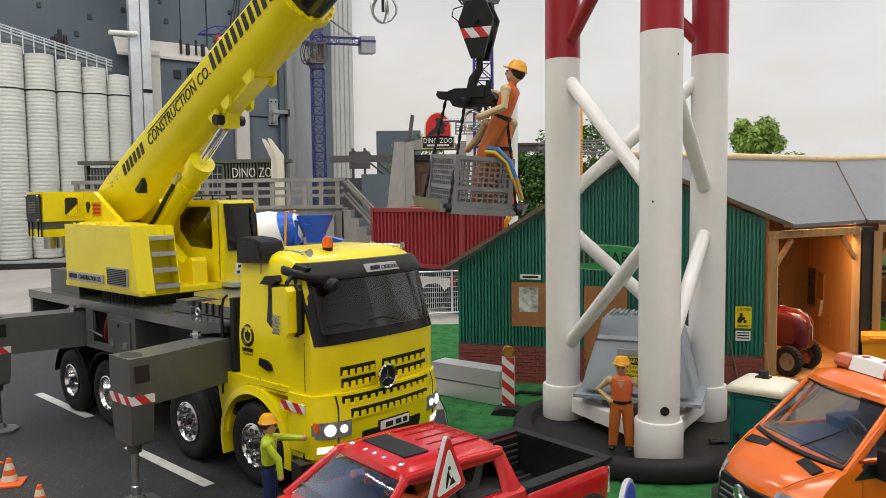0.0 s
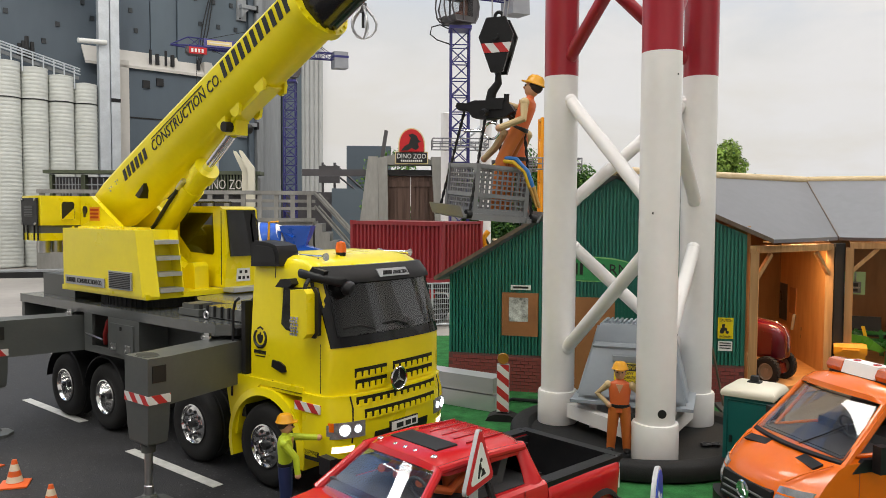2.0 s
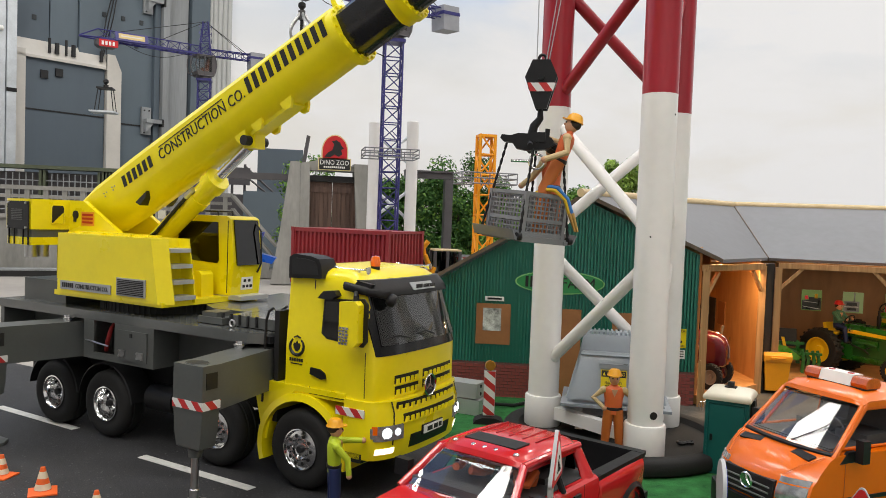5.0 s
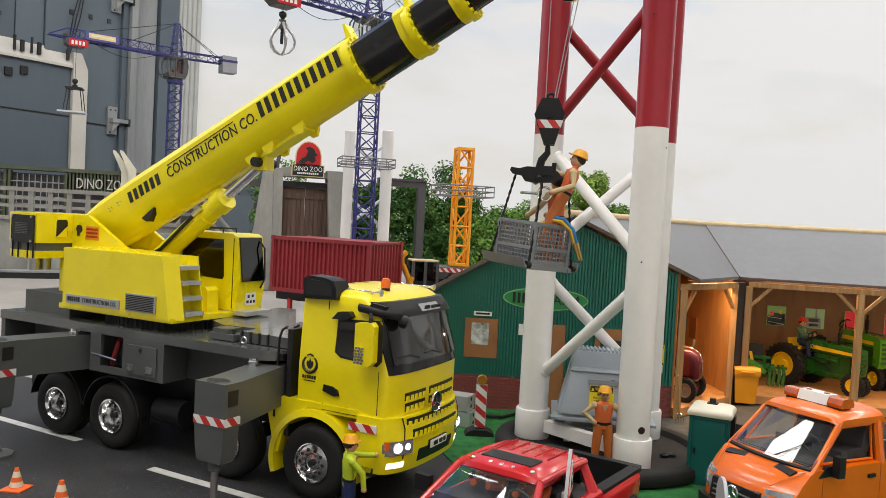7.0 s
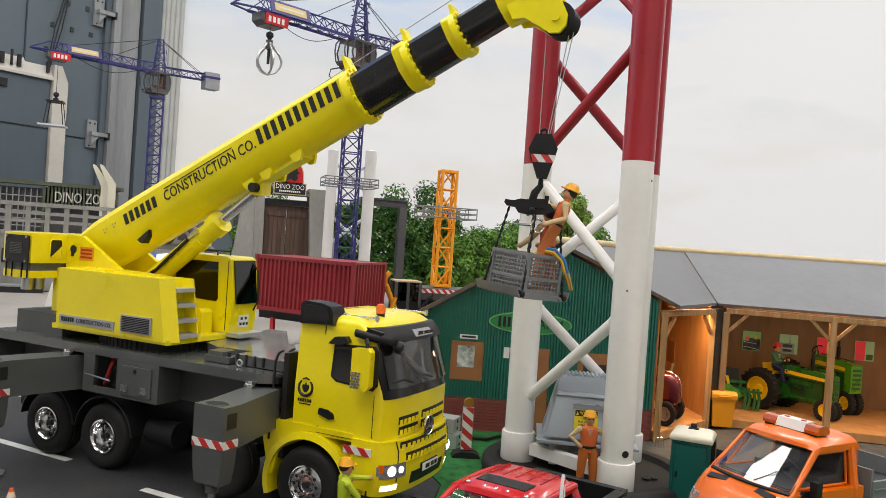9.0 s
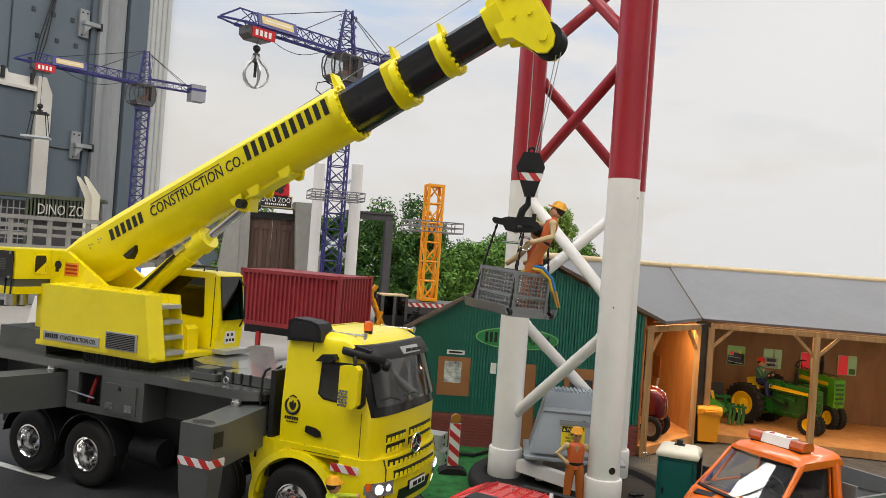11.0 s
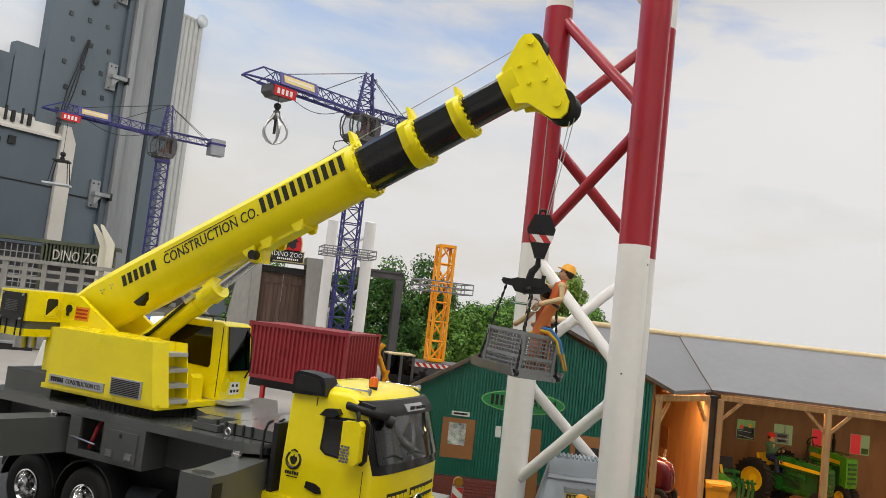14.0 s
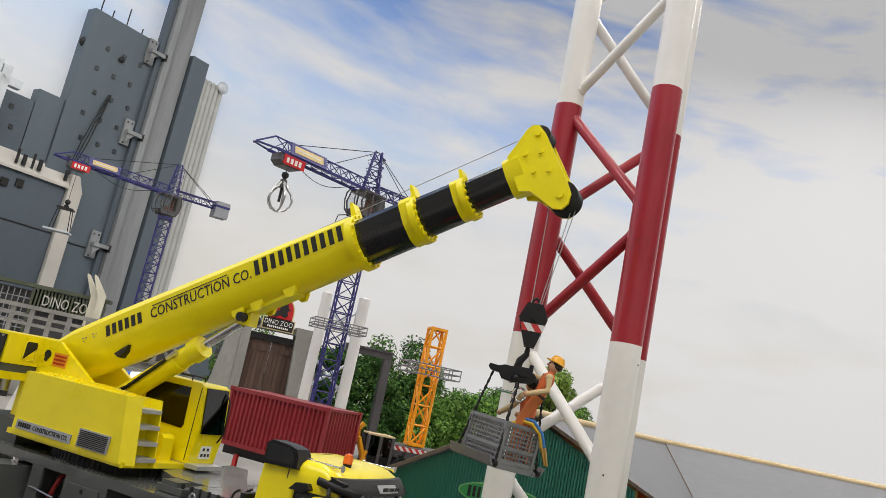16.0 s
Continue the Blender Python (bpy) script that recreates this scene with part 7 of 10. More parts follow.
SEATB = mat("dark_seat_plastic", (0.045, 0.045, 0.047), 0.6, var=0.3)
ORD = mat("dark_orange_inner", (0.45, 0.085, 0.012), 0.5)
GBED = mat("grey_bed_plastic", (0.16, 0.165, 0.17), 0.45)


def van():
    v = thing("municipal_van", "orange toy tipper van with a light bar on the roof", "van", pose(0.3168, 0.6696, 0, 0, 0, 191.5))
    W = 0.0605
    def half(z):
        return W if z < 0.085 else W - (z - 0.085) * 0.17
    def hood(y):
        """Side profile at a distance from the middle: the nose rounds off towards the corners."""
        k = abs(y) / W
        b = k ** 3.2 * 0.020
        d = 0.0045 * k ** 4
        return [(0.052 - b, 0.020), (0.0555 - b, 0.030), (0.0550 - b, 0.052), (0.0520 - b, 0.064), (0.0450 - b * 0.9, 0.0735 - d), (0.0330 - b * 0.6, 0.0815 - d), (0.0200 - b * 0.3, 0.0872 - d * 0.8), (0.0090, 0.0912 - d * 0.6), (0.0, 0.0945 - d * 0.4), (-0.125, 0.0945 - d * 0.2), (-0.125, 0.018), (-0.055, 0.018), (0.030 - b, 0.018)]
    rings = [[Vector((x, W * math.copysign(abs(u) ** 0.75, u), z)) for x, z in hood(W * abs(u) ** 0.75)] for u in span(-1, 1, 21)]
    body = part("body", loft(bm_new(), rings), ORANGE_P, v)
    for s in (-1, 1):
        part("hood_crease", tube(bm_new(), [(0.0085, s * 0.0540, 0.0908), (0.0200, s * 0.0500, 0.0868), (0.0330, s * 0.0440, 0.0812), (0.0430, s * 0.0385, 0.0745)], 0.0007, 8), ORANGE_P, v)
    # cabin: pillars and roof round the glass
    def pt(x, s, z):
        return Vector((x, s * half(z), z))
    A0, A1, B1, B0 = (0.000, 0.093), (-0.056, 0.1395), (-0.120, 0.1415), (-0.124, 0.093)
    roof_r = []
    for y, dz in ((-1, -0.004), (-0.93, -0.0005), (-0.8, 0.002), (-0.4, 0.0036), (0, 0.004), (0.4, 0.0036), (0.8, 0.002), (0.93, -0.0005), (1, -0.004)):
        yy = y * half(0.14)
        bow = 0.0085 * (1 - y * y)
        roof_r.append([Vector((-0.0425 + bow, yy, 0.1385 + dz * 0.4)), Vector((-0.0440 + bow, yy, 0.1418 + dz * 0.8)), Vector((-0.0540 + bow * 0.6, yy, 0.1465 + dz)), Vector((-0.120, yy, 0.1480 + dz)), Vector((-0.127, yy, 0.140 + dz)), Vector((-0.120, yy, 0.138 + dz * 0.5)), Vector((-0.048 + bow, yy, 0.1372 + dz * 0.4))])
    part("roof", bevel(loft(bm_new(), roof_r), 0.0015, 2, 30), ORANGE_P, v)
    for s in (-1, 1):
        part("screen_frame", sheet(bm_new(), lambda u, w_: (0.0012 - 0.046 * w_ + 0.008 * (1 - u * u), s * u * (half(0.094 + 0.043 * w_) - 0.0015), 0.0946 + 0.0428 * w_), span(0.992, 1.045, 4), span(-0.06, 1.06, 8), 0.0040, (1, 0, 0)), ORANGE_P, v)
        part("screen_seal", sheet(bm_new(), lambda u, w_: (0.0014 - 0.046 * w_ + 0.008 * (1 - u * u), s * u * (half(0.094 + 0.043 * w_) - 0.0015), 0.0948 + 0.0428 * w_), span(0.980, 0.994, 3), span(0.0, 1.0, 8), 0.0020, (1, 0, 0)), BLACK, v)
        part("pillar", tube(bm_new(), [pt(0.002, s, 0.090) + Vector((0, -s * 0.003, 0)), pt(-0.044, s, 0.137) + Vector((0, -s * 0.002, 0))], 0.0026, 10), ORANGE_P, v)
        part("pillar", tube(bm_new(), [pt(-0.112, s, 0.090) + Vector((0, -s * 0.003, 0)), pt(-0.112, s, 0.139) + Vector((0, -s * 0.003, 0))], 0.0055, 8), ORANGE_P, v)
        part("mirror", bbox(-0.031, -0.021, s * W + (0.003 if s > 0 else -0.012), s * W + (0.012 if s > 0 else -0.003), 0.086, 0.109, 0.0042, 4), BLACK, v, "black wing mirror")
        part("mirror_foot", bevel(prism(bm_new(), [(-0.0040, 0.0845), (-0.029, 0.0855), (-0.026, 0.0960), (-0.015, 0.0960)], s * W - 0.0030 * s, s * W + 0.0010 * s, "y"), 0.0005, 1), BLACK, v)
        part("door_handle", bbox(-0.098, -0.086, s * W - 0.001, s * W + 0.002, 0.078, 0.082, 0.0008, 1), BLACK, v)
        for x in (0.004, -0.185):
            wheel_small(v, x, s * 0.048, 0.0225, 0.020, GBED, s)
        bm = bm_new()
        rings = []
        for k in range(15):
            a = radians(5 + 170 * k / 14)
            rings.append([Vector((0.004 + r * math.cos(a), y, 0.0225 + r * math.sin(a))) for r, y in ((0.025, s * 0.0595), (0.030, s * 0.0590), (0.030, s * 0.050), (0.025, s * 0.050))])
        part("wheel_arch", loft(bm, rings), ORANGE_P, v)
        # headlamp
        def lamp_at(u, w_):
            k = u / W
            b = k ** 3.2 * 0.020
            return (0.0562 - b - max(0.0, w_ - 0.056) * 0.55, s * u, w_)
        hl = sheet(bm_new(), lamp_at, span(0.0345, 0.0585, 9), span(0.0490, 0.0700, 6), 0.004, (1, 0, 0))
        part("headlamp", hl, mat("headlamp_glass", (0.55, 0.56, 0.58), 0.08, metal=0.7, var=0.4, scale=120) if "headlamp_glass" not in MATS else MATS["headlamp_glass"], v, "clear faceted headlamp")
        hv = pose(0.0160, s * 0.0338, 0.0886, -2.5 * s, 21, -9 * s)
        part("hood_vent", bbox(-0.0048, 0.0048, -0.0130, 0.0130, -0.0015, 0.0004, 0.0006, 1, hv), BLACK, v, "black bonnet vent")
    part("windscreen", sheet(bm_new(), lambda u, w_: (0.001 - 0.046 * w_ + 0.008 * (1 - u * u), u * (half(0.094 + 0.043 * w_) - 0.0015), 0.0943 + 0.0428 * w_), span(-1, 1, 15), span(0, 1, 6), 0.0008, (1, 0, 0)), CLEAR, v, "clear plastic windscreen").visible_shadow = False
    part("grille", bevel(prism(bm_new(), [(0.0530, 0.040), (0.0570, 0.041), (0.0530, 0.0640), (0.0490, 0.0650)], -0.033, 0.033, "y"), 0.001, 1), BLACK, v, "black radiator grille")
    for k in range(3):
        z = 0.0445 + 0.0055 * k
        part("grille_bar", bbox(0.0560 - 0.0010 * k, 0.0577 - 0.0010 * k, -0.029, 0.029, z, z + 0.0014, 0.0003, 1), GBED, v)
    part("badge", lathe(bm_new(), [(0.0072, 0), (0.0086, 0.0012), (0.0072, 0.0024), (0.0062, 0.0014)], 28, "x", pose(0.0553, 0, 0.0555)), CHROME, v, "round chrome badge")
    bm = bm_new()
    for k in range(3):
        a = radians(90 + 120 * k)
        prism(bm, [(0.001 * math.sin(a), -0.001 * math.cos(a)), (0.0068 * math.cos(a), 0.0068 * math.sin(a)), (-0.001 * math.sin(a), 0.001 * math.cos(a))], 0.0564, 0.0578, "x", pose(0, 0, 0.0555))
    part("badge_spoke", bm, CHROME, v)
    bm = loft(bm_new(), [[Vector((0.061 - 0.015 * (abs(y) / 0.060) ** 3, y, z)) for y in span(-0.060, 0.060, 15)] + [Vector((0.03, 0.060, z)), Vector((0.03, -0.060, z))] for z in (0.014, 0.018, 0.036, 0.039)])
    part("bumper", bevel(bm, 0.001, 1, 40), BLACK, v, "black front bumper")
    # light bar
    part("bar_base", bbox(-0.083, -0.063, -0.036, 0.036, 0.1485, 0.1515, 0.001), BLACK, v)
    part("bar_centre", bevel(prism(bm_new(), [(-0.085, 0.1515), (-0.062, 0.1515), (-0.066, 0.163), (-0.081, 0.163)], -0.020, 0.020, "y"), 0.002), WHITEP, v, "white light bar middle")
    for s in (-1, 1):
        part("bar_lens", bevel(prism(bm_new(), [(-0.0835, 0.1515), (-0.0635, 0.1515), (-0.062, 0.1555), (-0.065, 0.1612), (-0.069, 0.1622), (-0.078, 0.1622), (-0.082, 0.1612), (-0.085, 0.1555)], s * 0.0205, s * 0.039, "y"), 0.0030, 3), mat("amber_bar_lens", (0.52, 0.10, 0.008), 0.12, coat=0.6, var=0.25, scale=90) if s < 0 else MATS["amber_bar_lens"], v, "amber light bar lens")
        part("bar_dot", rod(bm_new(), (-0.073, s * 0.012, 0.1626), (-0.073, s * 0.012, 0.1638), 0.0034, seg=16), REDP, v)
    # cab inside
    part("dashboard", bbox(-0.022, -0.004, -0.048, 0.048, 0.080, 0.0965, 0.003), SEATB, v)
    part("inner_floor", bbox(-0.115, 0.0, -0.05, 0.05, 0.0945, 0.0955, 0), SEATB, v)
    for y in (-0.026, 0.026):
        part("seat", bevel(prism(bm_new(), [(-0.06, 0.0955), (-0.104, 0.0955), (-0.112, 0.130), (-0.100, 0.131), (-0.094, 0.106), (-0.060, 0.104)], y - 0.019, y + 0.019, "y"), 0.003), SEATB, v)
        part("headrest", bbox(-0.113, -0.103, y - 0.010, y + 0.010, 0.1295, 0.1375, 0.003, 3), SEATB, v)
    bm = tube(bm_new(), [(-0.034 + 0.005 * math.sin(a), 0.026 + 0.013 * math.cos(a), 0.112 + 0.011 * math.sin(a)) for a in span(0, 2 * math.pi, 19)], 0.0012, 6)
    part("steering_wheel", bm, SEATB, v)
    part("cab_back", bbox(-0.125, -0.121, -0.050, 0.050, 0.090, 0.138, 0.001), ORD, v)
    part("wiper", tube(bm_new(), [(0.007, 0.01, 0.0965), (-0.008, 0.028, 0.110), (-0.018, 0.036, 0.118)], 0.0006, 6), BLACK, v)
    for s in (-1, 1):
        part("door_seam", bbox(-0.1085, -0.1079, s * W - 0.0003 * s - 0.0004, s * W + 0.0004, 0.030, 0.094, 0), ORD, v)
        part("door_seam", bbox(-0.0120, -0.0114, s * W - 0.0003 * s - 0.0004, s * W + 0.0004, 0.050, 0.090, 0), ORD, v)
        part("door_frame", tube(bm_new(), [pt(-0.016, s, 0.0960) + Vector((0, -s * 0.0075, 0)), pt(-0.052, s, 0.1335) + Vector((0, -s * 0.0045, 0)), pt(-0.102, s, 0.1345) + Vector((0, -s * 0.0045, 0)), pt(-0.104, s, 0.0960) + Vector((0, -s * 0.0075, 0)), pt(-0.016, s, 0.0960) + Vector((0, -s * 0.0075, 0))], 0.0018, 8), ORANGE_P, v)
        part("mirror_glass", bbox(-0.0325, -0.0310, s * W + (0.0045 if s > 0 else -0.0108), s * W + (0.0108 if s > 0 else -0.0045), 0.089, 0.106, 0.001, 1), CHROME, v)
        part("side_strip", bbox(-0.120, 0.030, s * W - 0.0006, s * W + 0.0012, 0.046, 0.050, 0.0005, 1), BLACK, v)
    part("screen_base", sheet(bm_new(), lambda u, w_: (0.0040 - 0.003 * w_ + 0.008 * (1 - u * u), u * 0.0565, 0.0932 + 0.0016 * w_), span(-1, 1, 13), (0, 1), 0.002, (0, 0, 1)), BLACK, v)
    part("top_band", sheet(bm_new(), lambda u, w_: (0.0022 - 0.046 * w_ + 0.008 * (1 - u * u), u * (half(0.094 + 0.043 * w_) - 0.004), 0.0946 + 0.0428 * w_), span(-1, 1, 13), span(0.985, 1.0, 3), 0.0012, (1, 0, 0)), BLACK, v)
    # tipper bed
    part("bed_floor", bbox(-0.275, -0.138, -0.062, 0.062, 0.060, 0.066, 0.001), ORANGE_P, v)
    for s in (-1, 1):
        part("bed_side", bbox(-0.275, -0.138, s * 0.062 - 0.002, s * 0.062 + 0.002, 0.066, 0.098, 0.001), GBED, v, "grey bed side board")
        for z in (0.076, 0.087):
            part("side_rib", bbox(-0.273, -0.140, s * 0.0645 - 0.001, s * 0.0645 + 0.001, z, z + 0.002, 0), GBED, v)
    part("bed_front", bbox(-0.140, -0.136, -0.062, 0.062, 0.066, 0.112, 0.001), GBED, v)
    part("bed_tail", bbox(-0.277, -0.273, -0.062, 0.062, 0.066, 0.098, 0.001), GBED, v)
    bm = bm_new()
    us, vs_ = span(-0.270, -0.142, 20), span(-0.058, 0.058, 18)
    sheet(bm, lambda u, w_: (u, w_, 0.078 + 0.006 * noise.noise(Vector((u * 40, w_ * 40, 0))) + 0.003 * noise.noise(Vector((u * 160, w_ * 160, 3)))), us, vs_, 0.012, (0, 0, 1))
    part("coal_load", bm, ASPH, v, "black gravel load")
    part("chassis", bbox(-0.27, 0.03, -0.03, 0.03, 0.022, 0.055, 0.002), DGREY, v)
    return v


van()


# ---------------------------------------------------------------- red pick-up truck
# lighter glossy grey for the bed ribs, their highlights put into the colour
RIBLIGHT = mat("rib_highlight_grey", (0.055, 0.055, 0.057), 0.35, var=0.3, scale=60)


def pickup():
    p = thing("pickup_truck", "red toy pick-up truck with an open black load bed", "pick-up truck", pose(-0.0245, 0.6010, 0, 0, 0, 220.2) @ Matrix.Diagonal((0.94, 1, 1, 1)))
    W = 0.060
    prof = [(0.168, 0.030), (0.172, 0.045), (0.170, 0.066), (0.160, 0.0735), (0.075, 0.0815), (0.066, 0.0830), (-0.088, 0.0830), (-0.088, 0.022), (0.160, 0.022)]
    rings = []
    for k, y in ((0.0, -W), (0.6, -W * 0.985), (1, -W * 0.93), (1, 0), (1, W * 0.93), (0.6, W * 0.985), (0.0, W)):
        rings.append([Vector((x - (1 - k) * 0.004 * (x > 0.1), y, z - (1 - k) * 0.006 * (z > 0.06))) for x, z in prof])
    part("body", bevel(loft(bm_new(), rings), 0.002, 2, 25), REDP, p)
    hw = 0.041
    # roof skin with ribs
    rr = []
    for u in span(-1, 1, 17):
        y = (hw + 0.004) * math.copysign(abs(u) ** 0.8, u)
        k = 1.04 - abs(u) ** 4
        c = 0.006 * abs(u) ** 4
        rr.append([Vector((0.0290 - c, y, 0.1075 + 0.004 * k)), Vector((0.0265 - c, y, 0.1105 + 0.0055 * k)), Vector((0.0170 - c, y, 0.1130 + 0.0065 * k)), Vector((-0.066 + c, y, 0.1130 + 0.0065 * k)), Vector((-0.076 + c, y, 0.1105 + 0.0055 * k)), Vector((-0.081 + c, y, 0.1060 + 0.004 * k)), Vector((-0.076 + c, y, 0.1055)), Vector((0.022 - c, y, 0.1060))])
    part("roof", bevel(loft(bm_new(), rr), 0.001, 2, 30), REDP, p)
    for k in range(5):
        y = -0.028 + 0.014 * k
        part("roof_groove", bbox(-0.066, -0.022, y - 0.0006, y + 0.0006, 0.1188, 0.1203, 0, 1), mat("red_groove", (0.30, 0.008, 0.01), 0.4) if k == 0 else MATS["red_groove"], p)
    part("sunroof", bbox(-0.0125, 0.0115, -0.0270, 0.0270, 0.1188, 0.1206, 0.0005, 1), DGREY, p, "dark sunroof panel")
    for y in (-0.032, -0.012, 0.0, 0.012, 0.032):
        bm = bm_new()
        ball(bm, (0.0185, y, 0.1178), 0.0028, scale=(1.2, 1, 0.6))
        part("roof_marker", bm, CHROME, p, "small chrome marker lamp")
    part("windscreen", sheet(bm_new(), lambda u, w_: (0.066 - 0.040 * w_ + 0.008 * (1 - u * u) * (1 - w_ * 0.5), u * (0.054 - 0.012 * w_), 0.0825 + 0.0285 * w_), span(-1, 1, 15), span(0, 1, 6), 0.0008, (1, 0, 0)), CLEAR, p, "clear plastic windscreen").visible_shadow = False
    for s in (-1, 1):
        part("pillar", tube(bm_new(), [(0.067, s * 0.0565, 0.0815), (0.024, s * 0.0435, 0.1115)], 0.0036, 10), REDP, p)
        part("pillar", tube(bm_new(), [(-0.022, s * 0.0575, 0.0815), (-0.020, s * 0.0455, 0.110)], 0.003, 8), BLACK, p)
        part("rear_pillar", loft(bm_new(), [[Vector((xc + ax * math.cos(q), s * (yc + 0.0045 * math.sin(q)), z)) for q in span(0, 2 * math.pi, 15)[:-1]] for z, xc, ax, yc in ((0.0800, -0.0780, 0.0120, 0.0535), (0.0880, -0.0770, 0.0098, 0.0505), (0.0980, -0.0755, 0.0080, 0.0460), (0.1060, -0.0740, 0.0075, 0.0425), (0.1130, -0.0720, 0.0070, 0.0395))]), REDP, p)
        part("roof_rail", tube(bm_new(), [(0.026, s * 0.0440, 0.1118), (-0.030, s * 0.0448, 0.1128), (-0.074, s * 0.0440, 0.1108)], 0.0034, 10), REDP, p)
        part("door_handle", bbox(-0.048, -0.036, s * W - 0.001, s * W + 0.0022, 0.0725, 0.0760, 0.001), BLACK, p)
        part("door_gap", bbox(-0.0585, -0.0577, s * W - 0.0003, s * W + 0.0004, 0.03, 0.0815, 0), MATS["red_groove"], p)
        part("bed_wall", loft(bm_new(), [[Vector((x, s * 0.048, 0.030)), Vector((x, s * (W - 0.002 - e), 0.030)), Vector((x, s * (W + 0.0005 - e), 0.046)), Vector((x, s * (W + 0.0018 - e), 0.062)), Vector((x, s * (W + 0.0022 - e), 0.070)), Vector((x, s * (W + 0.0010 - e), 0.0755)), Vector((x, s * (W - 0.0020 - e), 0.0785)), Vector((x, s * 0.048, 0.0785))] for x, e in ((-0.0890, 0.0015), (-0.0910, 0.0), (-0.150, -0.0006), (-0.190, 0.0), (-0.1940, 0.0014), (-0.1995, 0.0045))]), REDP, p)
        part("bed_rail", bbox(-0.1980, -0.088, s * 0.054 - 0.007, s * 0.054 + 0.0055, 0.0765, 0.0815, 0.0015), BLACK, p, "black bed rail")
        part("bed_liner", bbox(-0.1960, -0.092, s * 0.0465 - 0.0015, s * 0.0465 + 0.0015, 0.042, 0.078, 0.0005, 1), BLACK, p)
        for k in range(4):
            z = 0.052 + 0.006 * k
            part("liner_rib", bbox(-0.1900, -0.098, s * 0.0445 - 0.0008, s * 0.0445 + 0.0008, z, z + 0.0018, 0), RIBLIGHT, p)
        part("tail_lamp", bbox(-0.2025, -0.1975, s * 0.0525 - 0.0035, s * 0.0525 + 0.0035, 0.050, 0.073, 0.0012), WHITEP, p, "clear tail lamp")
        part("side_decal", bbox(-0.113, -0.098, s * W - 0.0005, s * W + 0.0006, 0.044, 0.076, 0), BLACK, p, "black side decal of plain bars")
        for k in range(4):
            part("decal_bar", bbox(-0.111, -0.100, s * W + s * 0.0004 - 0.0006, s * W + s * 0.0004 + 0.0006, 0.047 + 0.007 * k, 0.0505 + 0.007 * k, 0), REDP, p)
        for x in (0.118, -0.165):
            wheel_small(p, x, s * 0.050, 0.0255, 0.022, CHROME, s)
            rings = []
            for k in range(15):
                a = radians(-5 + 190 * k / 14)
                rings.append([Vector((x + r * math.cos(a), y, 0.0255 + r * math.sin(a))) for r, y in ((0.029, s * 0.0645), (0.0335, s * 0.0620), (0.0335, s * 0.050), (0.029, s * 0.050))])
            part("wheel_arch", loft(bm_new(), rings), BLACK, p, "black flared wheel arch")
        part("mirror", bbox(0.040, 0.048, s * W + (0.003 if s > 0 else -0.019), s * W + (0.019 if s > 0 else -0.003), 0.083, 0.098, 0.003, 3), BLACK, p, "black wing mirror")
    part("bed_floor", bbox(-0.1980, -0.090, -0.048, 0.048, 0.038, 0.043, 0.0005, 1), BLACK, p)
    for k in range(8):
        y = -0.042 + 0.0118 * k
        part("floor_rib", bbox(-0.1950, -0.092, y - 0.0018, y + 0.0018, 0.043, 0.0445, 0), RIBLIGHT, p)
    part("tailgate", bevel(prism(bm_new(), [(-0.1950, 0.032), (-0.1950, 0.079), (-0.2020, 0.079), (-0.2030, 0.060), (-0.2000, 0.032)], -0.050, 0.050, "y"), 0.002), REDP, p)
    part("tail_liner", bbox(-0.1955, -0.1935, -0.046, 0.046, 0.042, 0.078, 0.0004, 1), BLACK, p)
    part("tailgate_cap", bbox(-0.2040, -0.1930, -0.058, 0.058, 0.0775, 0.0818, 0.0015), BLACK, p)
    part("headboard", bbox(-0.096, -0.090, -0.058, 0.058, 0.042, 0.0818, 0.001), BLACK, p)
    part("rear_bumper", bbox(-0.2140, -0.1980, -0.058, 0.058, 0.026, 0.037, 0.003), BLACK, p)
    part("rear_glass", prism(bm_new(), [(-0.0865, 0.083), (-0.0855, 0.083), (-0.078, 0.109), (-0.079, 0.109)], -0.036, 0.036, "y"), GLASS, p)
    part("inner_tub", bbox(-0.084, 0.060, -0.052, 0.052, 0.0832, 0.0840, 0), SEATB, p)
    part("dashboard", bbox(0.040, 0.058, -0.050, 0.050, 0.080, 0.0905, 0.003), SEATB, p)
    for y in (-0.024, 0.024):
        part("seat", bevel(prism(bm_new(), [(-0.022, 0.084), (-0.054, 0.084), (-0.062, 0.106), (-0.054, 0.107), (-0.047, 0.091), (-0.022, 0.089)], y - 0.015, y + 0.015, "y"), 0.002), SEATB, p)
    part("steering_wheel", tube(bm_new(), [(0.026 + 0.003 * math.sin(a), 0.024 + 0.011 * math.cos(a), 0.093 + 0.009 * math.sin(a)) for a in span(0, 2 * math.pi, 19)], 0.0015, 6), SEATB, p)
    return p


pickup()
pd = pose(-0.0245, 0.6010, 0, 0, 0, 220.2)
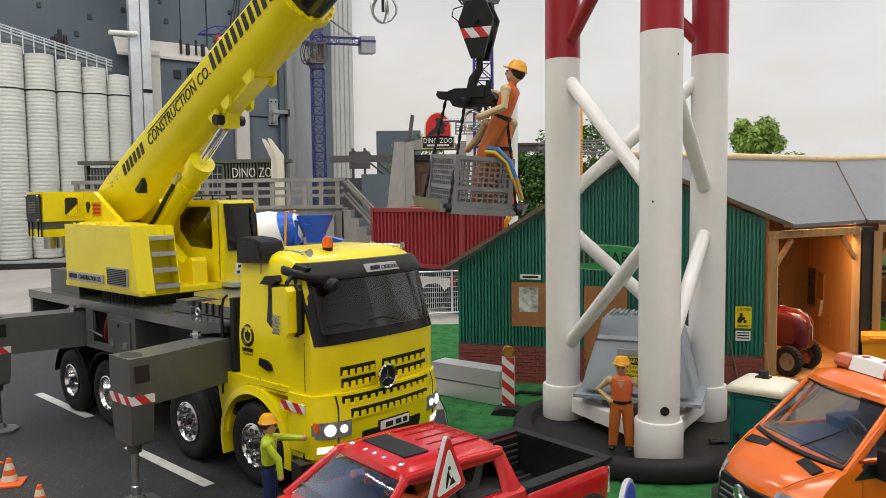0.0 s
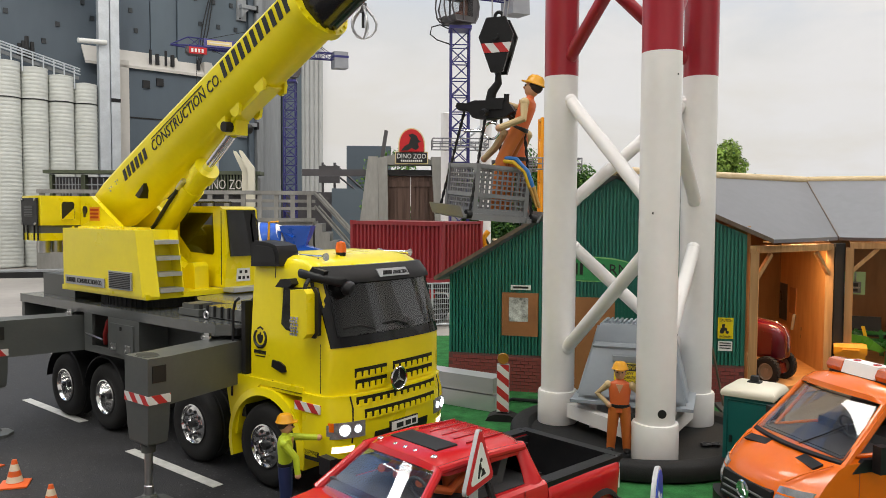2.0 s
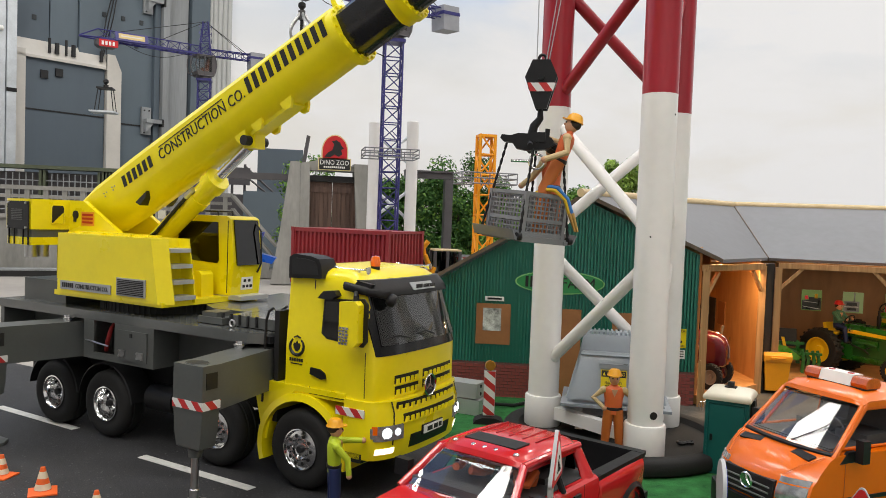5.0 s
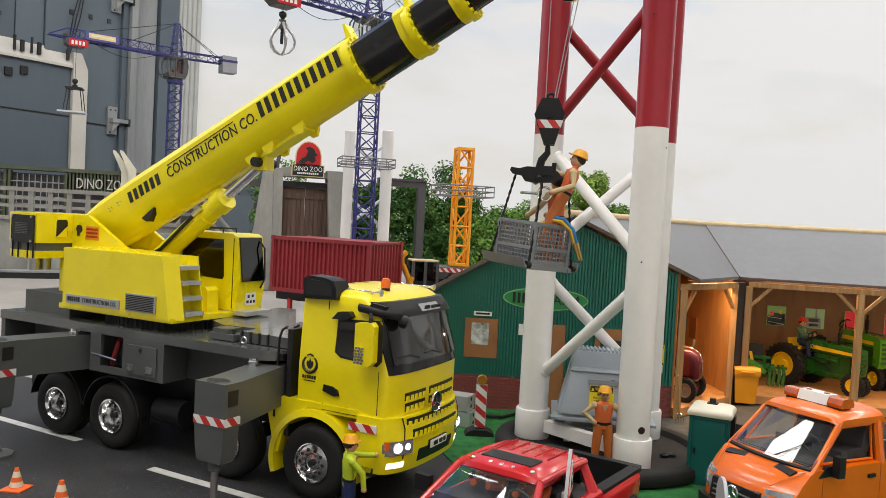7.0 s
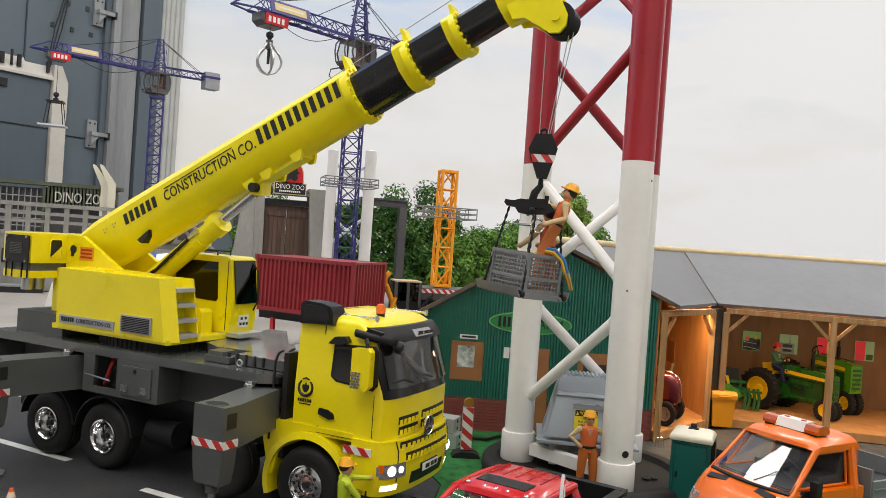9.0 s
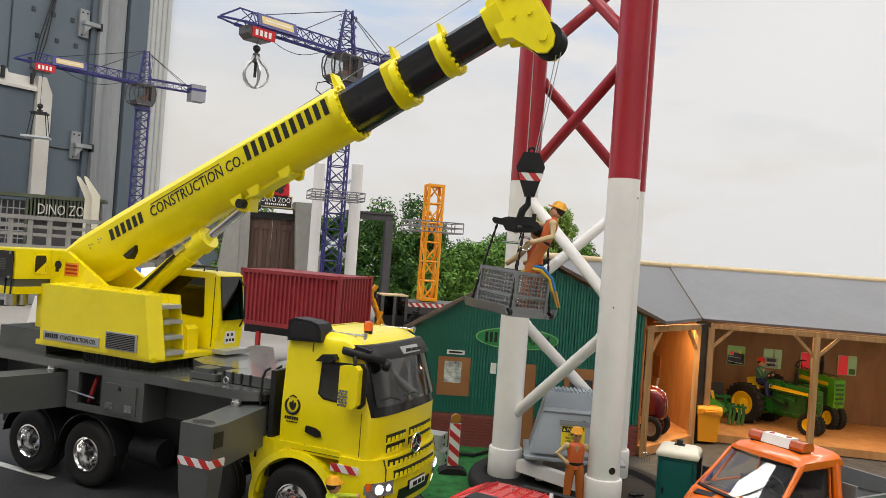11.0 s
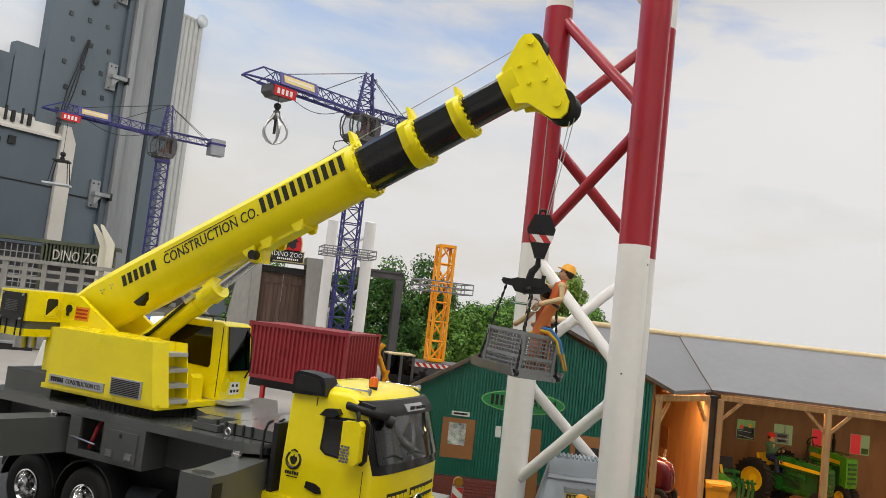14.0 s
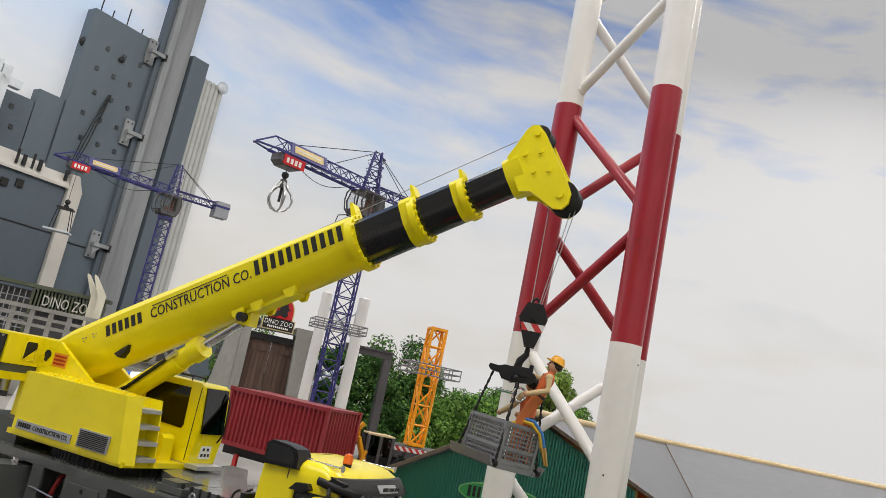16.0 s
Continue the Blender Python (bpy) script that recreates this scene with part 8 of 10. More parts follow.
for y in (0.024, -0.022):
    bm = bm_new()
    loft(bm, [[Vector((a * math.cos(2 * math.pi * k / 14) - 0.012, b * math.sin(2 * math.pi * k / 14) + y, z)) for k in range(14)] for z, a, b in ((0.0842, 0.007, 0.011), (0.092, 0.008, 0.013), (0.098, 0.007, 0.012), (0.1015, 0.003, 0.005))])
    tube(bm, [(-0.010, y - 0.012, 0.098), (0.006, y - 0.013, 0.0905), (0.018, y - 0.008, 0.094)], 0.0035, 8)
    tube(bm, [(-0.010, y + 0.012, 0.098), (0.006, y + 0.013, 0.0905), (0.018, y + 0.008, 0.094)], 0.0035, 8)
    ball(bm, (-0.009, y, 0.1045), 0.006, mi=1)
    solo("toy_driver", bm, [VEST, SKIN], "toy figure in orange seated in the pick-up", "toy figure", pd)


# ---------------------------------------------------------------- portable toilet, bin, signs, cones
TEAL = mat("teal_plastic", (0.006, 0.105, 0.098), 0.38, var=0.08, scale=20)
IVORY = mat("ivory_plastic", (0.74, 0.70, 0.57), 0.4, var=0.04)


def toilet():
    t = thing("portable_toilet", "teal portable toilet cabin with an ivory roof", "portable toilet", facing((0.358, 0.845, 0.0), (0.76, -0.65, 0), (0, 0, 1)) @ Matrix.Rotation(radians(-90), 4, "X"))
    # local x right, y away from the viewer, z up
    part("cabin", bbox(-0.0262, 0.0262, -0.0262, 0.0262, 0.001, 0.0965, 0.002), TEAL, t)
    part("door", bbox(-0.0205, 0.0205, -0.0278, -0.0258, 0.006, 0.090, 0.001), TEAL, t)
    part("door_frame", tube(bm_new(), [(-0.0222, -0.0272, 0.006), (-0.0222, -0.0272, 0.092), (0.0222, -0.0272, 0.092), (0.0222, -0.0272, 0.006)], 0.0011, 6), TEAL, t)
    part("handle", bbox(-0.0185, -0.0155, -0.0300, -0.0272, 0.044, 0.052, 0.0005, 1), BLACK, t)
    rings = [[Vector((x * sx, y * sy, z)) for sx, sy in ((-1, -1), (1, -1), (1, 1), (-1, 1))] for z, x, y in ((0.0955, 0.0282, 0.0282), (0.0985, 0.0294, 0.0294), (0.1015, 0.0288, 0.0288), (0.1050, 0.0258, 0.0258), (0.1078, 0.0195, 0.0195), (0.1092, 0.0110, 0.0110))]
    part("roof", bevel(loft(bm_new(), rings), 0.005, 4, 50), IVORY, t, "ivory plastic roof")
    part("vent", bbox(-0.007, 0.007, -0.006, 0.006, 0.108, 0.1105, 0.0008, 1), DGREY, t)
    part("vent_cap", bbox(-0.004, 0.004, -0.004, 0.004, 0.1105, 0.1165, 0.001, 1), DGREY, t)
    part("downpipe", bbox(0.0262, 0.0315, -0.012, 0.006, 0.062, 0.098, 0.003, 3), BLACK, t)
    return t


toilet()
BINY = mat("yellow_bin_plastic", (0.80, 0.33, 0.008), 0.4, var=0.06)


def wheelie_bin():
    b = thing("wheeled_bin", "yellow-orange wheeled rubbish bin with closed lid", "bin", pose(0.711, 1.258, 0.006, 0, 0, -22) @ Matrix.Diagonal((1.0, 1.0, 1.05, 1)))
    rings = [[Vector((x * sx, y * sy, z)) for sx, sy in ((-1, -1), (1, -1), (1, 1), (-1, 1))] for z, x, y in ((0.004, 0.019, 0.019), (0.060, 0.0235, 0.0235))]
    part("tub", bevel(loft(bm_new(), rings), 0.002, 2), BINY, b)
    part("lid", bevel(prism(bm_new(), [(-0.027, 0.060), (0.026, 0.060), (0.026, 0.064), (0.018, 0.070), (-0.020, 0.0735), (-0.027, 0.068)], -0.025, 0.025, "x"), 0.002, 2), BINY, b)
    part("rim", bbox(-0.025, 0.025, -0.0255, 0.0255, 0.057, 0.0605, 0.001), BINY, b)
    part("grip", tube(bm_new(), [(-0.012, -0.026, 0.064), (-0.012, -0.030, 0.065), (0.012, -0.030, 0.065), (0.012, -0.026, 0.064)], 0.0016, 6), BINY, b)
    for s in (-1, 1):
        part("wheel", rod(bm_new(), (s * 0.016, 0.020, 0.008), (s * 0.022, 0.020, 0.008), 0.008, seg=18), RUB, b)
    return b


wheelie_bin()
SRED = mat("sign_red", (0.55, 0.015, 0.02), 0.4)
SGREY = mat("sign_grey_back", (0.42, 0.43, 0.44), 0.4, var=0.05)
SBLUE = mat("sign_blue", (0.015, 0.06, 0.45), 0.35)


def rounded_tri(r, rc=0.12):
    pts = []
    for k in range(3):
        a = radians(90 + 120 * k)
        for j in range(5):
            b = a + radians(-60 + 30 * j)
            pts.append((r * (1 - rc) * math.cos(a) + r * rc * math.cos(b), r * (1 - rc) * math.sin(a) + r * rc * math.sin(b)))
    return pts


def works_sign(c, right, h, label):
    m_ = facing(c, right, (0, 0, 1))
    s = thing("roadworks_sign", label, "road sign", m_)
    r = h / 1.5
    part("board", bevel(prism(bm_new(), rounded_tri(r), -0.003, 0.0, "z"), 0.0006, 1), SGREY, s)
    part("red_border", prism(bm_new(), rounded_tri(r * 0.95), 0.0, 0.0005, "z"), SRED, s)
    part("white_field", prism(bm_new(), rounded_tri(r * 0.66), 0.0005, 0.0010, "z"), WHITEP, s)
    bm = bm_new()
    k = r * 0.66
    prism(bm, [(-0.02 * k, -0.38 * k), (0.42 * k, -0.38 * k), (0.20 * k, -0.10 * k)], 0.001, 0.0015, "z")
    prism(bm, [(-0.30 * k, -0.40 * k), (-0.22 * k, -0.40 * k), (-0.02 * k, 0.05 * k), (-0.10 * k, 0.22 * k), (-0.24 * k, 0.0)], 0.001, 0.0015, "z")
    prism(bm, [(-0.26 * k, 0.14 * k), (-0.20 * k, 0.18 * k), (0.18 * k, -0.22 * k), (0.14 * k, -0.26 * k)], 0.0015, 0.0019, "z")
    rod(bm, (-0.02 * k, 0.30 * k, 0.001), (-0.02 * k, 0.30 * k, 0.0015), 0.085 * k, seg=14)
    part("digging_mark", bm, INK, s, "black digging worker mark")
    part("post", box(bm_new(), -0.004, 0.004, -c[2], -r * 0.45, -0.007, -0.0032), SGREY, s)
    return s


works_sign((0.0165, 0.556, 0.113), (0.50, 0.866, 0), 0.042, "triangular red-bordered roadworks sign on a grey post")
works_sign((0.312, 0.556, 0.053), (0.62, -0.78, 0), 0.042, "triangular red-bordered roadworks sign beside the van")


def round_sign():
    m_ = facing((0.127, 0.486, 0.113), (0.42, 0.90, 0), (0, 0, 1))
    s = thing("round_sign", "round blue traffic sign with a pale rim on a post", "road sign", m_)
    part("board", lathe(bm_new(), [(0.0215, -0.003), (0.022, -0.001), (0.0215, 0.0), (0.0, 0.0)], 40, "z"), SGREY, s)
    part("blue_face", lathe(bm_new(), [(0.0195, 0.0), (0.0195, 0.0006), (0, 0.0006)], 40, "z"), SBLUE, s)
    bm = prism(bm_new(), [(-0.002, -0.010), (0.002, -0.010), (0.002, 0.004), (0.007, 0.004), (0, 0.012), (-0.007, 0.004), (-0.002, 0.004)], 0.0006, 0.0010, "z", Matrix.Rotation(radians(-135), 4, "Z"))
    part("arrow_mark", bm, WHITEP, s)
    part("post", box(bm_new(), -0.004, 0.004, -0.113, -0.015, -0.007, -0.0032), SGREY, s)
    return s


round_sign()
CONEO = mat("cone_orange", (0.80, 0.13, 0.02), 0.4)


CONEW = mat("cream_cone_band", (0.74, 0.62, 0.46), 0.45, var=0.12, scale=80)


def cone():
    c = thing("traffic_cone", "orange traffic cone with white bands on the road", "traffic cone", group="cones on the road")
    part("foot", bevel(loft(bm_new(), [[Vector((a * k, b * k, z)) for a, b in ((-1, -1), (1, -1), (1, 1), (-1, 1))] for z, k in ((0.0003, 0.0160), (0.0022, 0.0160), (0.0040, 0.0105))]), 0.0012, 2), CONEO, c)
    def rad(z):
        return 0.0100 - (z - 0.0035) * 0.262
    for z0, z1, mm in ((0.0035, 0.0050, CONEO), (0.0050, 0.0120, CONEW), (0.0120, 0.0185, CONEO), (0.0185, 0.0265, CONEW), (0.0265, 0.0315, CONEO)):
        part("cone_band", lathe(bm_new(), [(rad(z0), z0), (rad(z1), z1)], 24, "z"), mm, c)
    return c


c0 = cone()
c0.matrix_world = pose(-0.4635, 0.848, 0, 0, 0, 15) @ Matrix.Scale(0.9, 4)
copy_thing(c0, pose(-0.393, 0.777, 0, 0, 0, 40) @ Matrix.Scale(0.9, 4))
copy_thing(c0, pose(-0.5235, 0.906, 0, 0, 0, 70) @ Matrix.Scale(0.9, 4))


def marker_post():
    p = thing("warning_post", "red and white striped warning board with an amber lamp", "warning board", facing((0.103, 1.092, 0.0), (0.97, -0.24, 0), (0, 0, 1)) @ Matrix.Rotation(radians(-90), 4, "X"))
    part("board", bbox(-0.009, 0.009, -0.002, 0.002, 0.012, 0.082, 0.001), SGREY, p)
    TB = chevron_mat("warning_board_stripes", (0.72, 0.72, 0.70), (0.50, 0.03, 0.03), 0.022, (0.8, 0, 1))
    part("stripes", bbox(-0.0085, 0.0085, -0.0028, -0.0018, 0.013, 0.081, 0.0002, 1), TB, p)
    part("lamp", lathe(bm_new(), [(0.0075, -0.003), (0.0085, 0.0), (0.0075, 0.003), (0, 0.004)], 24, "y", pose(0, 0, 0.0895)), mat("dull_amber_lens", (0.30, 0.14, 0.02), 0.2, coat=0.4, var=0.3), p, "dull amber warning lamp")
    bm = bevel(prism(bm_new(), [(-0.024, 0.0005), (0.024, 0.0005), (0.020, 0.007), (0.010, 0.011), (-0.010, 0.011), (-0.020, 0.007)], -0.014, 0.014, "y"), 0.0015)
    part("foot", bm, RUB, p, "black rubber foot")
    return p


marker_post()
ALU = mat("aluminium_profile", (0.62, 0.63, 0.64), 0.35, metal=0.5, var=0.08, scale=20, stretch=(0.2, 1, 1))


def profile_beam(z, off, name_label):
    b = thing("metal_beam", name_label, "beam", facing((0.000 + off, 1.205 - off, z), (0.80, -0.60, 0), (0, 0, 1)), "stacked beams")
    bm = bevel(prism(bm_new(), [(0.0, -0.030), (0.014, -0.030), (0.014, -0.027), (0.004, -0.027), (0.004, 0.0), (0.020, 0.0), (0.020, -0.027), (0.016, -0.027), (0.016, -0.030), (0.024, -0.030), (0.024, 0.004), (0.0, 0.004)], 0.0, 0.122, "x"), 0.0008, 1)
    part("profile", bm, ALU, b)
    part("end_plate", box(bm_new(), 0.1222, 0.1242, 0.0, 0.024, -0.030, 0.004), ALU, b)
    for y in (0.006, 0.018):
        part("end_hole", rod(bm_new(), (0.1240, y, -0.013), (0.1248, y, -0.013), 0.003, seg=12), INK, b)
    return b


profile_beam(0.0015, 0.0, "silver aluminium beam lying on the lawn")
profile_beam(0.0275, -0.004, "silver aluminium beam stacked on another")
cable = tube(bm_new(), [(0.09, 1.15, 0.004), (0.13, 1.19, 0.006), (0.17, 1.18, 0.005), (0.22, 1.21, 0.005)], 0.003, 8)
solo("ground_cable", cable, BLACK, "black cable lying on the lawn", "cable")


def pitchfork():
    f = thing("pitchfork", "small pitchfork leaning on the barn wall", "pitchfork", pose(0.489, 1.128, 0.004, 10, -8, -16)  @ Matrix.Diagonal((0.7, 0.7, 0.66, 1)))
    part("shaft", rod(bm_new(), (0, 0, 0.028), (0, 0.004, 0.135), 0.0018, seg=10), PINE, f)
    bm = tube(bm_new(), [(-0.010, 0, 0.001), (-0.010, 0, 0.020), (-0.006, 0, 0.026), (0.006, 0, 0.026), (0.010, 0, 0.020), (0.010, 0, 0.001)], 0.0012, 6)
    for x in (-0.0033, 0.0033):
        tube(bm, [(x, 0, 0.001), (x, 0, 0.026)], 0.0012, 6)
    part("tines", bm, CHROME, f, "steel tines")
    return f


pitchfork()
stk = thing("wooden_stick", "thin wooden pole leaning on the barn wall", "pole", pose(0.452, 1.148, 0.002, 8, -12, -16))
part("pole", rod(bm_new(), (0, 0, 0), (0, 0, 0.096), 0.0018, seg=10), VERGE, stk)

# ---------------------------------------------------------------- tractors in the barn
JG = mat("tractor_green_paint", (0.013, 0.105, 0.012), 0.28, coat=0.4, var=0.06)
JY = mat("tractor_yellow_paint", (0.80, 0.52, 0.010), 0.35, coat=0.2, var=0.05)
TRED = mat("tractor_dark_red_paint", (0.105, 0.003, 0.010), 0.22, coat=0.5, var=0.08)


def big_wheel(parent, x, y, r, w, hub, s):
    wh = part("wheel", lathe(bm_new(), [(r * 0.60, -w * 0.4), (r * 0.80, -w * 0.5), (r * 0.95, -w * 0.45), (r, -w * 0.3), (r, w * 0.3), (r * 0.95, w * 0.45), (r * 0.8, w * 0.5), (r * 0.6, w * 0.4)], 40, "y", cap=False), RUB, parent, "", pose(x, y, r) if s < 0 else pose(x, y, r, 0, 0, 180))
    bm = bm_new()
    for k in range(22):
        m_ = Matrix.Rotation(2 * math.pi * k / 22, 4, "Y")
        box(bm, -0.0022, 0.0022, -w * 0.45, 0.0, r * 0.96, r * 1.045, m_ @ Matrix.Rotation(radians(18), 4, "Z"))
        box(bm, -0.0022, 0.0022, 0.0, w * 0.45, r * 0.96, r * 1.045, m_ @ Matrix.Rotation(radians(6), 4, "Y") @ Matrix.Rotation(radians(-18), 4, "Z"))
    part("tread", bm, RUB, wh)
    part("hub", lathe(bm_new(), [(r * 0.62, w * 0.2), (r * 0.62, -w * 0.38), (r * 0.56, -w * 0.42), (r * 0.52, -w * 0.15), (r * 0.22, -w * 0.05), (r * 0.18, -w * 0.25), (0, -w * 0.25)], 32, "y", cap=False), hub, wh)
    return wh


DKG = mat("tractor_dark_green_casting", (0.012, 0.075, 0.014), 0.40, var=0.25, scale=60)


def tractor(m_, label, paint, hub, rear_r, vintage=False):
    """A toy tractor: rear axle at the origin, nose towards +x."""
    t = thing("toy_tractor", label, "tractor", m_)
    wy = 0.036 if vintage else 0.0095
    fr = rear_r * 0.52
    if vintage:
        def skin(x, w, z0, z1, e):
            return [Vector((x, w * math.copysign(abs(math.cos(a)) ** e, math.cos(a)), (z0 + z1) / 2 + (z1 - z0) / 2 * math.copysign(abs(math.sin(a)) ** e, math.sin(a)))) for a in span(0, 2 * math.pi, 33)[:-1]]
        rings = [skin(0.0, 0.0225, 0.040, 0.099, 0.5), skin(0.05, 0.0240, 0.040, 0.0985, 0.5), skin(0.105, 0.0245, 0.038, 0.0970, 0.48), skin(0.132, 0.0240, 0.036, 0.0935, 0.45), skin(0.145, 0.0225, 0.036, 0.0885, 0.45),
                 skin(0.152, 0.0200, 0.037, 0.0825, 0.5), skin(0.156, 0.0150, 0.040, 0.0740, 0.6), skin(0.157, 0.0060, 0.048, 0.0640, 0.8)]
        part("hood_shell", loft(bm_new(), rings), paint, t, "rounded dark red bonnet")
        part("nose_trim", tube(bm_new(), [(0.1585, 0, 0.050), (0.1575, 0, 0.072), (0.150, 0, 0.0865), (0.135, 0, 0.0940), (0.105, 0, 0.0980), (0.02, 0, 0.0995)], 0.0010, 6), CHROME, t)
        for s in (-1, 1):
            part("trim_line", tube(bm_new(), [(0.02, s * 0.0222, 0.0850), (0.085, s * 0.0236, 0.0820), (0.104, s * 0.0246, 0.0760), (0.110, s * 0.0246, 0.044)], 0.0011, 6), CHROME, t)
            part("grille_panel", bevel(prism(bm_new(), [(0.118, 0.046), (0.138, 0.046), (0.138, 0.078), (0.118, 0.082)], s * 0.0235, s * 0.0247, "y"), 0.0006, 1), TRED, t)
            lamp = rod(bm_new(), (0.080, s * 0.0255, 0.052), (0.090, s * 0.0270, 0.052), 0.0035, 0.0058, 18)
            part("head_lamp", lamp, CHROME, t)
        part("front_block", bbox(0.118, 0.142, -0.010, 0.010, 0.016, 0.042, 0.004, 3), paint, t)
        part("axle_bracket", bevel(prism(bm_new(), [(0.112, 0.016), (0.150, 0.016), (0.146, 0.030), (0.116, 0.030)], -0.014, 0.014, "y"), 0.002), paint, t)
    else:
        bm = loft(bm_new(), [[Vector((x, y, z)) for y, z in ((-w, zb), (-w, zt - 0.006), (-w * 0.55, zt), (w * 0.55, zt), (w, zt - 0.006), (w, zb))] for x, w, zb, zt in ((0.036, 0.0105, 0.083, 0.1065), (0.070, 0.0115, 0.083, 0.1060), (0.120, 0.0120, 0.082, 0.1030), (0.146, 0.0125, 0.081, 0.1000))])
        part("hood", bevel(bm, 0.0018, 2), paint, t, "long tapering bonnet")
        part("radiator", bevel(prism(bm_new(), [(0.136, 0.044), (0.153, 0.044), (0.155, 0.060), (0.154, 0.0985), (0.148, 0.1015), (0.136, 0.0990)], -0.0135, 0.0135, "y"), 0.003, 3), paint, t)
        for k in range(5):
            z = 0.052 + 0.009 * k
            part("radiator_slot", bbox(0.1545, 0.1562, -0.0095, 0.0095, z, z + 0.0045, 0.0004, 1), DKG, t)
        part("fuel_cap", rod(bm_new(), (0.075, 0, 0.105), (0.075, 0, 0.1095), 0.0040, seg=14), BLACK, t)
        part("engine_block", bbox(0.048, 0.130, -0.0085, 0.0085, 0.040, 0.081, 0.002), DKG, t, "dark green engine casting")
        for k in range(2):
            part("cylinder_head", bbox(0.060 + 0.026 * k, 0.080 + 0.026 * k, -0.0125, 0.0125, 0.060, 0.078, 0.003, 2), paint, t)
        part("fan_pulley", rod(bm_new(), (0.132, 0, 0.070), (0.136, 0, 0.070), 0.012, seg=20), BLACK, t)
        part("oil_pan", bbox(0.050, 0.125, -0.0070, 0.0070, 0.030, 0.041, 0.003, 2), paint, t)
        part("steering_rod", rod(bm_new(), (0.038, 0.004, 0.109), (0.140, 0.004, 0.1055), 0.0012, seg=8), DKG, t)
        for s in (-1, 1):
            part("hood_stripe", bevel(prism(bm_new(), [(0.040, 0.0880), (0.140, 0.0860), (0.140, 0.0925), (0.040, 0.0965)], s * 0.0112, s * 0.0130, "y"), 0.0003, 1), hub, t, "yellow bonnet stripe")
            part("frame_rail", bbox(0.030, 0.142, s * 0.0105 - 0.0015, s * 0.0105 + 0.0015, 0.036, 0.042, 0.0006, 1), paint, t)
            part("exhaust_pipe", tube(bm_new(), [(0.070 + 0.02 * s, -0.0125, 0.064), (0.080, -0.0150, 0.058), (0.090, -0.0135, 0.050)], 0.0018, 8), BLACK, t)
            part("manifold", tube(bm_new(), [(0.058, s * 0.0120, 0.070), (0.086, s * 0.0145, 0.072), (0.104, s * 0.0130, 0.068)], 0.0026, 8), DKG, t)
        part("pedestal", rod(bm_new(), (0.140, 0, 0.016), (0.140, 0, 0.046), 0.0065, 0.0090, seg=16), paint, t)
        part("dash", bevel(prism(bm_new(), [(0.026, 0.078), (0.038, 0.078), (0.038, 0.106), (0.030, 0.104)], -0.009, 0.009, "y"), 0.0015), paint, t)
        part("platform", bbox(-0.012, 0.034, -0.026, 0.026, 0.064, 0.067, 0.0008, 1), DKG, t)
        for s in (-1, 1):
            part("pedal", rod(bm_new(), (0.020, s * 0.012, 0.066), (0.030, s * 0.014, 0.078), 0.0014, seg=8), BLACK, t)
            part("hitch_arm", tube(bm_new(), [(-0.018, s * 0.010, 0.040), (-0.040, s * 0.016, 0.034), (-0.060, s * 0.018, 0.030)], 0.0022, 8), paint, t)
        part("gear_lever", rod(bm_new(), (0.012, 0.010, 0.067), (0.006, 0.012, 0.094), 0.0010, seg=8), BLACK, t)
    for s in (-1, 1):
        big_wheel(t, 0.0, s * 0.043, rear_r, 0.024, hub, s)
        big_wheel(t, 0.135 if vintage else 0.140, s * wy, fr, 0.013, hub, s)
        if vintage:
            part("fender", loft(bm_new(), [[Vector(((rear_r + 0.006 + dr) * math.cos(radians(60 + 75 * k / 8)), yy, rear_r + (rear_r + 0.006 + dr) * math.sin(radians(60 + 75 * k / 8)))) for dr, yy in ((0, s * 0.032), (0.003, s * 0.032), (0.003, s * 0.054), (0, s * 0.054))] for k in range(9)]), paint, t)
    part("gearbox", bbox(-0.020, 0.052, -0.0130, 0.0130, 0.032, 0.064, 0.004, 3), paint, t)
    part("axle_housing", lathe(bm_new(), [(0.0070, -0.036), (0.0080, -0.020), (0.0150, -0.010), (0.0150, 0.010), (0.0080, 0.020), (0.0070, 0.036)], 20, "y", pose(0, 0, rear_r)), paint, t)
    part("front_axle", rod(bm_new(), (0.137, -wy, fr), (0.137, wy, fr), 0.0035, seg=12), paint, t)
    part("seat", bevel(prism(bm_new(), [(-0.012, 0.080), (0.014, 0.080), (0.016, 0.085), (-0.006, 0.087), (-0.012, 0.104), (-0.018, 0.102)], -0.0135, 0.0135, "y"), 0.002), hub, t, "moulded seat")
    part("seat_post", bbox(-0.008, 0.004, -0.006, 0.006, 0.060, 0.081, 0.001), DKG, t)
    bm = tube(bm_new(), [(0.034 + 0.006 * math.sin(a), 0.0125 * math.cos(a), 0.116 + 0.009 * math.sin(a)) for a in span(0, 2 * math.pi, 21)], 0.0014, 6)
    rod(bm, (0.034, 0, 0.116), (0.040, 0, 0.100), 0.0014, seg=8)
    for k in range(3):
        a = 2 * math.pi * k / 3
        rod(bm, (0.034, 0, 0.116), (0.034 + 0.006 * math.sin(a), 0.0125 * math.cos(a), 0.116 + 0.009 * math.sin(a)), 0.0009, seg=6)
    part("steering_wheel", bm, BLACK, t)
    part("exhaust", lathe(bm_new(), [(0.0024, 0.098), (0.0026, 0.110), (0.0040, 0.112), (0.0040, 0.130), (0.0024, 0.132), (0.0024, 0.142), (0.0, 0.142)], 14, "z", pose(0.098, 0.0, 0)), BLACK, t)
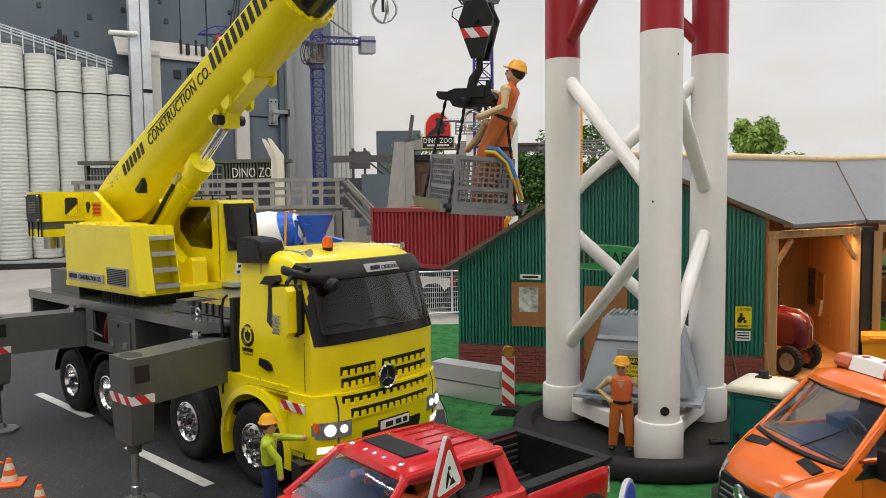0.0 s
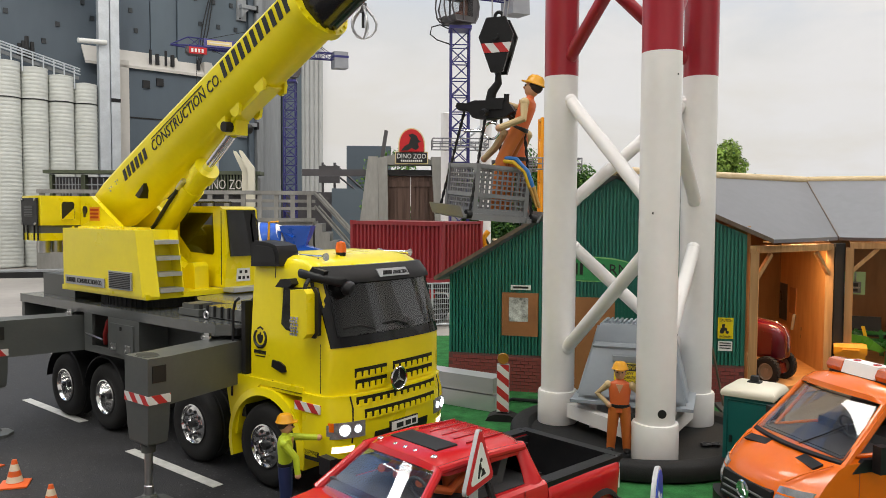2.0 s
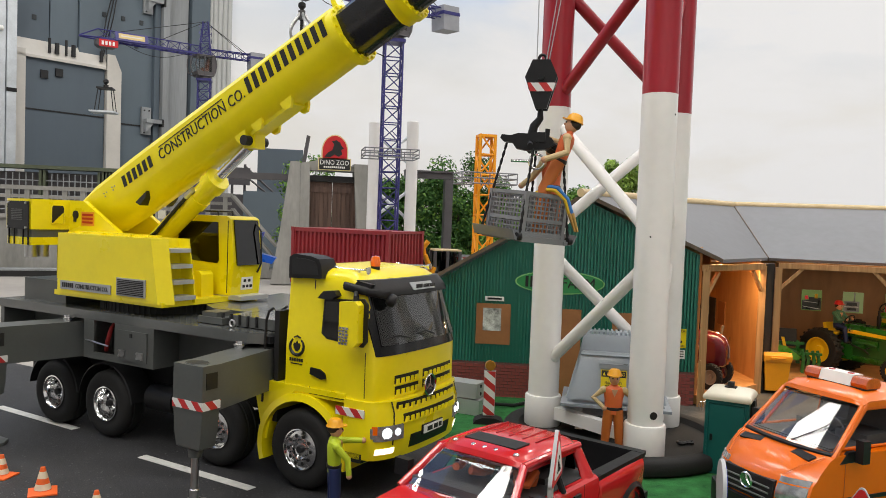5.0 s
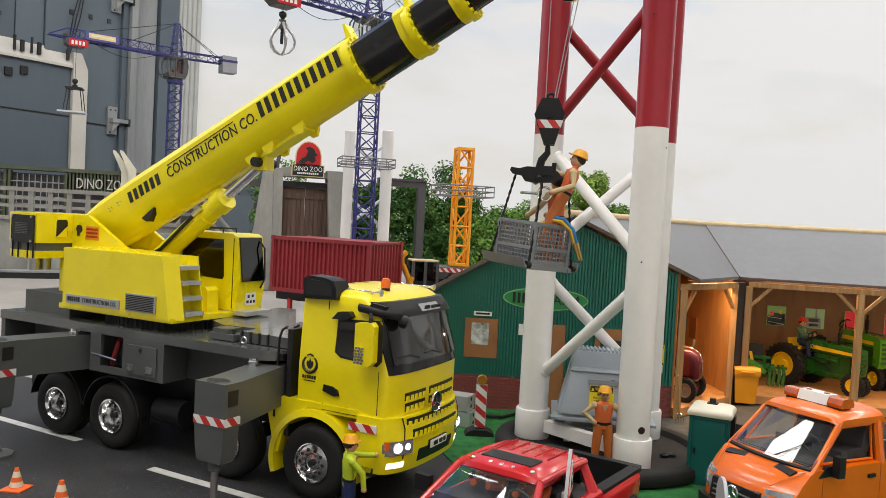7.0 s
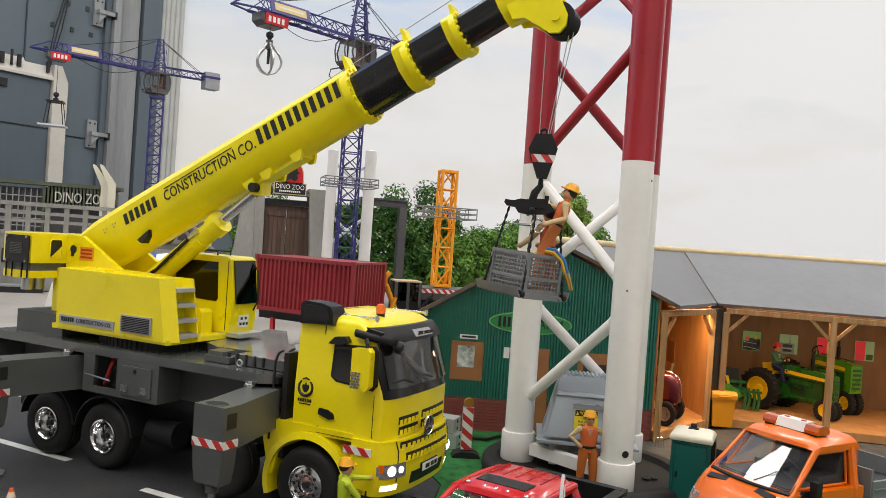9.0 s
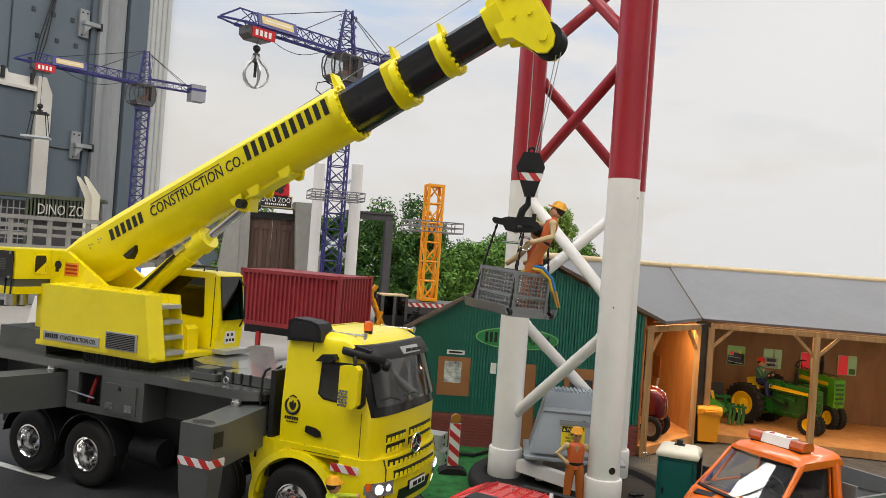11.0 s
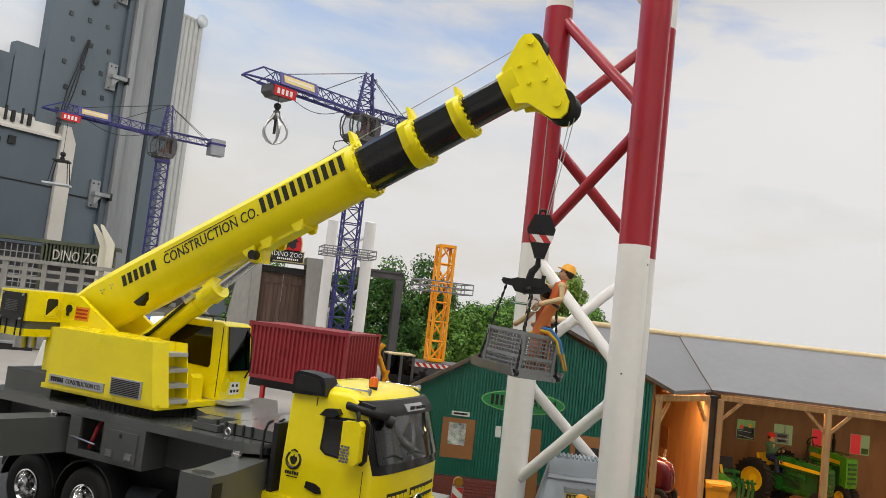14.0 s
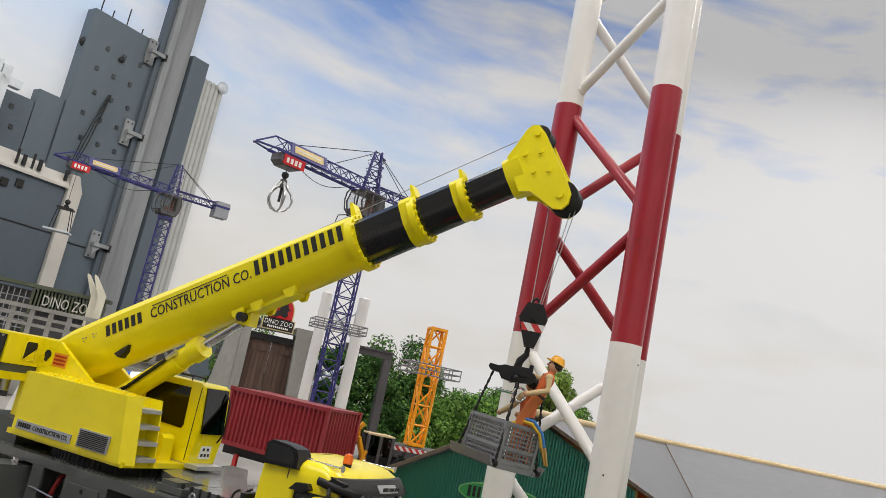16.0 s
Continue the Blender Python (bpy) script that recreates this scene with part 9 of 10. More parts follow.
    part("lamp", lathe(bm_new(), [(0.0, -0.004), (0.0040, -0.002), (0.0052, 0.003), (0.0, 0.0035)], 16, "x", pose(0.050, -0.0185, 0.096)), CHROME, t)
    return t


T1 = pose(0.931, 1.376, 0.022, 0, 0, -75) @ Matrix.Diagonal((1.0, 0.95, 0.97, 1))
tractor(T1, "green toy tractor with yellow wheels and a driver", JG, JY, 0.046)
tractor(pose(1.082, 1.440, 0.022, 0, 0, -90) @ Matrix.Diagonal((1.0, 1.15, 1.13, 1)), "bright green toy tractor with yellow wheels in the barn", mat("tractor_bright_green", (0.075, 0.30, 0.012), 0.28, coat=0.4), JY, 0.044)
tractor(pose(0.489, 1.320, 0.022, 0, 0, -46) @ Matrix.Diagonal((0.9, 1.05, 1.05, 1)), "dark red vintage toy tractor in the barn", TRED, mat("dull_grey_wheel", (0.24, 0.20, 0.15), 0.45), 0.042, True)
figure("toy_driver", "toy tractor driver in a green shirt and red cap", T1 @ pose(0.008, 0, 0.046), (mat("red_cap", (0.55, 0.02, 0.02), 0.5), SKIN, mat("grey_green_shirt", (0.05, 0.16, 0.10), 0.5), MATS["grey_green_shirt"], NAVY, BLACK),
       (((0.014, -0.016, 0.066), (0.026, -0.009, 0.070)), ((0.014, 0.016, 0.066), (0.026, 0.009, 0.070))), 0.0, "", None, True)


def farm_implement():
    f = thing("farm_implement", "green toy farm implement with a dark tray and yellow strut", "farm machine", pose(0.789, 1.393, 0.022, 0, 0, -24))
    part("tray", bevel(prism(bm_new(), [(-0.012, 0.052), (0.026, 0.052), (0.032, 0.084), (0.028, 0.084), (0.022, 0.058), (-0.012, 0.058)], -0.075, 0.060, "x"), 0.001, 1), BLACK, f, "black tray")
    for z, y in ((0.046, -0.014), (0.060, -0.016), (0.040, 0.026)):
        part("frame_bar", bbox(-0.080, 0.066, y - 0.0035, y + 0.0035, z - 0.003, z + 0.003, 0.001, 1), JG, f)
    for x in (-0.070, -0.030, 0.012, 0.052):
        part("frame_post", bevel(prism(bm_new(), [(x, 0.018), (x + 0.007, 0.018), (x + 0.004, 0.066), (x - 0.002, 0.066)], -0.019, -0.014, "y"), 0.0008, 1), JG, f)
    part("drawbar", tube(bm_new(), [(-0.050, -0.016, 0.085), (0.0, -0.018, 0.062), (0.050, -0.020, 0.040), (0.078, -0.022, 0.030)], 0.0042, 8), JG, f)
    part("strut", bevel(prism(bm_new(), [(0.030, 0.030), (0.036, 0.030), (0.026, 0.072), (0.020, 0.072)], -0.0235, -0.0205, "y"), 0.0008, 1), JY, f, "yellow strut")
    part("guard", bevel(prism(bm_new(), [(-0.010, 0.046), (0.050, 0.026), (0.060, 0.032), (0.030, 0.054), (0.0, 0.058)], -0.032, -0.027, "y"), 0.0012, 1), MATS["tractor_bright_green"], f, "bright green guard")
    for k, x in enumerate((0.056, 0.066, 0.076, 0.086)):
        part("tine", bevel(prism(bm_new(), [(x, 0.004), (x + 0.006, 0.002), (x + 0.009, 0.030), (x + 0.004, 0.050), (x - 0.001, 0.048), (x + 0.003, 0.028)], -0.040 + 0.004 * (k % 2), -0.035 + 0.004 * (k % 2), "y"), 0.0008, 1), JG, f)
    part("tine_bar", bbox(0.052, 0.096, -0.040, -0.034, 0.040, 0.045, 0.001, 1), JG, f)
    for y in (-0.030, 0.034):
        part("wheel", lathe(bm_new(), [(0.006, -0.005), (0.012, -0.006), (0.016, -0.004), (0.016, 0.004), (0.012, 0.006), (0.006, 0.005)], 24, "y", pose(-0.040, y, 0.016)), RUB, f)
    return f


farm_implement()
# ---------------------------------------------------------------- yard behind: container, mixer, barrier
CRED = mat("container_red_paint", (0.27, 0.022, 0.027), 0.40, var=0.16, scale=9, dirt=0.15)


def container():
    c = thing("shipping_container", "dark red corrugated shipping container on a trailer frame", "container", facing((-0.193, 2.2275, 0.112), (0.743, -0.669, 0), (0, 0, 1)) @ Matrix.Rotation(radians(-90), 4, "X"))
    # local x along the long side, y away from the viewer, z up
    L, D, H = 0.340, 0.175, 0.159
    part("roof", bbox(0, L, 0, D, H - 0.006, H, 0.001), CRED, c)
    part("floor", bbox(0, L, 0, D, 0, 0.008, 0.001), CRED, c)
    def panel(n, ln):
        bm = bm_new()
        prof = []
        p = ln / n
        for k in range(n):
            x = k * p
            prof += [(x, 0.0), (x + p * 0.35, 0.0), (x + p * 0.5, 0.005), (x + p * 0.85, 0.005)]
        prof.append((ln, 0.0))
        poly = prof + [(ln, 0.008), (0, 0.008)]
        return prism(bm, poly, 0.008, H - 0.006, "z")
    part("side_wall", panel(22, L - 0.016), CRED, c, "corrugated steel side", pose(0.008, 0.002, 0))
    part("side_wall", panel(22, L - 0.016), CRED, c, "corrugated steel side", pose(L - 0.008, D - 0.002, 0, 0, 0, 180))
    part("end_wall", panel(10, D - 0.016), CRED, c, "corrugated steel end", pose(L - 0.002, 0.008, 0, 0, 0, 90))
    part("end_wall", panel(10, D - 0.016), CRED, c, "corrugated steel end", pose(0.002, D - 0.008, 0, 0, 0, -90))
    for x in (0.0, L - 0.008):
        for y in (0.0, D - 0.008):
            part("corner_post", bbox(x - 0.001, x + 0.009, y - 0.001, y + 0.009, 0, H + 0.001, 0.001), CRED, c)
            part("corner_casting", bbox(x - 0.0018, x + 0.0098, y - 0.0018, y + 0.0098, H - 0.010, H + 0.0018, 0.001), CRED, c)
    for y in (0.0, D - 0.006):
        part("top_rail", bbox(0, L, y - 0.0005, y + 0.0065, H - 0.010, H + 0.0005, 0.001), CRED, c)
        part("bottom_rail", bbox(0, L, y - 0.0005, y + 0.0065, -0.001, 0.010, 0.001), CRED, c)
    return c


container()


def trailer():
    t = thing("container_trailer", "dark skeletal trailer under the container", "trailer", facing((-0.193, 2.2275, 0.0), (0.743, -0.669, 0), (0, 0, 1)) @ Matrix.Rotation(radians(-90), 4, "X"))
    part("frame", bbox(0.0, 0.35, 0.03, 0.12, 0.085, 0.108, 0.003), DGREY, t)
    for x in (0.22, 0.30):
        for y in (0.018, 0.132):
            part("wheel", rod(bm_new(), (x, y - 0.012, 0.034), (x, y + 0.012, 0.034), 0.034, seg=24), RUB, t)
    for x in (0.05, 0.28):
        part("leg", bbox(x, x + 0.012, 0.02, 0.03, 0.0, 0.09, 0.001), REDP, t)
    return t


trailer()


def barrier():
    b = thing("crowd_barrier", "grey wire mesh crowd barrier standing on the yard", "barrier", pose(-0.075, 1.95, -0.004, 0, 0, 12))
    part("frame", tube(bm_new(), [(0, 0, 0.012), (0, 0, 0.118), (0.215, 0, 0.118), (0.215, 0, 0.012), (0, 0, 0.012)], 0.0024, 6), GALV, b)
    bm = bm_new()
    for k in range(1, 40):
        x = 0.215 * k / 40
        box(bm, x - 0.0005, x + 0.0005, -0.0005, 0.0005, 0.012, 0.118)
    for k in range(1, 8):
        z = 0.012 + 0.106 * k / 8
        box(bm, 0, 0.215, -0.0006, 0.0006, z - 0.0007, z + 0.0007)
    part("wire_mesh", bm, GALV, b)
    part("stile", rod(bm_new(), (0.11, 0, 0.012), (0.11, 0, 0.118), 0.002, seg=8), GALV, b)
    for x in (0.0, 0.205):
        part("foot", bbox(x - 0.010, x + 0.020, -0.025, 0.025, 0.0, 0.012, 0.002), RUB, b, "black rubber foot")
    return b


barrier()
MBLUE = mat("mixer_blue_plastic", (0.012, 0.10, 0.55), 0.3, coat=0.3)


def mixer():
    m_ = facing((-0.466, 1.925, 0.0), (1, -0.05, 0), (0, 0, 1)) @ Matrix.Rotation(radians(-90), 4, "X")
    t = thing("concrete_mixer", "blue and white toy concrete mixer truck", "mixer truck", m_)
    ax = Vector((0.95, 0, 0.30)).normalized()
    rot = Vector((0, 0, 1)).rotation_difference(ax).to_matrix().to_4x4()
    dr = Matrix.Translation((-0.03, 0, 0.185)) @ rot
    part("drum", lathe(bm_new(), [(0.030, -0.02), (0.055, 0.02), (0.066, 0.06), (0.060, 0.10), (0.035, 0.16), (0.028, 0.17)], 32, "z", dr), WHITEP, t, "white drum with blue stripes")
    part("drum_band", lathe(bm_new(), [(0.0566, 0.022), (0.0672, 0.060), (0.0652, 0.072), (0.0632, 0.072)], 32, "z", dr, cap=False), MBLUE, t)
    part("drum_band", lathe(bm_new(), [(0.0500, 0.125), (0.0365, 0.160), (0.034, 0.160)], 32, "z", dr, cap=False), MBLUE, t)
    part("drum_collar", lathe(bm_new(), [(0.032, -0.05), (0.034, -0.02), (0.030, -0.02)], 28, "z", dr), STEEL, t)
    rings = [[Vector((x * sx + 0.165, x * sy, z)) for sx, sy in ((-1, -1), (1, -1), (1, 1), (-1, 1))] for z, x in ((0.195, 0.018), (0.212, 0.020), (0.254, 0.036), (0.262, 0.038))]
    part("hopper", bevel(loft(bm_new(), rings), 0.002), MBLUE, t, "blue loading hopper")
    part("chute", bevel(prism(bm_new(), [(0.16, 0.20), (0.18, 0.215), (0.235, 0.200), (0.225, 0.185)], -0.022, 0.022, "y"), 0.002), MBLUE, t)
    for y in (-0.03, 0.03):
        part("support", tube(bm_new(), [(0.12, y, 0.09), (0.125, y, 0.25), (0.16, y, 0.235)], 0.005, 8), MBLUE, t)
        part("grab_rail", tube(bm_new(), [(0.10, y - 0.02, 0.12), (0.105, y - 0.02, 0.272), (0.115, y - 0.02, 0.272)], 0.0028, 8), HAT, t)
    part("chassis", bbox(-0.20, 0.22, -0.03, 0.03, 0.06, 0.10, 0.003), MBLUE, t)
    part("cab", bevel(prism(bm_new(), [(-0.21, 0.05), (-0.12, 0.05), (-0.12, 0.19), (-0.20, 0.19), (-0.215, 0.12)], -0.06, 0.06, "y"), 0.006, 3), WHITEP, t)
    for x in (-0.16, 0.05, 0.14):
        for y in (-0.058, 0.058):
            part("wheel", rod(bm_new(), (x, y - 0.013, 0.034), (x, y + 0.013, 0.034), 0.034, seg=24), RUB, t)
    return t


mixer()

# ---------------------------------------------------------------- tower cranes
PURP = mat("violet_blue_crane_paint", (0.032, 0.030, 0.17), 0.4, var=0.1)
ORC = mat("crane_orange_plastic", (0.92, 0.36, 0.008), 0.4, var=0.05)
CABG = mat("crane_cab_grey", (0.08, 0.075, 0.08), 0.4)
RAILG = mat("dark_grey_rail_paint", (0.20, 0.205, 0.22), 0.45, var=0.1, scale=20)
CWG = mat("counterweight_grey", (0.30, 0.31, 0.34), 0.5)


def lattice(bm, p, q, w, n, r, sides=4, up=(0, 0, 1), braces=True, taper=1.0):
    """A square lattice girder from p to q."""
    p, q = Vector(p), Vector(q)
    d = (q - p).normalized()
    a = d.cross(Vector(up))
    if a.length < 0.01:
        a = Vector((1, 0, 0))
    a.normalize()
    b = d.cross(a).normalized()
    cs = [(-1, -1), (1, -1), (1, 1), (-1, 1)] if sides == 4 else [(-1, -0.6), (1, -0.6), (0, 1.0)]
    for u, v in cs:
        o = (a * u + b * v) * w / 2
        rod(bm, p + o, q + o * taper, r, seg=6)
    for k in range(n):
        p0, p1 = p.lerp(q, k / n), p.lerp(q, (k + 1) / n)
        g0, g1 = 1 + (taper - 1) * k / n, 1 + (taper - 1) * (k + 1) / n
        for i in range(len(cs)):
            u0, v0 = cs[i]
            u1, v1 = cs[(i + 1) % len(cs)]
            o0, o1 = (a * u0 + b * v0) * w / 2, (a * u1 + b * v1) * w / 2
            rod(bm, p0 + o0 * g0, p0 + o1 * g0, r * 0.65, seg=5)
            if k % 2 == i % 2 or sides == 3:
                rod(bm, p0 + o0 * g0, p1 + o1 * g1, r * 0.65, seg=5)
            else:
                rod(bm, p0 + o1 * g0, p1 + o0 * g1, r * 0.65, seg=5)
            if braces:
                pm = p0.lerp(p1, 0.5)
                rod(bm, p0 + o1, pm + o0.lerp(o1, 0.5), r * 0.55, seg=5)
    return bm


def tower_crane(base, top, jib_z, apex_z, jib_end, cw_end, w, label, steps, platform=None, trolley_at=0.75, drop=0.04):
    """Mast, glazed slewing cab on the mast head, tapered apex, jib, counter-jib and trolley."""
    c = thing("tower_crane", label, "tower crane")
    bx, by = base
    part("mast", lattice(bm_new(), (bx, by, 0.0), (bx, by, top), w, steps, w * 0.055, up=(0, 1, 0)), PURP, c, "violet-blue lattice mast")
    je, ce = Vector(jib_end), Vector(cw_end)
    foot = Vector((bx, by, jib_z))
    flat = Vector((je.x - bx, je.y - by, 0)).normalized()
    side = flat.cross(Vector((0, 0, 1))).normalized()
    part("mast_head", bbox(bx - w * 0.62, bx + w * 0.62, by - w * 0.62, by + w * 0.62, top - 0.004, top + 0.008, 0.002), PURP, c)
    part("slew_ring", rod(bm_new(), (bx, by, top + 0.008), (bx, by, top + 0.020), w * 0.62, seg=28), CABG, c)
    jw = w * 0.95
    root = foot + flat * w * 0.35 + Vector((0, 0, jw * 0.3))
    tip = je + Vector((0, 0, jw * 0.3))
    neck = root.lerp(tip, 0.86)
    jib = lattice(bm_new(), root, neck, jw, 9, w * 0.045, 3, up=(0, 0, -1), braces=False)
    for u in (-1, 1):
        low_o = side * u * jw * 0.5 - Vector((0, 0, jw * 0.3))
        m_c = facing(root + low_o, neck - root, (0, 0, 1))
        box(jib, 0, (neck - root).length, -w * 0.08, w * 0.08, -w * 0.05, w * 0.05, m_c)
        rod(jib, neck + low_o, tip + side * u * jw * 0.16 - Vector((0, 0, jw * 0.3)), w * 0.06, seg=6)
    rod(jib, neck + Vector((0, 0, jw * 0.5)), tip - Vector((0, 0, jw * 0.24)), w * 0.05, seg=6)
    rod(jib, tip + side * jw * 0.2 - Vector((0, 0, jw * 0.3)), tip - side * jw * 0.2 - Vector((0, 0, jw * 0.3)), w * 0.07, seg=8)
    part("jib", jib, PURP, c, "violet-blue lattice jib")
    back = foot - flat * w * 0.4 + Vector((0, 0, w * 0.3))
    part("counter_jib", lattice(bm_new(), back, ce, w * 0.55, 6, w * 0.045, braces=False), PURP, c)
    ap = Vector((bx, by, apex_z))
    part("apex", lattice(bm_new(), foot, ap, w * 0.95, 5, w * 0.05, up=(0, 1, 0), taper=0.42), PURP, c, "tapered violet-blue lattice apex")
    tie = rod(bm_new(), ap, root.lerp(tip, 0.70) + Vector((0, 0, jw * 0.5)), 0.0016, seg=5)
    rod(tie, ap, root.lerp(tip, 0.34) + Vector((0, 0, jw * 0.5)), 0.0016, seg=5)
    for u in (-1, 1):
        rod(tie, ap, back.lerp(ce, 0.72) + side * u * w * 0.24 + Vector((0, 0, w * 0.27)), 0.0016, seg=5)
    part("stay_rope", tie, DGREY, c)
    part("jib_cable", tube(bm_new(), [root.lerp(tip, k) + Vector((0, 0, -jw * 0.3 - 0.040 * math.sin(math.pi * (k - 0.12) / 0.53))) + side * jw * 0.4 for k in span(0.12, 0.65, 12)], 0.0013, 6), DGREY, c, "thin sagging cable")
    m_ = facing(ce, (ce - back), (0, 0, 1))
    cwb = part("counterweight", bbox(-w * 0.85, w * 0.42, -w * 1.02, w * 0.42, -w * 0.55, w * 0.55, 0.004, 3, m_), CWG, c, "grey counterweight block")
    part("lifting_strap", bbox(-w * 0.87, w * 0.46, -w * 0.12, w * 0.08, -w * 0.57, w * 0.57, 0.001, 1, m_), PURP, cwb)
    # cab: open tube frame with panes, seat and a guard hoop in front
    h0, h1 = top + 0.020, jib_z - 0.004
    hc = h1 - h0
    cm = facing((bx, by, h0), flat, (0, 0, 1))
    prof = [(-0.72 * w, 0.22 * hc), (-0.80 * w, 0.62 * hc), (-0.66 * w, hc), (0.80 * w, hc), (0.98 * w, 0.50 * hc), (0.72 * w, 0.0), (-0.55 * w, 0.0)]
    cab = part("cab", bevel(prism(bm_new(), [(-0.72 * w, 0.22 * hc), (-0.55 * w, 0.0), (0.72 * w, 0.0), (0.83 * w, 0.22 * hc)], -0.68 * w, 0.68 * w, "z", cm), 0.003, 2), CABG, c, "dark glazed crane cab")
    part("cab_roof", bbox(-0.72 * w, 0.84 * w, 0.93 * hc, hc, -0.72 * w, 0.72 * w, 0.002, 2, cm), CABG, cab)
    part("cab_frame", bevel(prism(bm_new(), [(-0.80 * w, 0.62 * hc), (-0.72 * w, 0.2 * hc), (-0.40 * w, 0.2 * hc), (-0.40 * w, 0.95 * hc), (-0.66 * w, 0.95 * hc)], -0.70 * w, 0.70 * w, "z", cm), 0.002, 2), CABG, cab)
    for z in (-0.70 * w, 0.70 * w):
        part("cab_frame", tube(bm_new(), [cm @ Vector((p[0], p[1], z)) for p in prof + prof[:1]], w * 0.055, 8), CABG, cab)
        part("cab_frame", tube(bm_new(), [cm @ Vector((0.22 * w, 0.0, z)), cm @ Vector((0.22 * w, hc, z))], w * 0.05, 8), CABG, cab)
        part("cab_window", prism(bm_new(), [(-0.40 * w, 0.2 * hc), (0.80 * w, 0.2 * hc), (0.96 * w, 0.50 * hc), (0.80 * w, 0.95 * hc), (-0.40 * w, 0.95 * hc)], z * 0.96, z * 0.96 + 0.001, "z", cm), CLEAR, cab, "clear cab pane")
    part("seat", bevel(prism(bm_new(), [(-0.30 * w, 0.2 * hc), (0.25 * w, 0.2 * hc), (0.25 * w, 0.42 * hc), (-0.10 * w, 0.42 * hc), (-0.18 * w, 0.85 * hc), (-0.30 * w, 0.85 * hc)], -0.3 * w, 0.3 * w, "z", cm), 0.003, 2), MATS["crane_seat_brown"] if "crane_seat_brown" in MATS else mat("crane_seat_brown", (0.20, 0.07, 0.04), 0.5), cab, "brown operator seat")
    hoop = [(0.80, 0.98), (1.12, 0.97), (1.30, 0.80), (1.34, 0.50), (1.22, 0.14), (1.05, 0.04), (0.70, 0.02)]
    for z in (-0.45 * w, 0.45 * w):
        part("guard_hoop", tube(bm_new(), [cm @ Vector((p[0] * w, p[1] * hc, z)) for p in hoop], w * 0.045, 8), CABG, cab)
    part("guard_hoop", tube(bm_new(), [cm @ Vector((1.20 * w, 0.12 * hc, z)) for z in (-0.45 * w, 0.45 * w)], w * 0.05, 8), CABG, cab)
    # name board on the jib and trolley with a number panel, writing as bars
    along = -flat if flat.x < 0 else flat
    sgm = facing(root.lerp(tip, 0.60) - side * jw * 0.42 + Vector((0, 0, jw * 0.10)), along, (0, 0, 1)) @ Matrix.Rotation(radians(-20), 4, "X")
    board = part("name_board", box(bm_new(), -w * 1.25, w * 1.25, -w * 0.40, w * 0.36, -0.002, 0.004, sgm), PURP, c)
    part("name_panel", box(bm_new(), -w * 1.0, w * 1.0, -w * 0.22, w * 0.22, 0.004, 0.005, sgm), MATS["ochre_panel"] if "ochre_panel" in MATS else mat("ochre_panel", (0.60, 0.47, 0.20), 0.5), board)
    part("name_bar", box(bm_new(), -w * 0.8, w * 0.8, -w * 0.05, w * 0.05, 0.005, 0.0055, sgm), BEIGE, board)
    tr = root.lerp(tip, trolley_at) - Vector((0, 0, jw * 0.3 + w * 0.36))
    tm = facing(tr, along, (0, 0, 1))
    trolley = part("trolley", bevel(prism(bm_new(), [(-w * 0.85, w * 0.3), (-w * 0.85, -w * 0.1), (-w * 0.55, -w * 0.32), (w * 0.5, -w * 0.32), (w * 0.8, -w * 0.1), (w * 0.8, w * 0.3)], -w * 0.48, w * 0.48, "z", tm), 0.002, 2), CABG, c, "dark trolley with a red number panel")
    nm = tm @ Matrix.Translation((w * 0.05, 0, w * 0.48))
    part("number_panel", box(bm_new(), -w * 0.70, w * 0.70, -w * 0.27, w * 0.28, 0.0005, 0.003, nm), SRED, trolley, "red panel with pale bars")
    for k in range(4):
        part("number_bar", box(bm_new(), -w * 0.52 + w * 0.27 * k, -w * 0.36 + w * 0.27 * k, -w * 0.15, w * 0.15, 0.003, 0.0036, nm), WHITEP, trolley)
    low = tr - Vector((0, 0, w * 0.3 + drop))
    part("hoist_rope", rod(bm_new(), tr, low, 0.0012, seg=5), DGREY, c)
    part("hook_block", lathe(bm_new(), [(0.003, 0.0), (0.012, -0.006), (0.013, -0.016), (0.006, -0.026), (0.006, -0.032)], 16, "z", Matrix.Translation(low)), DGREY, c)
    if platform:
        bm = bm_new()
        for dz in (0.0, 0.012, 0.03):
            for sx, sy, ex, ey in ((-1, -1, 1, -1), (1, -1, 1, 1), (1, 1, -1, 1), (-1, 1, -1, -1)):
                rod(bm, (bx + sx * 0.098, by + sy * 0.07, platform + dz), (bx + ex * 0.098, by + ey * 0.07, platform + dz), 0.0022, seg=6)
        for sx in span(-0.098, 0.098, 7):
            for sy in (-0.07, 0.07):
                rod(bm, (bx + sx, by + sy, platform), (bx + sx, by + sy, platform + 0.03), 0.0018, seg=5)
        part("platform", bm, RAILG, c, "grey railed platform")
    return c, low


_, low1 = tower_crane((0.158, 2.79), 0.948, 1.068, 1.238, (-0.303, 2.53, 1.073), (0.385, 2.925, 1.100), 0.064, "violet-blue tower crane with a round grab", 16, 0.525, 0.715, 0.014)
gr = thing("orange_peel_grab", "round steel orange-peel grab on the crane rope", "grab", Matrix.Translation(low1))
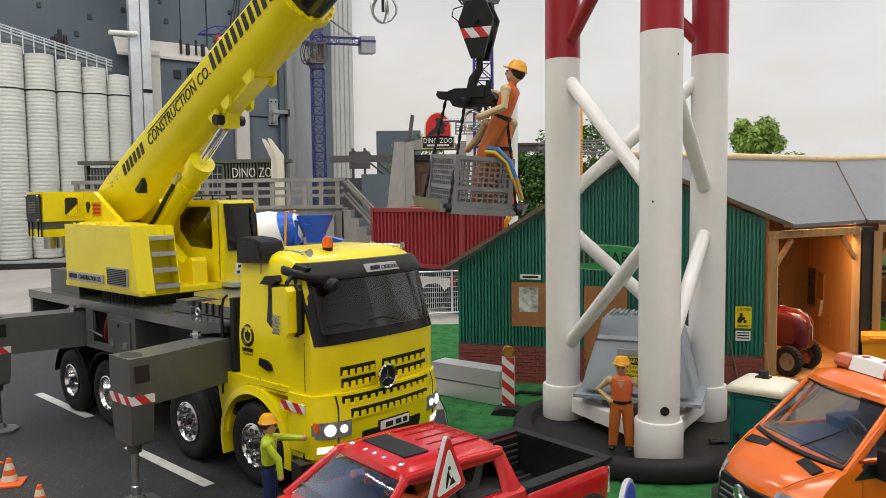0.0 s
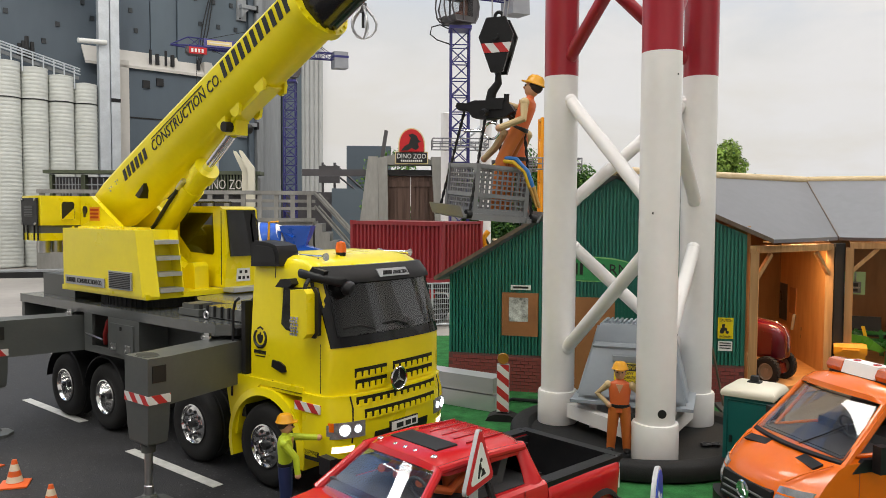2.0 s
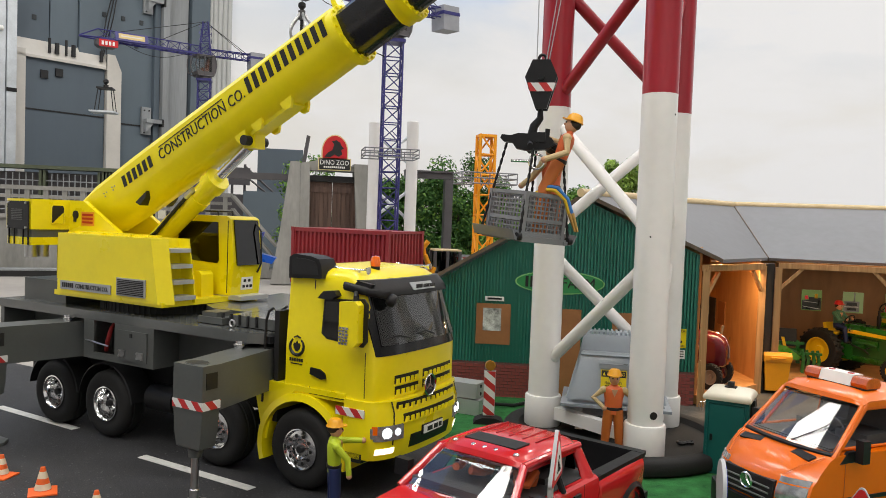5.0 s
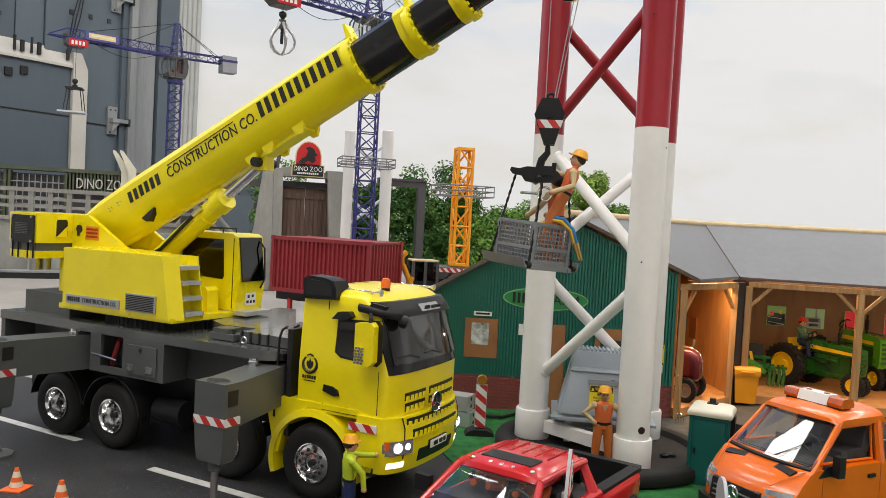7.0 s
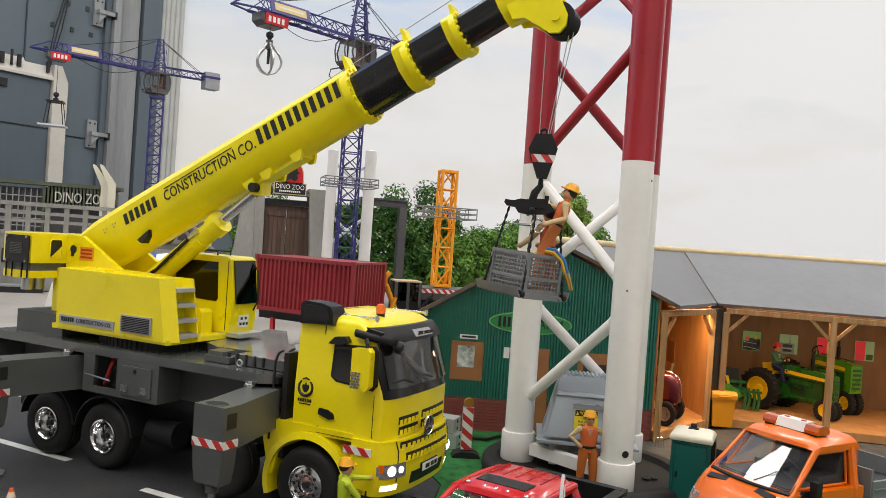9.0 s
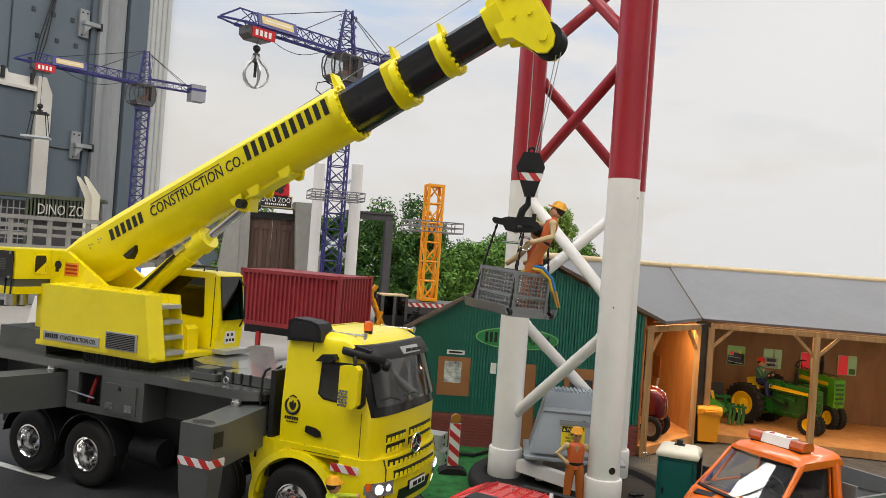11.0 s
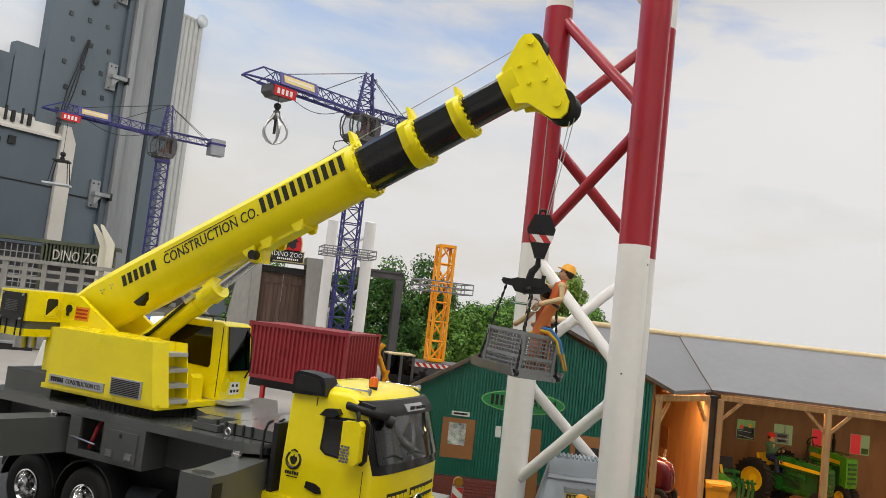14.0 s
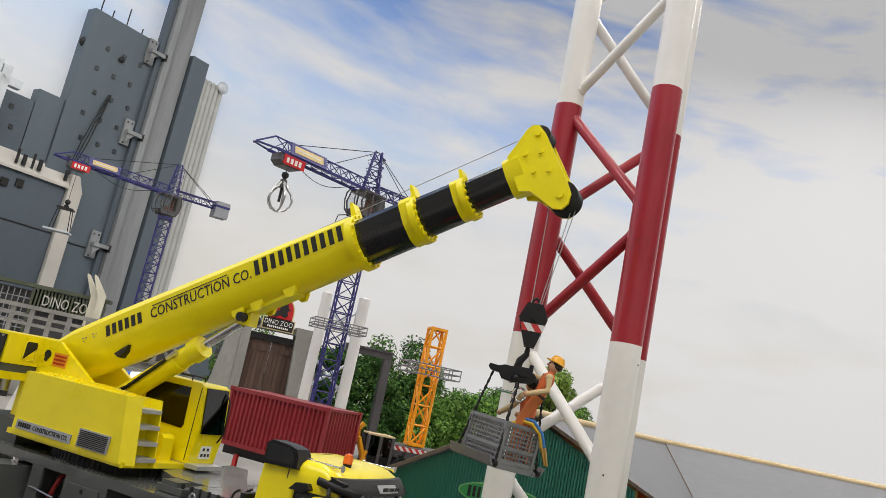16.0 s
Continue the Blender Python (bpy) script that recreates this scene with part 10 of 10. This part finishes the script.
for k in range(5):
    a = 2 * math.pi * k / 5
    d = Vector((math.cos(a), math.sin(a), 0))
    pts = [d * r + Vector((0, 0, z)) for r, z in ((0.009, -0.040), (0.020, -0.058), (0.036, -0.076), (0.0445, -0.098), (0.041, -0.118), (0.027, -0.136), (0.004, -0.146))]
    part("claw", tube(bm_new(), pts, lambda t: 0.0050 - 0.002 * t, 8), STEEL, gr)
part("hub", rod(bm_new(), (0, 0, -0.060), (0, 0, -0.030), 0.012, seg=14), CABG, gr)
part("ram", rod(bm_new(), (0, 0, -0.110), (0, 0, -0.060), 0.005, seg=10), DGREY, gr)
cable = tube(bm_new(), [(0.115, 2.765, 0.945), (0.085, 2.75, 0.955), (0.055, 2.745, 0.945), (0.050, 2.745, 0.920), (0.075, 2.75, 0.902), (0.115, 2.765, 0.893), (0.128, 2.76, 0.885)], 0.0022, 6)
solo("hanging_cable", cable, DGREY, "dark cable hanging below the crane cab", "cable")
_, low2 = tower_crane((-0.637, 4.1), 0.968, 1.095, 1.266, (-1.178, 3.87, 1.103), (-0.375, 4.205, 1.118), 0.060, "small violet-blue tower crane before the factory", 20, None, 0.79, 0.145)
lf = thing("load_frame", "dark hanging load frame below the crane hook", "load frame", Matrix.Translation(low2))
bm = bm_new()
for sx, sy in ((-1, -1), (1, -1), (1, 1), (-1, 1)):
    rod(bm, (sx * 0.028, sy * 0.028, -0.045), (sx * 0.042, sy * 0.035, -0.155), 0.0022, seg=5)
rod(bm, (0, 0, -0.03), (0, 0, -0.048), 0.012, seg=8)
box(bm, -0.036, 0.036, -0.036, 0.036, -0.05, -0.043)
part("hanger", bm, DGREY, lf)
part("tray", bbox(-0.065, 0.05, -0.045, 0.045, -0.163, -0.155, 0.001), GALV, lf)


def orange_mast():
    c = thing("crane_mast_section", "orange lattice crane mast standing on a low trailer", "crane mast")
    bm = lattice(bm_new(), (0.38, 2.24, 0.205), (0.38, 2.24, 0.570), 0.046, 6, 0.0046, up=(0, 1, 0), braces=False)
    part("mast", bm, ORC, c, "orange lattice mast")
    for z in (0.207, 0.566):
        part("end_frame", bbox(0.354, 0.406, 2.214, 2.266, z - 0.004, z + 0.004, 0.001), ORC, c)
    bm = bm_new()
    for dz in (0.0, 0.016, 0.032):
        for sx, sy, ex, ey in ((-1, -1, 1, -1), (1, -1, 1, 1), (1, 1, -1, 1), (-1, 1, -1, -1)):
            rod(bm, (0.38 + sx * 0.085, 2.24 + sy * 0.06, 0.420 + dz), (0.38 + ex * 0.085, 2.24 + ey * 0.06, 0.420 + dz), 0.002, seg=6)
    for sx in span(-0.085, 0.085, 7):
        for sy in (-0.06, 0.06):
            rod(bm, (0.38 + sx, 2.24 + sy, 0.420), (0.38 + sx, 2.24 + sy, 0.452), 0.0016, seg=5)
    part("platform", bm, RAILG, c, "grey railed platform")
    return c


orange_mast()


def low_trailer():
    t = thing("low_trailer", "dark low trailer with red and white edge tape", "trailer", pose(0.40, 2.24, 0, 0, 0, -4))
    part("deck", bbox(-0.11, 0.13, -0.075, 0.075, 0.165, 0.200, 0.003), CABG, t)
    part("hazard_stripe", bbox(-0.111, 0.10, -0.0765, -0.0750, 0.186, 0.1985, 0, 1), TAPE_X, t, "red and white tape")
    part("body", bbox(-0.10, 0.12, -0.06, 0.06, 0.06, 0.165, 0.004), DGREY, t)
    for x in (-0.06, 0.06):
        for y in (-0.055, 0.055):
            part("wheel", rod(bm_new(), (x, y - 0.015, 0.035), (x, y + 0.015, 0.035), 0.035, seg=20), RUB, t)
    return t


low_trailer()


def loader():
    t = thing("backhoe_loader", "yellow toy backhoe loader with a dark glazed cab behind the container", "backhoe loader", pose(0.256, 2.19, 0, 0, 0, 0))
    part("body", bbox(-0.075, 0.085, -0.04, 0.05, 0.05, 0.125, 0.006), BINY, t)
    cab = part("cab", bbox(-0.036, 0.036, -0.028, 0.038, 0.125, 0.140, 0.002), CABG, t, "dark glazed cab")
    for x in (-0.037, 0.0, 0.037):
        for y in (-0.030, 0.040):
            part("cab_post", bbox(x - 0.0042, x + 0.0042, y - 0.0042, y + 0.0042, 0.125, 0.216, 0.001), CABG, cab)
    for x in (-0.0185, 0.0185):
        part("cab_window", bbox(x - 0.0155, x + 0.0155, -0.031, -0.0302, 0.141, 0.214, 0), SCREEN, cab)
        part("cab_window", bbox(x - 0.0155, x + 0.0155, 0.0402, 0.041, 0.141, 0.214, 0), SCREEN, cab)
    part("driver_seat", bbox(-0.016, 0.014, 0.0, 0.024, 0.140, 0.185, 0.006, 3), BLACK, cab)
    part("cab_panel", bbox(-0.036, 0.036, -0.0325, -0.0312, 0.126, 0.158, 0.0005, 1), BLACK, cab)
    part("backhoe_boom", tube(bm_new(), [(0.045, -0.045, 0.115), (0.075, -0.047, 0.150), (0.098, -0.049, 0.168), (0.104, -0.049, 0.150)], 0.0095, 8), BLACK, t, "black backhoe boom")
    part("lift_link", tube(bm_new(), [(-0.030, -0.045, 0.100), (-0.052, -0.046, 0.135), (-0.040, -0.046, 0.170)], 0.0055, 8), BINY, t)
    part("cab_roof", bbox(-0.040, 0.041, -0.034, 0.043, 0.2165, 0.2205, 0.0015), DOWEL, t, "pale yellow cab roof")
    for y in (-0.035, -0.012):
        part("lift_arm", tube(bm_new(), [(-0.028, y, 0.115), (-0.050, y, 0.165), (-0.068, y, 0.205)], 0.0065, 8), BINY, t)
    part("dipper_arm", tube(bm_new(), [(-0.068, -0.024, 0.200), (-0.072, -0.024, 0.225), (-0.058, -0.024, 0.244)], 0.008, 8), BINY, t)
    part("ram", rod(bm_new(), (-0.035, -0.024, 0.150), (-0.066, -0.024, 0.222), 0.0045, seg=10), BLACK, t)
    for k in range(4):
        part("step", bbox(0.020 + 0.012 * k, 0.034 + 0.012 * k, -0.062, -0.044, 0.118 + 0.016 * k, 0.128 + 0.016 * k, 0.001), BLACK, t)
    part("ladder_rail", tube(bm_new(), [(0.014, -0.053, 0.11), (0.072, -0.053, 0.185)], 0.0045, 6), BLACK, t)
    for s in (-1, 1):
        for x in (-0.045, 0.055):
            part("wheel", rod(bm_new(), (x, 0.005 + s * 0.055 - 0.014, 0.042), (x, 0.005 + s * 0.055 + 0.014, 0.042), 0.042, seg=22), RUB, t)
    return t


loader()

# ---------------------------------------------------------------- park gate, pipe rack, terrace
ROCK = mat("weathered_grey_plaster", (0.27, 0.265, 0.245), 0.8, var=0.3, scale=9, stretch=(1, 1, 0.3), bump=0.4, bscale=30, dirt=0.25)
GATEW = wood("dark_gate_wood", (0.075, 0.042, 0.030), (0.14, 0.085, 0.062), 8, (3, 3, 0.15), 0.7)
LEAF = mat("leaf_green", (0.15, 0.29, 0.05), 0.6, var=0.6, scale=12, spec=0.2)
LEAFP = mat("leaf_pale_green", (0.24, 0.36, 0.07), 0.6, var=0.6, scale=12, spec=0.2)
LEAFD = mat("leaf_dark_green", (0.05, 0.125, 0.03), 0.6, var=0.6, scale=12, spec=0.2)
TRUNK = mat("bark", (0.06, 0.045, 0.03), 0.8, var=0.3, scale=20, bump=0.4)


def gate():
    g = thing("park_gate", "weathered grey gate pillars with dark double wooden doors", "gate", pose(0.0, 3.42, 0, 0, 0, 0))
    def pillar(x0, x1, t0, t1, z1, name="pillar"):
        lo = [Vector((x0, -0.07, 0)), Vector((x1, -0.07, 0)), Vector((x1, 0.08, 0)), Vector((x0, 0.08, 0))]
        hi = [Vector((t0, -0.04, z1)), Vector((t1, -0.04, z1)), Vector((t1, 0.06, z1)), Vector((t0, 0.06, z1))]
        bm = loft(bm_new(), [lo, [a.lerp(b, 0.5) + Vector((0.004, -0.004, 0)) for a, b in zip(lo, hi)], hi])
        part(name, bevel(bm, 0.006, 2), ROCK, g)
    pillar(-0.270, -0.155, -0.197, -0.155, 0.535)
    pillar(-0.154, -0.114, -0.154, -0.114, 0.530, "pillar_face")
    pillar(0.104, 0.225, 0.078, 0.180, 0.535)
    part("lintel", bevel(prism(bm_new(), [(-0.155, 0.50), (0.090, 0.50), (0.090, 0.515), (0.0, 0.56), (-0.155, 0.53)], -0.03, 0.05, "y"), 0.004), ROCK, g)
    part("beam", bbox(-0.115, 0.095, -0.02, 0.03, 0.455, 0.478, 0.003), DGREY, g)
    for x0, x1 in ((-0.124, -0.012), (-0.010, 0.106)):
        d = part("door_leaf", bbox(x0, x1, 0.0, 0.016, 0.0, 0.452, 0.002), GATEW, g, "dark brown wooden door leaf")
        for k in range(6):
            xa = x0 + (x1 - x0) * k / 6
            part("plank", bbox(xa + 0.001, xa + (x1 - x0) / 6 - 0.001, -0.005, 0.0, 0.002, 0.450, 0.001), GATEW, g)
        part("cross_rail", bbox(x0 + 0.004, x1 - 0.004, -0.010, -0.005, 0.405, 0.430, 0.001), GATEW, g)
        part("cross_rail", bbox(x0 + 0.004, x1 - 0.004, -0.010, -0.005, 0.21, 0.235, 0.001), GATEW, g)
    # sign: red arch over a dark band
    def arch(w, z0, zs, zt, n=16):
        return [(-w, z0), (w, z0), (w, zs)] + [(w * math.cos(a), zs + (zt - zs) * math.sin(a)) for a in span(0, math.pi, n)][1:-1] + [(-w, zs)]
    def at(pts, a, b, mm, nm, lab=""):
        part(nm, prism(bm_new(), [(x - 0.008, z) for x, z in pts], a, b, "y"), mm, g, lab)
    cream = mat("sign_cream", (0.72, 0.60, 0.30), 0.5)
    at(arch(0.058, 0.538, 0.585, 0.658), -0.052, -0.040, cream, "sign_border", "cream-edged park sign")
    at(arch(0.053, 0.541, 0.585, 0.653), -0.054, -0.050, SRED, "sign_field")
    at([(-0.071, 0.502), (0.071, 0.502), (0.071, 0.556), (-0.071, 0.556)], -0.054, -0.042, cream, "sign_border")
    at([(-0.067, 0.506), (0.067, 0.506), (0.067, 0.552), (-0.067, 0.552)], -0.056, -0.050, INK, "sign_band")
    lettering("lettering", "DINO ZOO", 0.030, facing((-0.070, -0.0575, 0.526), (1, 0, 0), (0, 0, 1)), WHITEP, g, width=0.124)
    letter_bars("lettering_bar", 11, 0.095, 0.008, facing((-0.055, -0.0575, 0.512), (1, 0, 0), (0, 0, 1)), WHITEP, g, "", 0.7)
    blob = [(-0.045, 0.560), (-0.030, 0.580), (-0.012, 0.590), (-0.004, 0.615), (-0.015, 0.628), (0.004, 0.634), (0.022, 0.624), (0.030, 0.606), (0.040, 0.600), (0.026, 0.592), (0.032, 0.575), (0.018, 0.562), (0.0, 0.572), (-0.018, 0.560)]
    at(blob, -0.0555, -0.0535, INK, "sign_mark", "plain dark shape")
    bm = bevel(prism(bm_new(), [(-0.150, 0.52), (-0.132, 0.52), (-0.112, 0.655), (-0.128, 0.66)], 0.05, 0.06, "y"), 0.002)
    part("leaning_slab", bm, CABG, g)
    return g


gate()


def pipe_rack():
    p = thing("pipe_tower", "pale tubular lattice tower behind the crane", "tower", pose(0, 3.02, 0))
    for x, r, h in ((0.124, 0.021, 0.678), (0.278, 0.0235, 0.690)):
        part("tube", lathe(bm_new(), [(r, 0), (r, h), (r * 0.8, h + 0.004), (0, h + 0.004)], 24, "z", pose(x, 0, 0)), WHITE, p)
    for z0 in (0.06, 0.30, 0.52):
        part("brace", rod(bm_new(), (0.128, 0, z0), (0.272, 0, z0 + 0.12), 0.0065, seg=10), GALV, p)
        part("brace", rod(bm_new(), (0.128, 0.012, z0 + 0.12), (0.272, 0.012, z0), 0.0065, seg=10), GALV, p)
    return p


pipe_rack()


def steel_portal():
    p = thing("steel_portal", "dark steel girder frame before the hedge", "girder frame", pose(0, 3.22, 0))
    part("post", bbox(0.456, 0.490, -0.018, 0.028, 0, 0.477, 0.003), CABG, p)
    part("girder", bbox(0.28, 0.488, -0.012, 0.022, 0.478, 0.503, 0.003), CABG, p)
    part("girder", bbox(0.28, 0.492, -0.020, 0.030, 0.504, 0.512, 0.002), CABG, p)
    part("long_girder", bbox(-0.50, 0.10, 0.3, 0.33, 0.455, 0.485, 0.003), CABG, p)
    return p


steel_portal()
# trees: a tapered trunk with limbs, and a crown of many small leaves in clumps


def tree(name, label, x, y, h, spread, seed, dark=0.5, n=15000, z0=0.08):
    rnd = random.Random(seed)
    t = thing(name, label, "tree" if name == "tree" else "bush", pose(x, y, 0))
    bm = bm_new()
    tube(bm, [(0, 0, 0), (0.01, 0, h * 0.3), (0.0, 0.01, h * 0.6)], lambda u: 0.018 - 0.010 * u, 8)
    clumps = []
    for k in range(38):
        a, rr = rnd.uniform(0, 2 * math.pi), spread * math.sqrt(rnd.uniform(0.02, 1))
        zz = z0 + (h - z0) * rnd.uniform(0.10, 0.93)
        lim = 1.05 - 0.55 * max(0, (zz / h - 0.5)) * 2
        c = Vector((rr * math.cos(a) * lim, rr * math.sin(a) * lim * 0.6, zz))
        clumps.append((c, rnd.uniform(0.22, 0.42) * spread))
        if k < 9:
            tube(bm, [(0, 0, h * 0.25), c * 0.5 + Vector((0, 0, h * 0.18)), c], lambda u: 0.007 - 0.005 * u, 5)
    part("trunk", bm, TRUNK, t)
    verts, faces, mids = [], [], []
    for k in range(n):
        c, r = clumps[rnd.randrange(len(clumps))]
        d = Vector((rnd.gauss(0, 1), rnd.gauss(0, 1), rnd.gauss(0, 1))).normalized()
        p = c + d * r * rnd.uniform(0.55, 1.05)
        s = rnd.uniform(0.0055, 0.0115)
        nrm = (d + Vector((rnd.gauss(0, 0.5), rnd.gauss(0, 0.5), rnd.gauss(0, 0.5) + 0.4))).normalized()
        u = nrm.orthogonal().normalized()
        u = Matrix.Rotation(rnd.uniform(0, 6.28), 3, nrm) @ u
        v = nrm.cross(u)
        i = len(verts)
        verts += [p - u * s, p + v * s * 0.55 + nrm * s * 0.15, p + u * s, p - v * s * 0.55 + nrm * s * 0.15]
        faces.append((i, i + 1, i + 2, i + 3))
        mids.append(1 if rnd.random() < dark else 0)
    me = bpy.data.meshes.new("crown")
    me.from_pydata([tuple(v) for v in verts], [], faces)
    me.materials.append(LEAFP if dark < 0.1 else LEAF)
    me.materials.append(LEAFD)
    me.polygons.foreach_set("material_index", mids)
    ob = new("crown", me)
    ob.parent = t
    tagged(ob, "crown of small green leaves", kind="stuff")
    return t


for k, (x, y, h, sp, dk) in enumerate(((0.42, 3.55, 0.50, 0.17, 0.92), (0.58, 3.50, 0.60, 0.18, 0.8), (0.74, 3.58, 0.50, 0.17, 0.6), (0.80, 3.34, 0.36, 0.16, 0.2), (0.96, 3.45, 0.42, 0.18, 0.3), (1.12, 3.55, 0.44, 0.18, 0.35),
                                      (1.28, 3.60, 0.47, 0.17, 0.55), (1.47, 3.60, 0.64, 0.17, 0.08), (1.66, 3.66, 0.48, 0.16, 0.3), (0.30, 3.72, 0.50, 0.16, 0.8))):
    tree("bush", "pale green model tree with small leaves" if dk < 0.1 else "green model bush with small leaves by the backdrop", x, y, h, sp, 11 + k, dk)
for k, (x, y, h, sp) in enumerate(((1.86, 3.9, 0.40, 0.16), (2.10, 4.0, 0.36, 0.15), (2.4, 4.0, 0.35, 0.15), (-0.10, 3.72, 0.60, 0.14))):
    tree("bush", "small distant green bush by the backdrop", x, y, h, sp, 40 + k, 0.35, 3000)


def terrace():
    t = thing("viewing_terrace", "grey concrete terrace with railings and stairs before the factory", "terrace", pose(0, 3.68, 0))
    part("base", bbox(-1.75, -0.47, 0.0, 0.22, 0, 0.245, 0.005), ROCK, t)
    part("base_front", bbox(-0.80, -0.50, -0.06, 0.0, 0, 0.215, 0.005), ROCK, t)
    part("parapet_cap", bbox(-1.75, -0.46, -0.012, 0.012, 0.245, 0.262, 0.003), ROCK, t)
    pm = to_mesh("railing_post", bbox(-0.010, 0.010, -0.008, 0.008, 0, 0.115, 0.002), ROCK)
    for k in range(17):
        part("railing_post", pm, ROCK, t, m=pose(-1.72 + 0.077 * k, 0, 0.262))
    for z in (0.300, 0.335):
        part("railing_bar", bbox(-1.73, -0.46, -0.005, 0.005, z, z + 0.014, 0.002), ROCK, t)
    part("handrail", bbox(-1.74, -0.455, -0.012, 0.012, 0.372, 0.390, 0.003), ROCK, t)
    for k in range(6):
        part("stair_step", bbox(-0.46 + 0.036 * k, -0.424 + 0.036 * k, -0.02, 0.14, 0, 0.235 - 0.04 * k, 0.002), ROCK, t)
    for y in (-0.022, 0.14):
        part("stair_rail", tube(bm_new(), [(-0.46, y, 0.38), (-0.25, y, 0.15)], 0.009, 6), ROCK, t)
        part("stair_rail", tube(bm_new(), [(-0.46, y, 0.32), (-0.26, y, 0.09)], 0.006, 6), ROCK, t)
    for x in (-1.20, -1.12, -0.70, -0.62):
        part("wall_opening", bbox(x, x + 0.055, -0.062 if x > -0.8 else -0.004, -0.055 if x > -0.8 else 0.002, 0.12, 0.18, 0.002), DGREY, t)
    return t


terrace()
OLIVE = mat("olive_ribbed_sheet", (0.085, 0.10, 0.060), 0.6, var=0.2, scale=10)


def park_building():
    p = thing("park_entrance_hut", "olive ribbed hut with barred openings and pale lettering", "hut", pose(0, 3.93, 0))
    part("wall", bbox(-1.80, -0.78, 0.03, 0.10, 0, 0.46, 0.003), CABG, p)
    rib = to_mesh("sheet_rib", box(bm_new(), 0, 0.008, -0.012, 0.03, 0.375, 0.475), OLIVE)
    for k in range(20):
        part("sheet_rib", rib, OLIVE, p, m=pose(-1.08 + 0.0155 * k, 0, 0))
    lettering("lettering", "DINO ZOO", 0.070, facing((-1.045, -0.0165, 0.402), (1, 0, 0), (0, 0, 1)), BEIGE, p, width=0.235, depth=0.002)
    for x0, x1 in ((-1.33, -1.10), (-1.62, -1.36), (-1.78, -1.64)):
        part("door_frame", bbox(x0 - 0.012, x0, -0.01, 0.03, 0.20, 0.47, 0.002), OLIVE, p)
        part("door_frame", bbox(x1, x1 + 0.012, -0.01, 0.03, 0.20, 0.47, 0.002), OLIVE, p)
        for k in range(1, 9):
            x = x0 + (x1 - x0) * k / 9
            part("bar", rod(bm_new(), (x, 0.0, 0.21), (x, 0.0, 0.455), 0.0028, seg=6), CHAN, p)
        for k in range(1, 7):
            z = 0.21 + 0.245 * k / 7
            part("bar", rod(bm_new(), (x0, 0.0, z), (x1, 0.0, z), 0.0028, seg=6), CHAN, p)
    part("eave", bbox(-1.82, -0.76, -0.02, 0.10, 0.475, 0.492, 0.003), OLIVE, p)
    for x, y in ((-0.849, -0.03), (-0.812, -0.07)):
        bm = prism(bm_new(), [(x, 0.25), (x + 0.034, 0.25), (x + 0.034, 0.505), (x - 0.028, 0.590), (x - 0.040, 0.594), (x - 0.038, 0.580), (x + 0.002, 0.490)], y, y + 0.024, "y")
        part("claw_post", bevel(bm, 0.003, 2), IVORY, p, "pale claw-shaped post")
    return p


park_building()


def far_machine():
    p = thing("dockside_plant", "dark distant port machinery before a blue-grey block", "machinery", pose(-0.42, 4.6, 0))
    part("block", bbox(0.04, 0.30, 0.0, 0.05, 0.0, 0.68, 0.004), BLU2, p)
    part("block", bbox(-0.02, 0.20, -0.3, -0.25, 0.0, 0.42, 0.004), BLU, p)
    bm = bm_new()
    for x in (-0.10, -0.03):
        rod(bm, (x, 0, 0.2), (x, 0, 0.58), 0.008, seg=6)
    rod(bm, (-0.10, 0, 0.57), (0.12, 0, 0.40), 0.006, seg=6)
    rod(bm, (-0.03, 0, 0.57), (0.14, 0, 0.42), 0.006, seg=6)
    box(bm, -0.12, 0.0, -0.02, 0.03, 0.46, 0.56)
    part("hoist", bm, CABG, p)
    part("dark_wall", bbox(-0.30, 0.30, -0.26, -0.24, 0.0, 0.40, 0.004), CABG, p)
    return p


far_machine()
kb = thing("yard_kerb", "long dark kerb with a pale top edge in the yard", "kerb", pose(-1.9, 3.45, -0.004, 0, 0, 12))
part("kerb_stone", bbox(-1.6, 0.9, -0.03, 0.03, 0, 0.026, 0.004), DGREY, kb)
part("kerb_top", bbox(-1.6, 0.9, -0.034, 0.034, 0.026, 0.034, 0.003), CHAN, kb)
